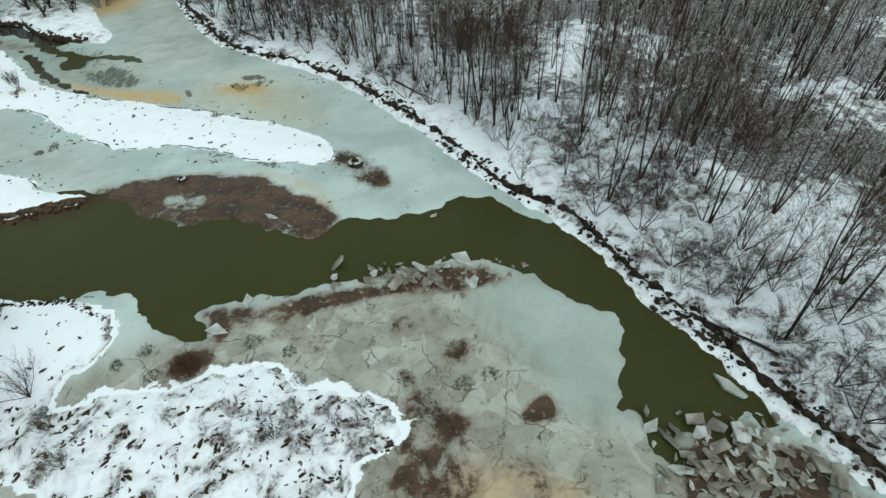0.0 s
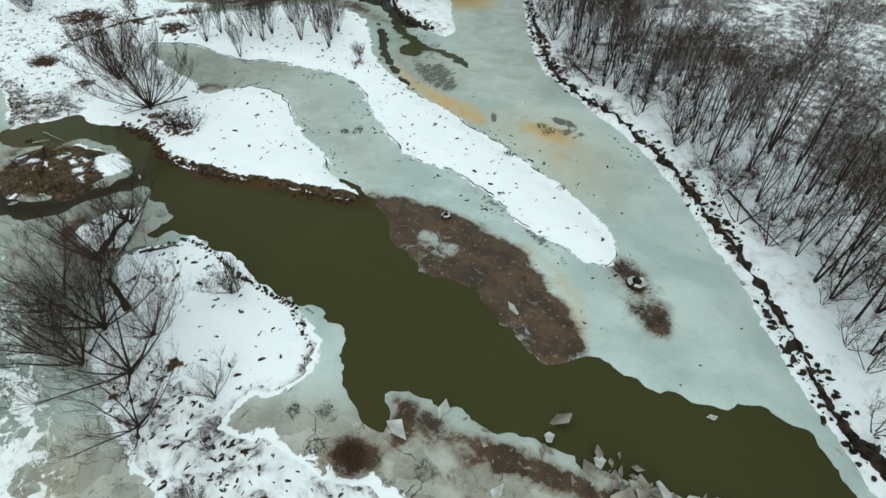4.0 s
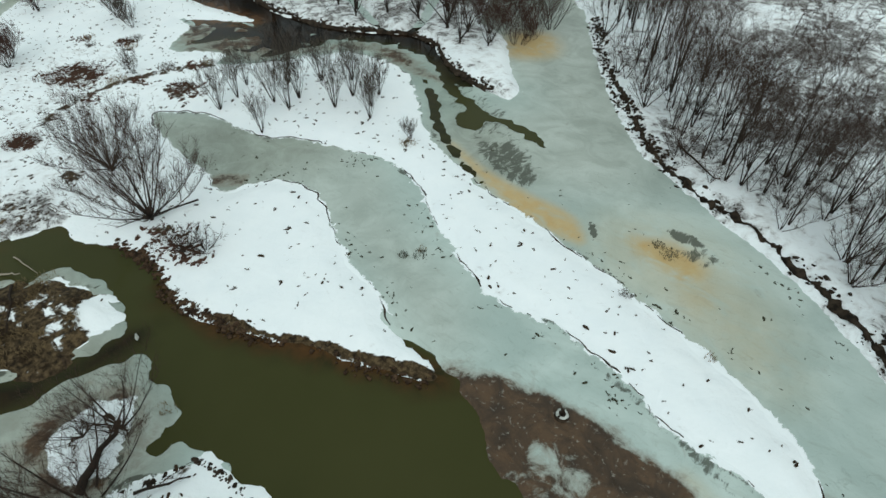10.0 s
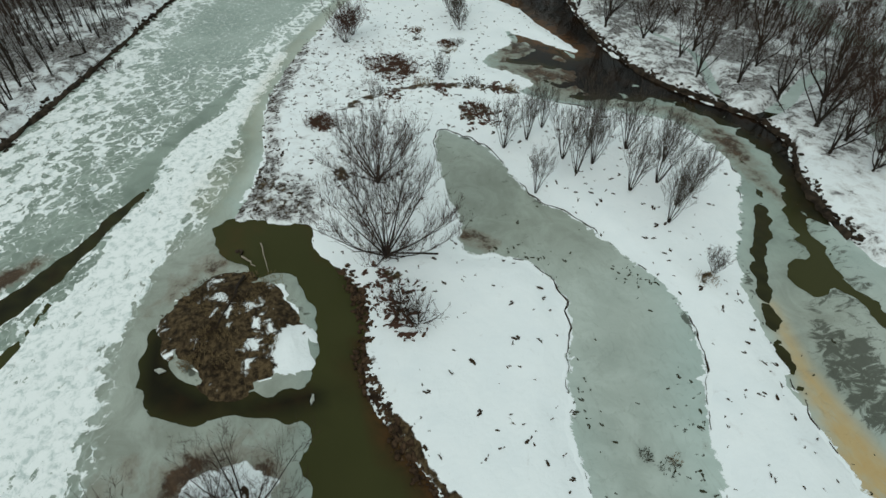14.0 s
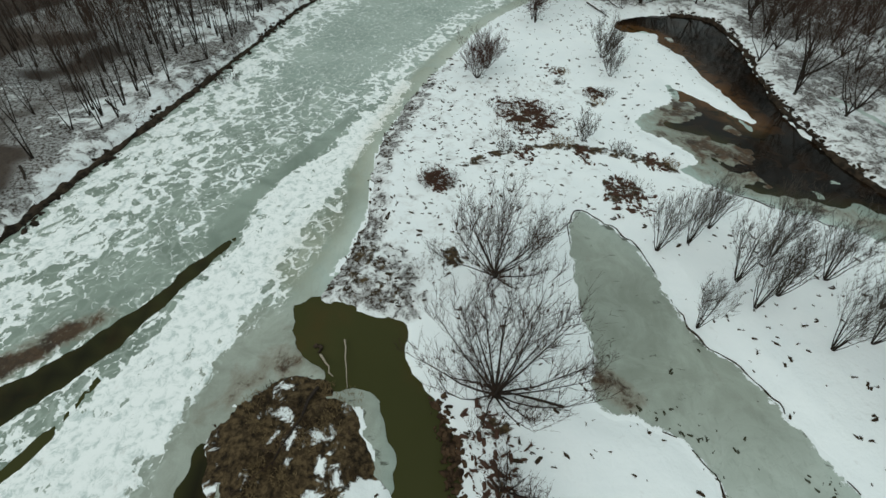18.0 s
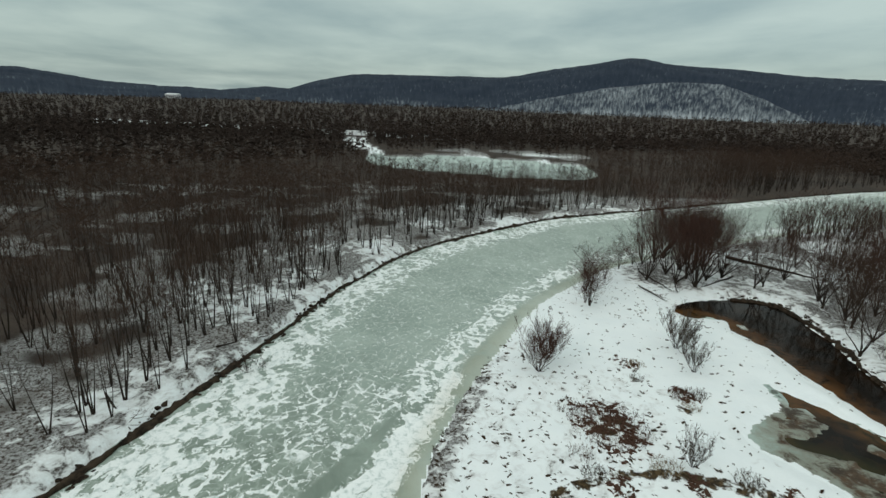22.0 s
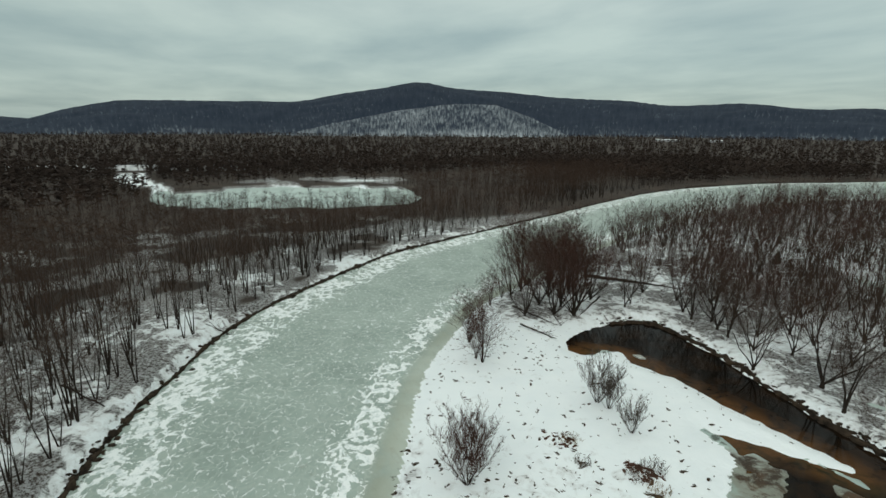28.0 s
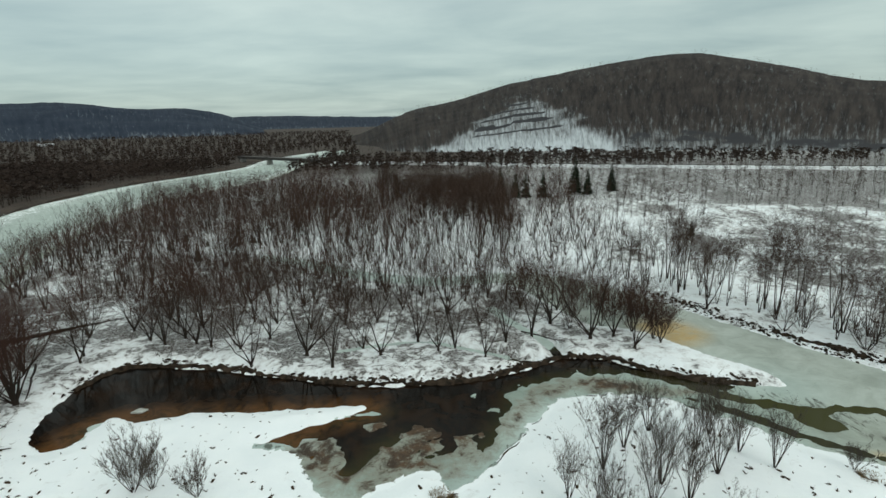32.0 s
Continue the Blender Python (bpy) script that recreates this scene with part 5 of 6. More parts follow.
put_all(family("vase_tree", "leafless several-stemmed floodplain tree in snow beside the brown water", "tree", "trees along the upper reach", 6, BARK, TWIG,
               seed=91, height=11.0, stems=5, spread=34, boughs=12, twigs=9, thick=0.11, low=0.26, bole=0.7, twig_len=0.6, rise=0.15, wide=1.1, core=0.05, wobble=0.15), [p for p in VASE if not (p[0] < -142 and p[1] < 77)] + grove, (0.8, 1.12), 10)
put_all(family("floodplain_tree", "tall reddish-brown leafless tree with many limbs beside brown water", "tree", "tall trees at the water's head", 4, BARK, TWIG_RED,
               seed=95, height=11.0, stems=7, spread=34, boughs=12, twigs=9, thick=0.10, low=0.25, bole=0.4, twig_len=0.7, rise=0.25, wide=1.05, core=0.05, wobble=0.12),
        [p for p in VASE if p[0] < -142 and p[1] < 77] + [(-149.5, 61), (-154, 71.5), (-157, 75), (-150.5, 68.6), (-160.5, 67), (-161.5, 74), (-167, 72), (-141, 86, 0.85), (-135.5, 91, 0.8), (-129, 87.5, 0.8), (-143, 95, 0.85), (-151, 87, 0.9), (-124, 92, 0.75)], (0.9, 1.15), 15)

rng = np.random.RandomState(23)
edge_shrubs = []
for x, y in np.column_stack([rng.uniform(-55, 32, 1500), rng.uniform(8, 95, 1500)]):
    if 2.2 < -pick(wet, x, y) < 10 and pick(east, x, y) > 0 and all((x - p) ** 2 + (y - q) ** 2 > 9 for p, q, _ in edge_shrubs):
        edge_shrubs.append((float(x), float(y), float(rng.uniform(0.55, 1.2))))
edge_shrubs = edge_shrubs[:60]
put_all(family("bank_shrub", "thin crooked leafless shrub on the snowy river bank", "shrub", "shrubs along the east bank", 5, BARK, TWIG,
               seed=171, height=4.2, stems=4, spread=34, boughs=8, twigs=8, thick=0.05, low=0.25, twig_len=0.65, rise=0.3, wide=0.95),
        [(6.2, 42.3), (13.8, 32.0), (17.4, 30.0), (19.1, 25.7), (22.2, 26.5), (17.5, 41.5, 0.8), (11.3, 39.5), (21.2, 22.6, 0.8), (25.2, 27.4), (-2.8, 51.7, 1.1), (24.4, 18.4, 0.8), (27, 15), (29.5, 20),
         (15, 37), (20, 34), (26, 23), (9, 45), (3, 48.5), (23, 31), (31, 25), (28, 32), (-8, 58, 0.9), (-15, 62.6, 0.9), (-33, 73), (-41, 80.6), (-46, 86), (12, 47), (19, 46), (5, 53), (33, 16), (36, 21)] + edge_shrubs, (0.8, 1.2), 13)
put_all(family("brushwood", "dense rusty-brown leafless brushwood beside the frozen creek", "shrub", "brushwood by the creek", 3, BARK, TWIG_RED,
               seed=181, height=5.8, stems=7, spread=32, boughs=9, twigs=8, thick=0.05, low=0.2, twig_len=0.7, rise=0.4, wide=0.9),
        [(-67.5, 85), (-65, 88.5), (-68.5, 90.5), (-71.6, 94), (-66.8, 94), (-73.5, 90, 1.1), (-77, 95), (-73, 99), (-81, 103), (-78.5, 89, 0.8), (-90.5, 107), (-86, 100, 0.9), (-64.2, 91.6, 0.9), (-70, 97.4, 1.1), (-75.5, 103, 1.1), (-69.6, 87.6, 1.1), (-83, 109, 1.1), (-94, 101), (-99, 108, 1.1), (-75, 108, 1.1), (-70, 103, 1.1), (-66, 99, 1.1)], (0.85, 1.15), 14)

# ---- the woods ----
def wooded(x, y):
    """How thick the woods stand at a place, 0 to 1."""
    e, l, n_ = pick(east, x, y), pick(left, x, y), pick(north, x, y)
    w = pick(wet, x, y)
    c = pick(clear, x, y)
    dens = np.where((e > 0) | (l > 0), 1.0, np.where(y > 100, 0.8, 0.0)) * (w < -1.5) * (1 - c)
    gap = value_noise(np.asarray(x), np.asarray(y), 26, 21, 2)
    return dens * np.clip(0.85 + 0.9 * gap, 0.12, 1)


def strew(seed, lo, hi, n, gap):
    """Places in a box, thinned by the woods' density, no two closer than gap."""
    rng = np.random.RandomState(seed)
    P = np.column_stack([rng.uniform(lo[0], hi[0], n), rng.uniform(lo[1], hi[1], n)])
    P = P[wooded(P[:, 0], P[:, 1]) > rng.rand(len(P))]
    taken, out = set(), []
    for x, y in P:
        cell = (int(x // gap), int(y // gap))
        if cell not in taken:
            taken.add(cell)
            out.append((x, y))
    return np.array(out).reshape(-1, 2)


def edge_distance(P):
    return -pick(wet, P[:, 0], P[:, 1])


near_e = strew(5, (-66, 0), (60, 115), 3600, 2.5)
near_e = near_e[(edge_distance(near_e) < np.where(near_e[:, 0] < 4, 17, 42)) & (edge_distance(near_e) > 4.5)]
near_e = near_e[(near_e[:, 0] < 4) | (np.random.RandomState(51).rand(len(near_e)) < 0.55)]
near_l = strew(6, (-290, -60), (-80, 230), 12000, 2.5)
near_l = near_l[(edge_distance(near_l) > 1.5) & (pick(left, near_l[:, 0], near_l[:, 1]) < 36)]
order_e = np.argsort(edge_distance(near_e))
order_l = np.argsort(pick(left, near_l[:, 0], near_l[:, 1]) + 40 * (near_l[:, 0] < -215))
tall = family("forest_tree", "tall bare forest tree with upright grey stems on snowy ground", "tree", "trees of the bank woods", 7, BARK, TWIG,
              seed=111, height=12.5, stems=2, spread=7, boughs=12, twigs=11, thick=0.085, low=0.48, wide=1.05, wobble=0.035, twig_len=0.75, rise=0.22)
multi = family("forest_tree", "several-stemmed bare forest tree on the snowy bank", "tree", "trees of the bank woods", 5, BARK, TWIG,
               seed=131, height=11.0, stems=4, spread=12, boughs=9, twigs=10, thick=0.08, low=0.42, wide=1.05, wobble=0.04, twig_len=0.75, rise=0.22)
HERO_E, HERO_L = 150, 200
put_all(tall + multi, [(x, y) for x, y in near_e[order_e[:HERO_E]]] + [(x, y) for x, y in near_l[order_l[:HERO_L]]], (0.7, 1.15), 12)

mids = []
for k in range(8):
    a, b = grow(200 + k, 12.0, 2 if k % 2 else 3, 9, 7 if k % 2 else 5, 3, 0.10, 0.5, 0.44, wobble=0.04, twig_len=0.8, rise=0.2, wide=1.1)
    mids.append((a.arrays(), b.arrays()))
inner = strew(9, (-170, 84), (-50, 190), 900, 4.0)
inner = inner[(inner[:, 1] > 104) & (edge_distance(inner) > 2)]
mid_rows = np.concatenate([near_e[order_e[HERO_E:]], near_l[order_l[HERO_L:]], inner])
light = []
for k in range(8):
    w, cr, r2 = Wood(), Wood(), random.Random(250 + k)
    for s in range(2):
        a, l_ = r2.uniform(0, 6.28), r2.uniform(0.5, 1.8)
        top = np.array((math.cos(a) * l_, math.sin(a) * l_, 10.6))
        w.limb([(0, 0, -0.2), top], [0.085, 0.0], 3)
        for j in range(9):
            p = top * r2.uniform(0.42, 0.96)
            b_ = r2.uniform(0, 6.28)
            q = p + np.array((math.cos(b_), math.sin(b_), r2.uniform(0.1, 1.1))) * r2.uniform(0.9, 2.2)
            cr.twig(p, q, r2.uniform(0.055, 0.075), r2)
            for u in range(2):
                cr.twig(p + (q - p) * r2.uniform(0.3, 0.8), q + np.array((r2.uniform(-1, 1), r2.uniform(-1, 1), r2.uniform(-0.4, 0.7))) * 1.3, 0.055, r2)
    light.append((w.arrays(), cr.arrays()))
bushy = []
for k in range(7):
    a, b = grow(270 + k, 8.6, 3, 24, 6, 3, 0.10, 0.5, 0.3, wobble=0.05, twig_len=0.85, rise=0.2, wide=1.1)
    bushy.append((a.arrays(), b.arrays()))
far_l, far_e, far_n = strew(7, (-345, -130), (-85, 240), 15500, 2.3), strew(8, (-20, -10), (125, 150), 5600, 2.4), strew(10, (-215, 100), (30, 280), 2500, 3.9)
far_l = far_l[(edge_distance(far_l) >= 2) & (pick(left, far_l[:, 0], far_l[:, 1]) >= 36) & (pick(left, far_l[:, 0], far_l[:, 1]) < 125)]
far_e = far_e[(edge_distance(far_e) >= 42) & (pick(east, far_e[:, 0], far_e[:, 1]) > 0)]
far_n = far_n[(edge_distance(far_n) > 3) & (pick(left, far_n[:, 0], far_n[:, 1]) < 0) & (pick(east, far_n[:, 0], far_n[:, 1]) < 0)]
wide_l, wide_e = strew(18, (-450, -240), (-60, 345), 9500, 3.4), strew(19, (-60, 100), (200, 330), 1900, 4)
wide_l = wide_l[(edge_distance(wide_l) >= 2) & (pick(left, wide_l[:, 0], wide_l[:, 1]) > 118)]
up_l = strew(28, (-430, 228), (-225, 400), 3600, 3.0)
up_l = up_l[(edge_distance(up_l) > 2.5) & (edge_distance(up_l) < 120) & (pick(left, up_l[:, 0], up_l[:, 1]) > 0)]
wide_l = np.concatenate([wide_l, up_l])
wide_e = wide_e[pick(east, wide_e[:, 0], wide_e[:, 1]) > 0]
far_rows = np.concatenate([far_l, far_e, wide_e])
rng = np.random.RandomState(4)


def stand(P, n):
    low_wood = np.where((P[:, 0] < -215) & (P[:, 1] > -60) & (P[:, 1] < 140), 0.68, np.where((P[:, 1] > 95) & (P[:, 0] > -215), 0.78, 1.0))
    return np.column_stack([P, height_at(P[:, 0], P[:, 1]), rng.uniform(0, 6.28, len(P)), rng.uniform(0.6, 1.08, len(P)) * low_wood, rng.randint(0, n, len(P))])


woods = new("woods")
tagged(woods, "thick leafless floodplain woods with grey trunks over snow", "woods", kind="stuff")
rows_a, rows_b, rows_c = stand(mid_rows, 8), stand(far_rows, 8), stand(far_n, 7)
rows_c[:, 4] *= 1.55
for nm, k, mt in (("trunks", 0, BARK), ("crowns", 1, TWIG)):
    for set_, rows in ((mids, rows_a), (light, rows_b), (bushy, rows_c)):
        ob = scatter_mesh("woods_" + nm, [m[k] for m in set_], rows, TWIG_RED if k and set_ is bushy else mt)
        ob.name = nm
        ob.parent = woods

# understorey: low brush between the trunks
bushes = []
for k in range(5):
    a, b = grow(300 + k, 2.0, 3, 42, 4, 2, 0.012, 0.4, 0.1, twig_len=0.9)
    V1, F1 = a.arrays()
    V2, F2 = b.arrays()
    bushes.append((np.vstack([V1, V2]), np.vstack([F1, F2 + len(V1)])))
brush_n = np.column_stack([rng.uniform(-165, -60, 1100), rng.uniform(66, 112, 1100)])[:520]
brush_n = brush_n[(pick(north, brush_n[:, 0], brush_n[:, 1]) > 1) & (pick(wet, brush_n[:, 0], brush_n[:, 1]) < -1)]
low = np.concatenate([strew(15, (-60, 0), (45, 100), 1300, 1.5), strew(16, (-200, -50), (-80, 100), 800, 1.8), strew(17, (-160, 80), (-50, 180), 500, 2.4), brush_n])
scrub = np.column_stack([rng.uniform(-60, 75, 2000), rng.uniform(84, 200, 2000)])
scrub = scrub[pick(clear, scrub[:, 0], scrub[:, 1]) * np.clip(0.55 + 0.9 * value_noise(scrub[:, 0], scrub[:, 1], 9, 77, 2), 0, 1) > rng.rand(2000)]
low = low[(edge_distance(low) > 1.0) & (pick(thick, low[:, 0], low[:, 1]) > 0.25 + 0.5 * rng.rand(len(low)))]
low = np.concatenate([low, scrub])
rows = np.column_stack([low, height_at(low[:, 0], low[:, 1]), rng.uniform(0, 6.28, len(low)), rng.uniform(0.4, 1.3, len(low)), rng.randint(0, 5, len(low))])
tagged(scatter_mesh("underbrush", bushes, rows, TWIG), "thin leafless underbrush on the forest floor", "brush", kind="stuff")

# far woods over the valley floor
fars = []
for k in range(6):
    w = Wood()
    r2 = random.Random(400 + k)
    w.limb([(0, 0, -0.3), (r2.uniform(-.5, .5), r2.uniform(-.5, .5), 9)], [0.12, 0.0], 3)
    for j in range(17):
        z0, a = r2.uniform(2.0, 8.0), r2.uniform(0, 6.28)
        r_, h_ = r2.uniform(0.8, 3.2), r2.uniform(-0.5, 1.3)
        o = np.array([r2.uniform(-0.8, 0.8), r2.uniform(-0.8, 0.8), z0])
        w.twig(o, o + np.array([math.cos(a) * r_, math.sin(a) * r_, h_]), 0.5, r2)
    fars.append(w.arrays())
rng = np.random.RandomState(8)
ang, dist = rng.uniform(-45, 140, 27000), 255 + 1600 * rng.rand(27000) ** 1.9
fx, fy = -85 - dist * np.sin(np.radians(ang)), 20 + dist * np.cos(np.radians(ang))
ok = (pick(wet, fx, fy) < -4) & (pick(clear, fx, fy) < 0.4) & ((fx < -400) | (fx > 190) | (fy > 335) | (fy < -190))
hill_side = (ang < 12) & (dist > 430)
ok &= ~hill_side
fx, fy = np.concatenate([fx[ok], wide_l[:, 0]]), np.concatenate([fy[ok], wide_l[:, 1]])
grow_far = np.concatenate([np.full(ok.sum(), 0.85), np.full(len(wide_l), 0.8)])
rows = np.column_stack([fx, fy, height_at(fx, fy), rng.uniform(0, 6.28, len(fx)), rng.uniform(0.8, 1.3, len(fx)) * grow_far, rng.randint(0, 6, len(fx))])
tagged(scatter_mesh("far_woods", fars, rows, CANOPY), "leafless woods across the valley floor", "woods", kind="stuff")

# dead leaves and grass tufts poking through the snow of the islands
tufts = []
for k in range(7):
    r2 = random.Random(500 + k)
    w = Wood()
    lumps = clod_shapes(520 + k)
    for j in range(r2.randint(1, 3)):
        cx, cy, lean = r2.uniform(-.26, .26), r2.uniform(-.18, .18), r2.uniform(-0.5, 0.5)
        LV, LF = lumps[j]
        base = len(w.V)
        w.V += list(LV * np.array((0.24, 0.15, 0.13)) * r2.uniform(0.6, 1.2) + np.array((cx, cy, 0.02)))
        w.F += [tuple(int(i_) + base for i_ in f_) for f_ in LF]
        for q in range(r2.randint(2, 5)):
            a, l_ = lean + r2.gauss(0, 0.9), r2.uniform(0.12, 0.36)
            p = np.array((cx + r2.uniform(-.10, .10), cy + r2.uniform(-.07, .07), 0.03))
            w.twig(p, p + np.array((math.cos(a) * l_, math.sin(a) * l_, r2.uniform(0.03, 0.20))), r2.uniform(0.02, 0.05), r2)
    tufts.append(w.arrays())
rng = np.random.RandomState(9)
P = np.column_stack([rng.uniform(-150, 0, 42000), rng.uniform(0, 80, 42000)])
den = pick(litter, P[:, 0], P[:, 1]) ** 1.3 * (pick(wet, P[:, 0], P[:, 1]) < -0.2) * (pick(high, P[:, 0], P[:, 1]) < 0.1)
P = P[den * 0.9 + 0.075 * (den > 0) > rng.rand(len(P))]
rows = np.column_stack([P, height_at(P[:, 0], P[:, 1]), rng.normal(4.2, 1.2, len(P)), 0.32 + 0.7 * rng.rand(len(P)) ** 2, rng.randint(0, 7, len(P))])
tagged(scatter_mesh("leaf_tufts", tufts, rows, DEAD), "dark tufts of dead leaves poking through snow", "leaves", kind="stuff")

# patches of reddish dead brush and leaves
rows = []
for cx, cy, r, n in ((-107, 40, 4.0, 210), (-94.4, 28.3, 2.0, 70), (-91, 47.4, 3.0, 90), (-113, 50.2, 1.6, 36), (-98.6, 44.8, 1.6, 30), (-96.8, 52.5, 1.6, 34), (-99.2, 38, 1.6, 28), (-120.3, 46.6, 1.8, 26), (-66, 29.8, 2.6, 60), (-62.4, 30.4, 2.0, 40)):
    a, d = rng.uniform(0, 6.28, n), r * np.sqrt(rng.rand(n)) * rng.uniform(0.7, 1.15, n)
    x, y = cx + 1.25 * d * np.cos(a), cy + 0.85 * d * np.sin(a)
    rows.append(np.column_stack([x, y, height_at(x, y), rng.uniform(0, 6.28, n), rng.uniform(0.6, 1.5, n), rng.randint(0, 7, n)]))
tagged(scatter_mesh("dead_brush", tufts, np.concatenate(rows), RED_BRUSH), "patches of rusty dead brush and leaves on snow", "brush", kind="stuff")

# sedge and leaf bits frozen into the pond and creek ice
P = np.column_stack([rng.uniform(-75, 0, 26000), rng.uniform(30, 70, 26000)])
off = pick(wet, P[:, 0], P[:, 1])
den = (off > 0.3) * (0.006 + 0.28 * smooth01(3.4, 0.6, off) * smooth01(-0.1, 0.5, value_noise(P[:, 0], P[:, 1], 3.5, 66, 3))) * (pick(open_water, P[:, 0], P[:, 1]) < -0.6)
P = P[den > rng.rand(len(P))]
rows = np.column_stack([P, np.full(len(P), 0.03), rng.uniform(0, 6.28, len(P)), 0.25 + 0.5 * rng.rand(len(P)) ** 2, rng.randint(0, 7, len(P))])
tagged(scatter_mesh("frozen_sedge", tufts, rows, SEDGE), "dark green sedge bits frozen into the ice", "leaves", kind="stuff")

# ---- hills round the valley ----
def hill(name, label, ridge, foot, crest, rough, cover=None, clear_part=None, rock_part=None):
    """A wooded ridge seen under the given azimuths and heights (degrees) from over the river bend."""
    az = np.linspace(ridge[0][0], ridge[-1][0], 200)
    el = np.interp(az, *np.array(sorted(ridge)).T) if ridge[0][0] < ridge[-1][0] else np.interp(-az, *np.array([(-a, e) for a, e in ridge]).T)
    kernel = np.exp(-0.5 * (np.arange(-6, 7) / 2.4) ** 2)
    el = np.convolve(np.pad(el, 6, mode="edge"), kernel / kernel.sum(), mode="valid") + 0.05 * value_noise(az * 9, az * 0, 4.0, 43, 3)
    s = np.concatenate([np.linspace(0, 1, 46), np.linspace(1.06, 1.6, 10)])
    A, S = np.meshgrid(az, s, indexing="ij")
    EL = np.repeat(el[:, None], len(s), 1)
    R = foot + (crest - foot) * S
    top = 30.5 + crest * np.tan(np.radians(EL))
    shape = np.where(S <= 1, S ** 1.25 * (1.9 - 0.9 * S), 1 - 1.3 * (S - 1))
    X, Y = -88 - R * np.sin(np.radians(A)), 18 + R * np.cos(np.radians(A))
    spur = value_noise(X, Y, 330, 41, 3) * rough * np.sin(np.pi * np.clip(S, 0, 1)) + value_noise(X, Y, 14, 42, 2) * 2.0 * np.clip(S * 4, 0, 1)
    Z = np.maximum(top, 6) * shape + spur - 4
    openness = np.clip(0.42 - 1.8 * S, 0, 1) + (clear_part(A, S) if clear_part else 0)
    ob = grid_mesh(name, X, Y, Z, np.ones(X.shape, bool), cover or HILL_HAZED, {"along": np.radians(A) * foot, "up": Z, "open": openness, "rock": rock_part(A, S) if rock_part else 0 * A})
    tagged(ob, label, "hill", kind="structure")
    return X, Y, Z, openness


RIDGE_MAIN = [(107.5, -0.8), (106.7, -0.4), (102.7, 1.2), (98.4, 2.2), (93.8, 2.33), (87.7, 2.35), (81.7, 2.4), (77.7, 3.3), (73, 3.95), (69.1, 4.75), (65.8, 4.0), (59.8, 3.6), (53.9, 3.0), (47.2, 2.7),
              (44, 2.17), (41, 2.2), (37, 2.4), (33.6, 1.9), (31, 1.65), (27.4, 1.85), (23.7, 1.1), (21.7, 0.2), (20.5, -0.6)]
# Ridges 1 to 5 take the far woods colour with the painted blue haze.
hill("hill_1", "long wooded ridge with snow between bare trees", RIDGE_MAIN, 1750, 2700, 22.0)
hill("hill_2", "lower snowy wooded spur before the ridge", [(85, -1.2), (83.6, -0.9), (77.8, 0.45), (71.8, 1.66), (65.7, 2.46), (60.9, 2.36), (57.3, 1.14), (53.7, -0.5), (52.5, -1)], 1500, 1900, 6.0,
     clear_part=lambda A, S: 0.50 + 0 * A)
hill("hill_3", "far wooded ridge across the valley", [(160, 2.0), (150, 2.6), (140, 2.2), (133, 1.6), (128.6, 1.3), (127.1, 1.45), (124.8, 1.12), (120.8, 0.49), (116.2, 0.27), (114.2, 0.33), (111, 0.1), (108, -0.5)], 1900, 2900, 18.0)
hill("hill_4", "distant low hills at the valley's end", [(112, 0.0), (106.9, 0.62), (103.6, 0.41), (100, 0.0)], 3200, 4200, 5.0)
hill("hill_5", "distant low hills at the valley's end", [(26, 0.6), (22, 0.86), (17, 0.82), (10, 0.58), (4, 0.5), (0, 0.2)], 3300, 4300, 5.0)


def quarry(A, S):
    """Bare terraces on the near hill's flank."""
    rough_ = 2.6 * value_noise(A, 30 * S, 2.2, 46, 3)
    inside = smooth01(12.8, 10.6, np.abs(A + 6.0) + 23.0 * np.clip(S, 0, 1) + rough_)
    return 0.75 * inside + 0.34 * smooth01(0.26, 0.02, S + 0.012 * rough_)


def ledges(A, S):
    """Dark rock faces between the quarry's terraces."""
    inside = smooth01(9.4, 8.0, np.abs(A + 5.6) + 17.0 * np.clip(S, 0, 1) + 1.2 * value_noise(A, 30 * S, 1.6, 47, 3))
    face = smooth01(0.15, 0.6, np.sin(S * 104 + 0.5 * value_noise(A, 0 * S, 3.0, 48, 2)) + 0.45 * value_noise(A, 60 * S, 1.5, 49, 3))
    low = smooth01(0.05, 0.08, S) * smooth01(0.17, 0.13, S) * smooth01(-14, -18, A) * (0.50 + 0.35 * value_noise(A, 60 * S, 3.0, 50, 3))
    return np.maximum(inside * face * smooth01(0.13, 0.24, S), low)


near_hill = hill("hill_6", "near wooded hill with snowy quarry terraces on its flank", [(12, -1.4), (10.3, -0.84), (6.6, 0.83), (4.8, 1.5), (0.5, 2.16), (-3.1, 3.22), (-5.5, 3.83), (-11.3, 4.79), (-16.7, 5.54), (-20.8, 5.96),
                 (-23.8, 5.86), (-26.7, 5.2), (-31.2, 4.1), (-35.3, 2.84), (-37.9, 2.5), (-46, 2.2), (-60, 1.6), (-75, 0.6)], 470, 1050, 12.0, HILL_NEAR, clear_part=quarry, rock_part=ledges)
# trees on the near hill
light_all = [(c_[0][::1], c_[1][:36]) for _, c_ in light]
X, Y, Z, openness = near_hill
rng = np.random.RandomState(12)
i, j = rng.randint(0, 150, 2200), rng.randint(1, 40, 2200)
f, g = rng.rand(2200), rng.rand(2200)


def blend(F_):
    return (F_[i, j] * (1 - f) + F_[i + 1, j] * f) * (1 - g) + (F_[i, j + 1] * (1 - f) + F_[i + 1, j + 1] * f) * g


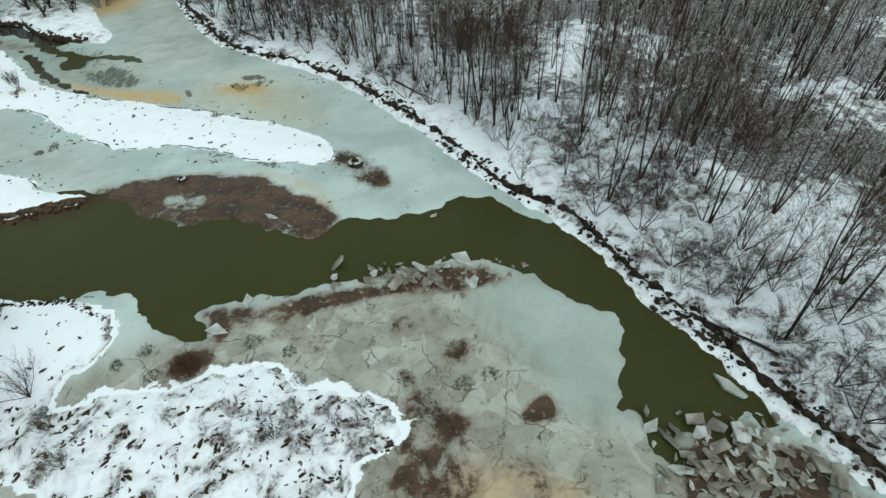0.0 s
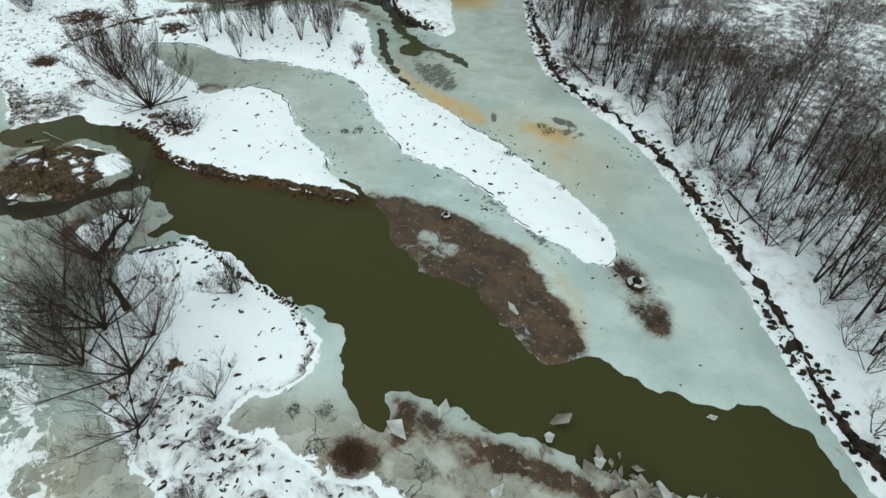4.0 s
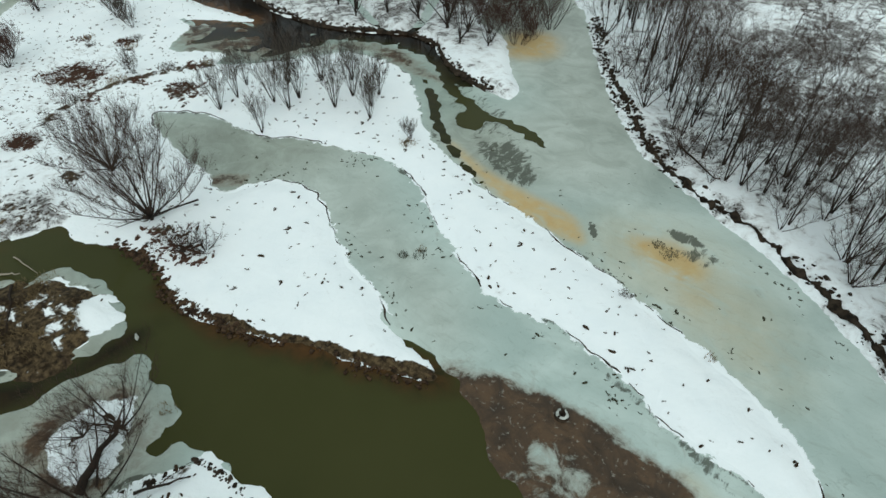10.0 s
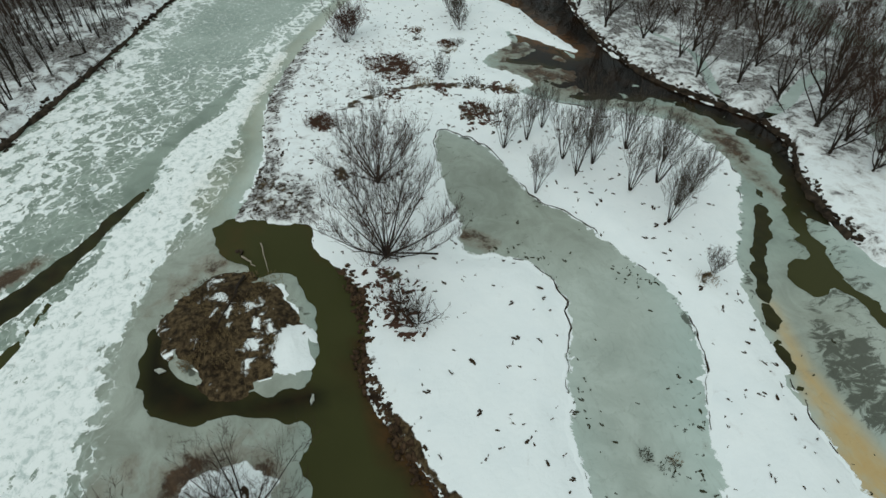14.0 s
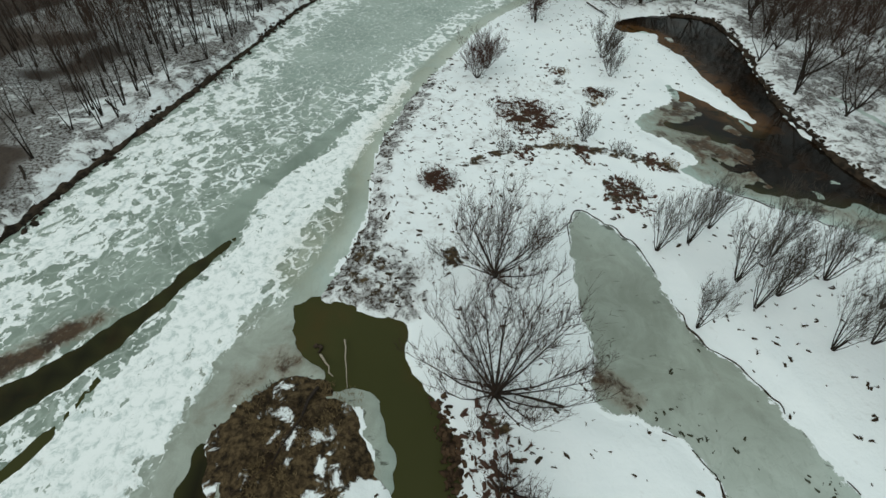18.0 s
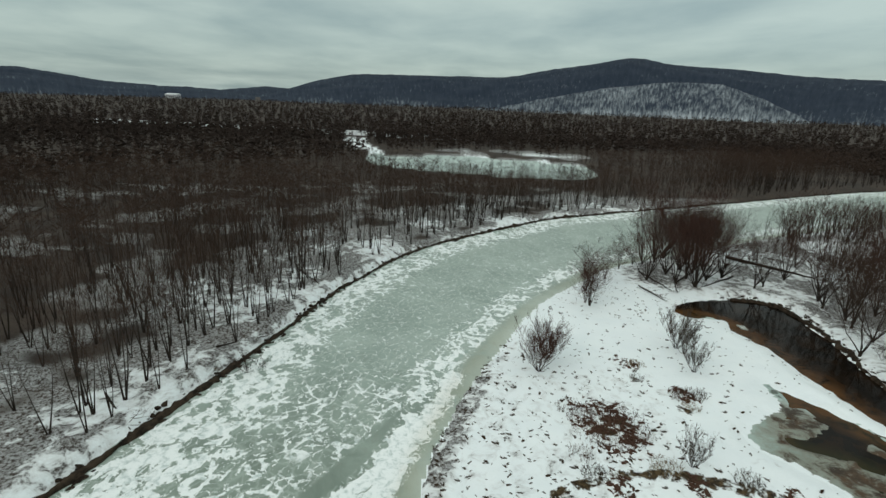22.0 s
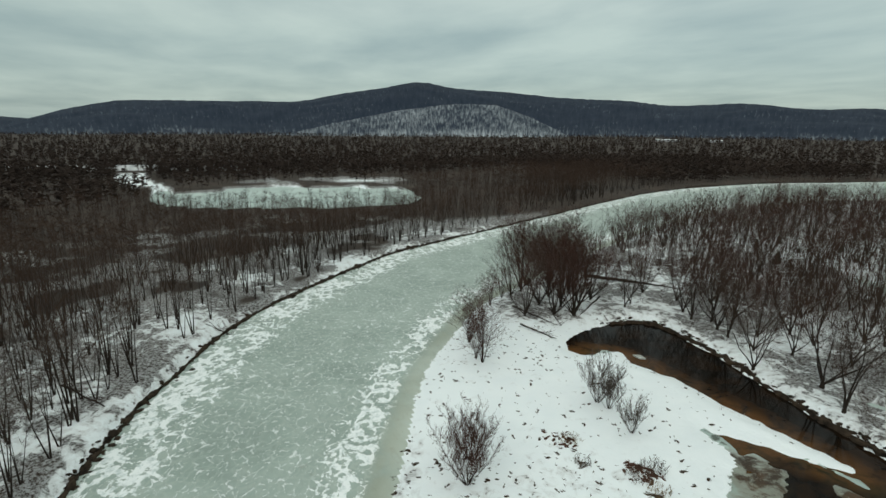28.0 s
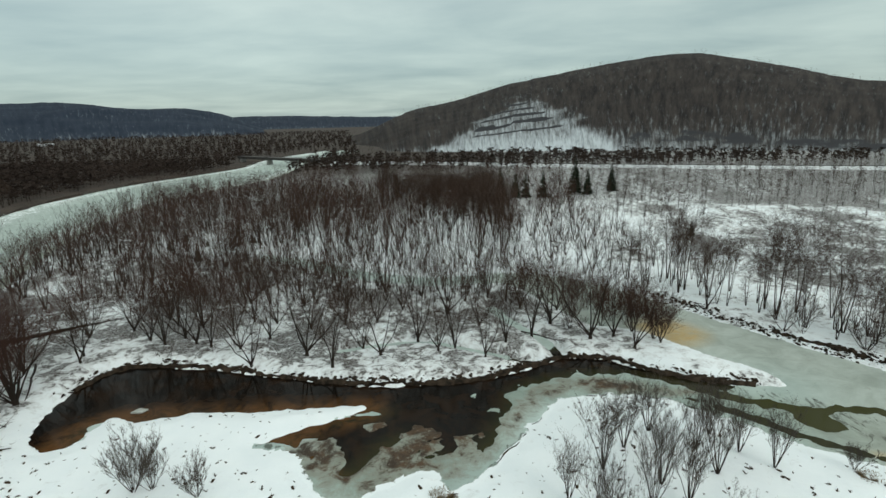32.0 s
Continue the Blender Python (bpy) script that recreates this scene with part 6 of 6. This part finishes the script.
keep = (blend(openness) < 0.5) | (rng.rand(2200) < 0.12)
rows = np.column_stack([blend(X), blend(Y), blend(Z) - 0.5, rng.uniform(0, 6.28, 2200), rng.uniform(0.6, 0.95, 2200), rng.randint(0, 8, 2200)])[keep]
slim = [(V * np.array((0.8, 0.8, 1.0)), F) for V, F in light_all]
tagged(scatter_mesh("hill_woods", slim, rows, TWIG_GREY), "leafless woods on the near hill", "woods", kind="stuff")

# ---- ice plates, driftwood and other single things ----
def plate_mesh(name, seed, size, thick, material):
    """An irregular broken ice plate with chamfered rim."""
    r2 = random.Random(seed)
    n = r2.randint(4, 5)
    bm = bmesh.new()
    low_ring, mid_ring, top_ring = [], [], []
    for k in range(n):
        a = 6.2832 * (k + r2.uniform(-0.3, 0.3)) / n
        r = size * r2.uniform(0.55, 1.25)
        x, y = math.cos(a) * r, math.sin(a) * r * (0.45 + 0.4 * ((seed * 7) % 5) / 4)
        low_ring.append(bm.verts.new((x * 0.94, y * 0.94, 0)))
        mid_ring.append(bm.verts.new((x, y, thick * 0.7)))
        top_ring.append(bm.verts.new((x * 0.93, y * 0.93, thick + r2.uniform(-0.01, 0.01))))
    for k in range(n):
        j = (k + 1) % n
        bm.faces.new((low_ring[k], low_ring[j], mid_ring[j], mid_ring[k]))
        bm.faces.new((mid_ring[k], mid_ring[j], top_ring[j], top_ring[k]))
    bm.faces.new(top_ring)
    bm.faces.new(low_ring[::-1])
    me = bpy.data.meshes.new(name)
    bm.to_mesh(me)
    bm.free()
    me.materials.append(material)
    return me


plates = [plate_mesh("plate", 600 + k, 0.5, 0.10, WHITE_ICE if k < 4 else SLAB) for k in range(9)]
rng = random.Random(21)


def floe(x, y, size, k, label):
    ob = new("ice_floe", plates[k])
    ob.matrix_world = Matrix.Translation((x, y, -0.05)) @ Matrix.Rotation(rng.uniform(0, 6.28), 4, "Z") @ Matrix.Scale(size, 4)
    tagged(ob, label, "ice floe", "ice floes")


for x, y, s in ((1.8, 26.9, 2.6), (-0.4, 26.4, 1.2), (3.6, 26.6, 1.0), (-15.8, 21.6, 1.9), (-17.3, 18.7, 2.0), (-9.8, 19.4, 1.3), (20.4, 15.2, 2.6), (-131.9, 68.2, 2.2), (6.0, 35.2, 0.9),
                (-17.0, 32.2, 1.6), (-1.2, 32.6, 1.0), (-57.6, 22.6, 0.9), (-63.2, 12.4, 1.1)):
    floe(x, y, s, rng.randrange(4), "pale broken ice floe at the edge of the green water")
for k in range(90):
    t = rng.random()
    x = -17 + 24 * t + rng.uniform(-1.2, 1.2)
    y = 20.0 + 6.2 * min(1, t * 1.35) + rng.uniform(-2.4, 0.9)
    floe(x, y, rng.uniform(0.25, 0.95), rng.randrange(2, 9), "small broken ice plate in the slush along the channel")


def heap(name, label, n, cx, cy, rx, ry, seed):
    """A pile of tilted ice slabs, each a part."""
    r2 = random.Random(seed)
    base = new(name)
    base.location = (cx, cy, 0)
    for k in range(n):
        x, y = max(-1, min(1, r2.gauss(0, 0.5))) * rx, max(-1, min(1, r2.gauss(0, 0.5))) * ry
        ob = new("slab", plates[4 + r2.randrange(5)] if r2.random() < 0.8 else plates[r2.randrange(4)])
        ob.parent = base
        ob.matrix_basis = Matrix.Translation((x, y, r2.uniform(-0.02, 0.22))) @ Euler((r2.uniform(-0.7, 0.7), r2.uniform(-0.7, 0.7), r2.uniform(0, 6.28))).to_matrix().to_4x4() @ Matrix.Scale(0.5 + 1.5 * r2.random() ** 1.6, 4)
    tagged(base, label, "ice pile")


heap("ice_jam", "jumbled pile of tilted grey-brown ice slabs on the ice edge", 210, 19.6, 9.2, 5.2, 3.8, 31)
heap("ice_rubble", "broken brownish ice slabs heaped along the ice shelf", 60, -2.5, 24.6, 6.5, 1.6, 32)


def log(x0, y0, z0, x1, y1, z1, r, material, name, label, branches=0, seed=0):
    """A fallen stem with stubs and, where it has them, bare branches."""
    r2 = random.Random(seed)
    w = Wood()
    a, b = np.array((x0, y0, z0), float), np.array((x1, y1, z1), float)
    pts = [a + (b - a) * k / 5 + np.array((r2.uniform(-1, 1), r2.uniform(-1, 1), r2.uniform(-0.3, 0.3))) * r * (0 < k < 5) for k in range(6)]
    w.limb(pts, [r * (1 - 0.13 * k) for k in range(6)], 7)
    base = new(name)
    part("stem", tri_mesh(name + "_stem", *w.arrays(), material, True), base)
    if branches:
        for k in range(branches):
            c = Wood()
            f_ = r2.uniform(0.3, 1)
            p = a + (b - a) * f_
            d = (b - a) / np.linalg.norm(b - a) * 0.7 + np.array((r2.uniform(-1, 1), r2.uniform(-1, 1), r2.uniform(-0.1, 0.9)))
            q = p + d * r2.uniform(0.8, 2.2)
            c.limb([p, q], [r * 0.3, 0.0], 3)
            for j in range(6):
                h = p + (q - p) * r2.uniform(0.3, 1)
                c.twig(h, h + np.array((r2.uniform(-1, 1), r2.uniform(-1, 1), r2.uniform(-0.3, 0.8))) * 0.8, 0.02, r2)
            part("branch", tri_mesh(name + "_branch", *c.arrays(), TWIG), base)
    tagged(base, label, "log", "fallen wood")


log(-73.8, 18.4, -0.1, -71.4, 19.6, 0.7, 0.10, DRIFTWOOD, "driftwood", "bleached driftwood stem leaning out of the green water", 0, 1)
log(-74.9, 20.1, 0.1, -70.6, 20.6, 0.45, 0.07, DRIFTWOOD, "driftwood", "bleached thin driftwood stem across the channel edge", 0, 2)
log(-74.6, 18.0, -0.1, -73.9, 18.4, 0.1, 0.22, EARTH, "driftwood", "dark sunken stump in the green water", 0, 3)
log(-70.8, 18.6, 0.4, -65.5, 16.4, 0.5, 0.13, BARK, "driftwood", "dark weathered stem on the brushy isle", 4, 4)
for k, (x0, y0, x1, y1, r) in enumerate(((-149, -0.6, -142.4, 4.6, 0.14), (-110, -10, -105.5, -5.2, 0.13), (-96, -12.5, -90.5, -9, 0.14), (-160, 19, -164, 14, 0.13), (-176, 30, -181, 24, 0.15),
                                         (-120, -3, -125.5, 1.4, 0.12), (-147, 58.6, -140.8, 60.9, 0.13), (-153.5, 61, -145, 63.5, 0.14), (-150, 66, -144.2, 64.2, 0.12), (-152, 78, -146, 69, 0.16),
                                         (-8, 57, -2, 52, 0.12), (-34, 74, -29, 70.5, 0.14), (24, 17, 19.5, 21, 0.13), (-86, 87, -80, 84, 0.12), (-68.2, 35, -71, 27.8, 0.10))):
    log(x0, y0, float(height_at(x0, y0)) + 0.35, x1, y1, float(height_at(x1, y1)) + 0.18, r, BARK, "fallen_tree", "dark fallen tree lying over the snowy bank", 9, 40 + k)


log(-48.9, 14.3, 0.1, -50.6, 18.4, 1.5, 0.32, BARK, "fallen_tree", "thick dark trunk leaning over the flooded ice", 6, 61)
log(-46.0, 16.5, 0.5, -44.3, 19.2, 0.45, 0.12, BARK, "fallen_tree", "thin dark log lying in the isle's snow", 3, 62)


def snag(x, y, tall):
    """A dead broken trunk with a splintered head and two arm stubs."""
    base = new("snag")
    w = Wood()
    w.limb([(0, 0, -0.2), (0.10, 0.05, tall * 0.35), (-0.05, 0.12, tall * 0.7), (0.05, 0.0, tall)], [0.34, 0.22, 0.19, 0.12], 8)
    part("trunk", tri_mesh("snag_trunk", *w.arrays(), BARK, True), base)
    for ax, ay, z, l_ in ((-1, 0.2, 0.62, 0.8), (0.9, -0.3, 0.68, 0.6)):
        a = Wood()
        a.limb([(0, 0.08, tall * z), (ax * l_ * 0.6, ay * l_, tall * z + 0.1), (ax * l_, ay * l_, tall * z - 0.15)], [0.12, 0.09, 0.03], 6)
        part("limb", tri_mesh("snag_limb", *a.arrays(), BARK, True), base)
    head = Wood()
    for k in range(7):
        b_ = 6.28 * k / 7
        head.limb([(0.05 * math.cos(b_), 0.05 * math.sin(b_), tall * 0.9), (0.30 * math.cos(b_), 0.24 * math.sin(b_), tall * (1.0 + 0.05 * (k % 3)))], [0.13, 0.03], 5)
    part("head", tri_mesh("snag_head", *head.arrays(), BARK, True), base)
    base.location = (x, y, float(height_at(x, y)))
    tagged(base, "dark dead snag with a splintered head in snow", "snag")


snag(-40.8, 12.6, 3.3)


log(-163.3, 83.2, 1.6, -150.9, 95.9, 0.7, 0.36, BARK, "fallen_tree", "thick dark fallen trunk lying among the trees", 14, 64)


def capped_stump(x, y, r, label):
    """A ragged dark stump with a ring of snow and a hollow middle."""
    r2 = random.Random(int(x * 10))
    base = new("snowy_stump")
    bm = bmesh.new()
    rings = []
    for rad, z in ((1.15, -0.05), (1.0, 0.3), (0.7, 0.42), (0.42, 0.3), (0.2, 0.15)):
        rings.append([bm.verts.new((math.cos(6.2832 * k / 12) * r * rad * r2.uniform(0.88, 1.12), math.sin(6.2832 * k / 12) * r * rad * r2.uniform(0.8, 1.1), z + r2.uniform(-0.04, 0.04))) for k in range(12)])
    for a, b in zip(rings, rings[1:]):
        for k in range(12):
            bm.faces.new((a[k], a[(k + 1) % 12], b[(k + 1) % 12], b[k]))
    bm.faces.new(rings[-1])
    me = bpy.data.meshes.new("stump")
    bm.to_mesh(me)
    bm.free()
    me.materials.append(EARTH)
    part("stump", me, base)
    cap = bmesh.new()
    inner = [cap.verts.new((math.cos(6.2832 * k / 16) * r * r2.uniform(0.50, 0.62), math.sin(6.2832 * k / 16) * r * r2.uniform(0.5, 0.6), 0.46)) for k in range(16)]
    outer = [cap.verts.new((math.cos(6.2832 * k / 16) * r * r2.uniform(0.88, 1.1), math.sin(6.2832 * k / 16) * r * r2.uniform(0.84, 1.05), 0.38)) for k in range(16)]
    for k in range(16):
        if k not in (4, 5, 11):
            cap.faces.new((outer[k], outer[(k + 1) % 16], inner[(k + 1) % 16], inner[k]))
    me = bpy.data.meshes.new("snow_ring")
    cap.to_mesh(me)
    cap.free()
    me.materials.append(WHITE_ICE)
    part("snow_ring", me, base)
    base.location = (x, y, float(max(height_at(x, y), 0.0)))
    tagged(base, label, "stump")


capped_stump(-10.2, 40.9, 0.75, "rotten stump ringed with snow on the muddy spit")
capped_stump(-28.2, 37.7, 0.45, "small snow-ringed stump at the edge of the mud")


def clump(x, y, radius, tall, n, material, label, name="brush_clump", seed=0, category="brush"):
    """A patch of upright stems."""
    r2 = random.Random(seed)
    w = Wood()
    z0 = max(float(height_at(x, y)), 0.03)
    for k in range(n):
        a, d = r2.uniform(0, 6.28), radius * math.sqrt(r2.random())
        px, py = math.cos(a) * d, math.sin(a) * d
        pz = max(float(height_at(x + px, y + py)), 0.03) - z0 - 0.05
        q = np.array((px + r2.uniform(-0.4, 0.4) * tall, py + r2.uniform(-0.4, 0.4) * tall, pz + tall * r2.uniform(0.4, 1.1)))
        p = np.array((px, py, pz))
        w.limb([p, q], [r2.uniform(0.014, 0.03), 0.0], 3)
        for j in range(3):
            h = p + (q - p) * r2.uniform(0.3, 0.9)
            w.twig(h, h + np.array((r2.uniform(-1, 1), r2.uniform(-1, 1), r2.uniform(0, 1))) * tall * 0.35, 0.02, r2)
    ob = new(name, tri_mesh(name, *w.arrays(), material))
    ob.location = (x, y, z0)
    tagged(ob, label, category, kind="stuff")


for k, (x, y, r, h, n) in enumerate(((-107, 40, 4.0, 0.8, 420), (-94.4, 28.3, 2.0, 1.1, 200), (-110, 37, 1.6, 0.7, 80), (-112.5, 49.5, 1.2, 0.8, 80), (-103, 36, 1.2, 0.6, 60))):
    clump(x, y, r, h, n, RED_BRUSH, "low reddish-brown brush patch over snow", seed=60 + k)
for k, (x, y, r, h, n) in enumerate(((-100.4, 36.5, 1.2, 0.7, 90), (-101.2, 43, 1.4, 0.7, 110), (-99.6, 49.5, 1.2, 0.7, 90), (-96.8, 54.2, 1.0, 0.7, 80), (-113, 51.5, 1.3, 0.7, 90), (-110.6, 50, 1.0, 0.6, 60),
                                     (-116.2, 46.3, 1.0, 0.5, 50), (-119.5, 47.4, 1.1, 0.5, 60), (-92.5, 48, 2.4, 0.5, 160), (-59.0, 56.3, 1.0, 0.5, 60), (-66, 30, 1.8, 0.4, 90), (-46.6, 44.2, 0.5, 0.4, 30),
                                     (-29.5, 50.8, 0.6, 0.5, 40), (-21.8, 49.0, 0.5, 0.4, 30), (-82, 27, 1.8, 0.5, 110), (-50, 21, 0.8, 0.4, 30), (-38, 18.4, 1.0, 0.4, 60), (-42, 15, 1.2, 0.4, 60))):
    clump(x, y, r, h, n, STRAW if k % 2 else DEAD, "dry straw-brown grass clump in snow", seed=80 + k, category="grass")
for k in range(26):
    r2 = random.Random(700 + k)
    clump(-66 + r2.uniform(-5, 5.2), 17.6 + r2.uniform(-3.6, 4.4), r2.uniform(0.4, 1.2), 0.5, 45, STRAW if k % 3 else DEAD, "matted dead brush on the muddy isle", seed=710 + k)
clump(-18.2, 15.2, 1.1, 1.0, 220, RED_BRUSH, "dense rusty-brown brush clump at the island's tip", seed=99)
for k, (x, y, r) in enumerate(((-9.9, 40.6, 1.3), (-8, 38.4, 1.5), (-11.5, 42.4, 1.0))):
    clump(x, y, r, 0.35, 70, DEAD, "dead brush on the muddy end of the spit", seed=120 + k)


for k, (x, y, r) in enumerate(((1.6, 17.5, 0.8), (-1.9, 14.9, 0.7), (2.3, 14.7, 0.7), (-0.4, 13.3, 0.9), (4.1, 15.4, 0.7), (1.0, 11.9, 1.0), (-14, 17.6, 0.7), (-11, 16.8, 0.6), (-22, 16.6, 0.6), (-23.6, 15.2, 0.5),
                               (-28.6, 57.8, 0.9), (-29.8, 58.4, 0.6), (-46.2, 43.6, 0.7), (-47.4, 42.6, 0.5), (-4.6, 13.0, 0.6), (-9.6, 14.6, 0.6), (-20.4, 14.4, 0.6), (-7, 37.6, 1.0), (-9, 38.6, 1.0))):
    clump(x, y, r, 0.35, 60, SEDGE, "dark frozen sedge clump standing in the ice", "sedge_clump", 140 + k, "sedge")

# ---- conifers beyond the island ----
def conifer(seed, tall):
    r2 = random.Random(seed)
    t_, c_ = Wood(), Wood()
    t_.limb([(0, 0, -0.2), (0, 0, tall)], [tall * 0.022, 0.0], 5)
    for k in range(26):
        f_ = 0.08 + 0.9 * k / 26
        for j in range(9):
            a = r2.uniform(0, 6.28)
            l_ = tall * 0.30 * (1 - f_) * r2.uniform(0.7, 1.1) + 0.15
            p = np.array((0, 0, f_ * tall))
            q = p + np.array((math.cos(a) * l_, math.sin(a) * l_, -0.18 * l_))
            for s in range(2):
                c_.twig(p + (q - p) * 0.3 * s, q + np.array((r2.uniform(-.3, .3), r2.uniform(-.3, .3), r2.uniform(-.3, .2))), 0.42 * (1.2 - f_), r2)
    return t_, c_


firs = [plant("conifer", "dark green conifer among bare trees", "tree", conifer(800 + k, 13.0), BARK, NEEDLES, "conifers") for k in range(3)]
put_all(firs, [(-77.6, 226), (-72, 222, 0.9), (-67.7, 224), (-61, 222.5, 1.1), (-46.5, 231, 1.15), (-42, 228, 0.8), (-30, 236), (-35.5, 146.5, 0.35), (-70, 230, 0.8), (-120, 230, 0.7)], (0.9, 1.1), 44)
junipers = [plant("juniper", "low dark evergreen bush in the snow", "shrub", conifer(820 + k, 3.0), BARK, NEEDLES, "junipers") for k in range(2)]
put_all(junipers, [(-171, 154), (-169, 142), (-159, 160), (-156, 131), (-162, 148), (-150, 150)], (0.7, 1.2), 45)


# ---- road, embankment, bridge and far buildings ----
def box(bm, x0, y0, z0, x1, y1, z1):
    vs = [bm.verts.new(p) for p in ((x0, y0, z0), (x1, y0, z0), (x1, y1, z0), (x0, y1, z0), (x0, y0, z1), (x1, y0, z1), (x1, y1, z1), (x0, y1, z1))]
    for f_ in ((3, 2, 1, 0), (4, 5, 6, 7), (0, 1, 5, 4), (1, 2, 6, 5), (2, 3, 7, 6), (3, 0, 4, 7)):
        bm.faces.new([vs[i_] for i_ in f_])


def piece(name, parent, boxes, material, bevel=0.0, label=""):
    bm = bmesh.new()
    for b_ in boxes:
        box(bm, *b_)
    if bevel:
        bmesh.ops.bevel(bm, geom=bm.edges[:], offset=bevel, segments=1, affect="EDGES")
    me = bpy.data.meshes.new(name)
    bm.to_mesh(me)
    bm.free()
    me.materials.append(material)
    return part(name, me, parent, label)


def between(ob, x0, y0, x1, y1, z):
    """Lays a thing that is built along +x from its origin from one point to another; returns the length."""
    ob.matrix_basis = Matrix.Translation((x0, y0, z)) @ Matrix.Rotation(math.atan2(y1 - y0, x1 - x0), 4, "Z")
    return math.hypot(x1 - x0, y1 - y0)


bridge = new("bridge")
L = between(bridge, -275, 452, -196, 396, 0)
piece("deck", bridge, [(-6, -3, 5.2, L + 6, 3, 5.9)], STEEL, 0.05)
piece("girder", bridge, [(-6, -2.6, 3.9, L + 6, -2.2, 5.2)], STEEL)
piece("girder", bridge, [(-6, 2.2, 3.9, L + 6, 2.6, 5.2)], STEEL)
for x in (-2, L * 0.36, L * 0.68, L + 2):
    piece("pier", bridge, [(x - 0.8, -2.4, -2, x + 0.8, 2.4, 3.9)], CONCRETE, 0.1)
for y in (-2.9, 2.9):
    piece("railing", bridge, [(-6, y - 0.05, 6.7, L + 6, y + 0.05, 6.8)] + [(x, y - 0.05, 5.9, x + 0.1, y + 0.05, 6.7) for x in np.arange(-6, L + 6, 3)], STEEL)
tagged(bridge, "low girder bridge on concrete piers over the frozen river", "bridge")

SNOW_PLAIN = plain("packed_snow", (0.55, 0.58, 0.60), (0.74, 0.77, 0.78), 0.3, 0.8)
for nm, pts, lab, top in (("embankment_road", ((-190, 412), (-142, 405), (-99, 384), (-28, 350), (61, 318), (130, 296), (300, 262)), "snow-edged road along the foot of the hill", 2.6),
                          ("embankment", ((-520, -260), (-505, -160), (-490, -80), (-472, -10), (-455, 40)), "long low embankment across the snowy flats", 4.0)):
    emb = new(nm)
    tagged(emb, lab, "road")
    for (x0, y0), (x1, y1) in zip(pts, pts[1:]):
        seg = new("section")
        seg.parent = emb
        l_ = between(seg, x0, y0, x1, y1, 0)
        bm = bmesh.new()
        vs = [[bm.verts.new((x, y, z)) for y, z in ((-8, -1.5), (-3.5, top), (3.5, top), (8, -1.5))] for x in (-0.4, l_ + 0.4)]
        for k in range(3):
            bm.faces.new((vs[0][k], vs[1][k], vs[1][k + 1], vs[0][k + 1]))
        bm.faces.new(vs[0][::-1])
        bm.faces.new(vs[1])
        me = bpy.data.meshes.new("section")
        bm.to_mesh(me)
        bm.free()
        me.materials.append(SNOW_PLAIN)
        part("roadbed", me, seg)
        piece("guard_rail", seg, [(0, -3.45, top + 0.45, l_, -3.35, top + 0.8)] + [(x, -3.4, top, x + 0.15, -3.3, top + 0.5) for x in np.arange(0, l_, 4)], STEEL)


def shed(x, y, turn, long_, wide_, tall_, label):
    b_ = new("far_building")
    piece("wall", b_, [(0, 0, -1, long_, wide_, tall_)], PAINT, 0.05)
    bm = bmesh.new()
    e = 0.6
    vs = [[bm.verts.new(p) for p in ((xx, -e, tall_), (xx, wide_ / 2, tall_ + wide_ * 0.18), (xx, wide_ + e, tall_))] for xx in (-e, long_ + e)]
    for k in range(2):
        bm.faces.new((vs[0][k], vs[1][k], vs[1][k + 1], vs[0][k + 1]))
    bm.faces.new(vs[0])
    bm.faces.new(vs[1][::-1])
    bm.faces.new((vs[0][0], vs[0][2], vs[1][2], vs[1][0]))
    me = bpy.data.meshes.new("roof")
    bm.to_mesh(me)
    bm.free()
    me.materials.append(SNOW_PLAIN)
    part("roof", me, b_)
    for k in range(5):
        piece("window", b_, [(long_ * (0.1 + 0.18 * k), -0.08, tall_ * 0.35, long_ * (0.1 + 0.18 * k) + long_ * 0.08, -0.004, tall_ * 0.7)], STEEL)
    b_.matrix_basis = Matrix.Translation((x, y, float(height_at(x, y)))) @ Matrix.Rotation(radians(turn), 4, "Z")
    tagged(b_, label, "building")


shed(-960, 905, 42, 50, 9, 3.5, "long pale building with a snowy roof far across the valley")
shed(-880, 975, 42, 26, 8, 3.2, "pale low building with a snowy roof far across the valley")
shed(-1750, -800, 80, 40, 20, 12, "pale building below the far ridge")
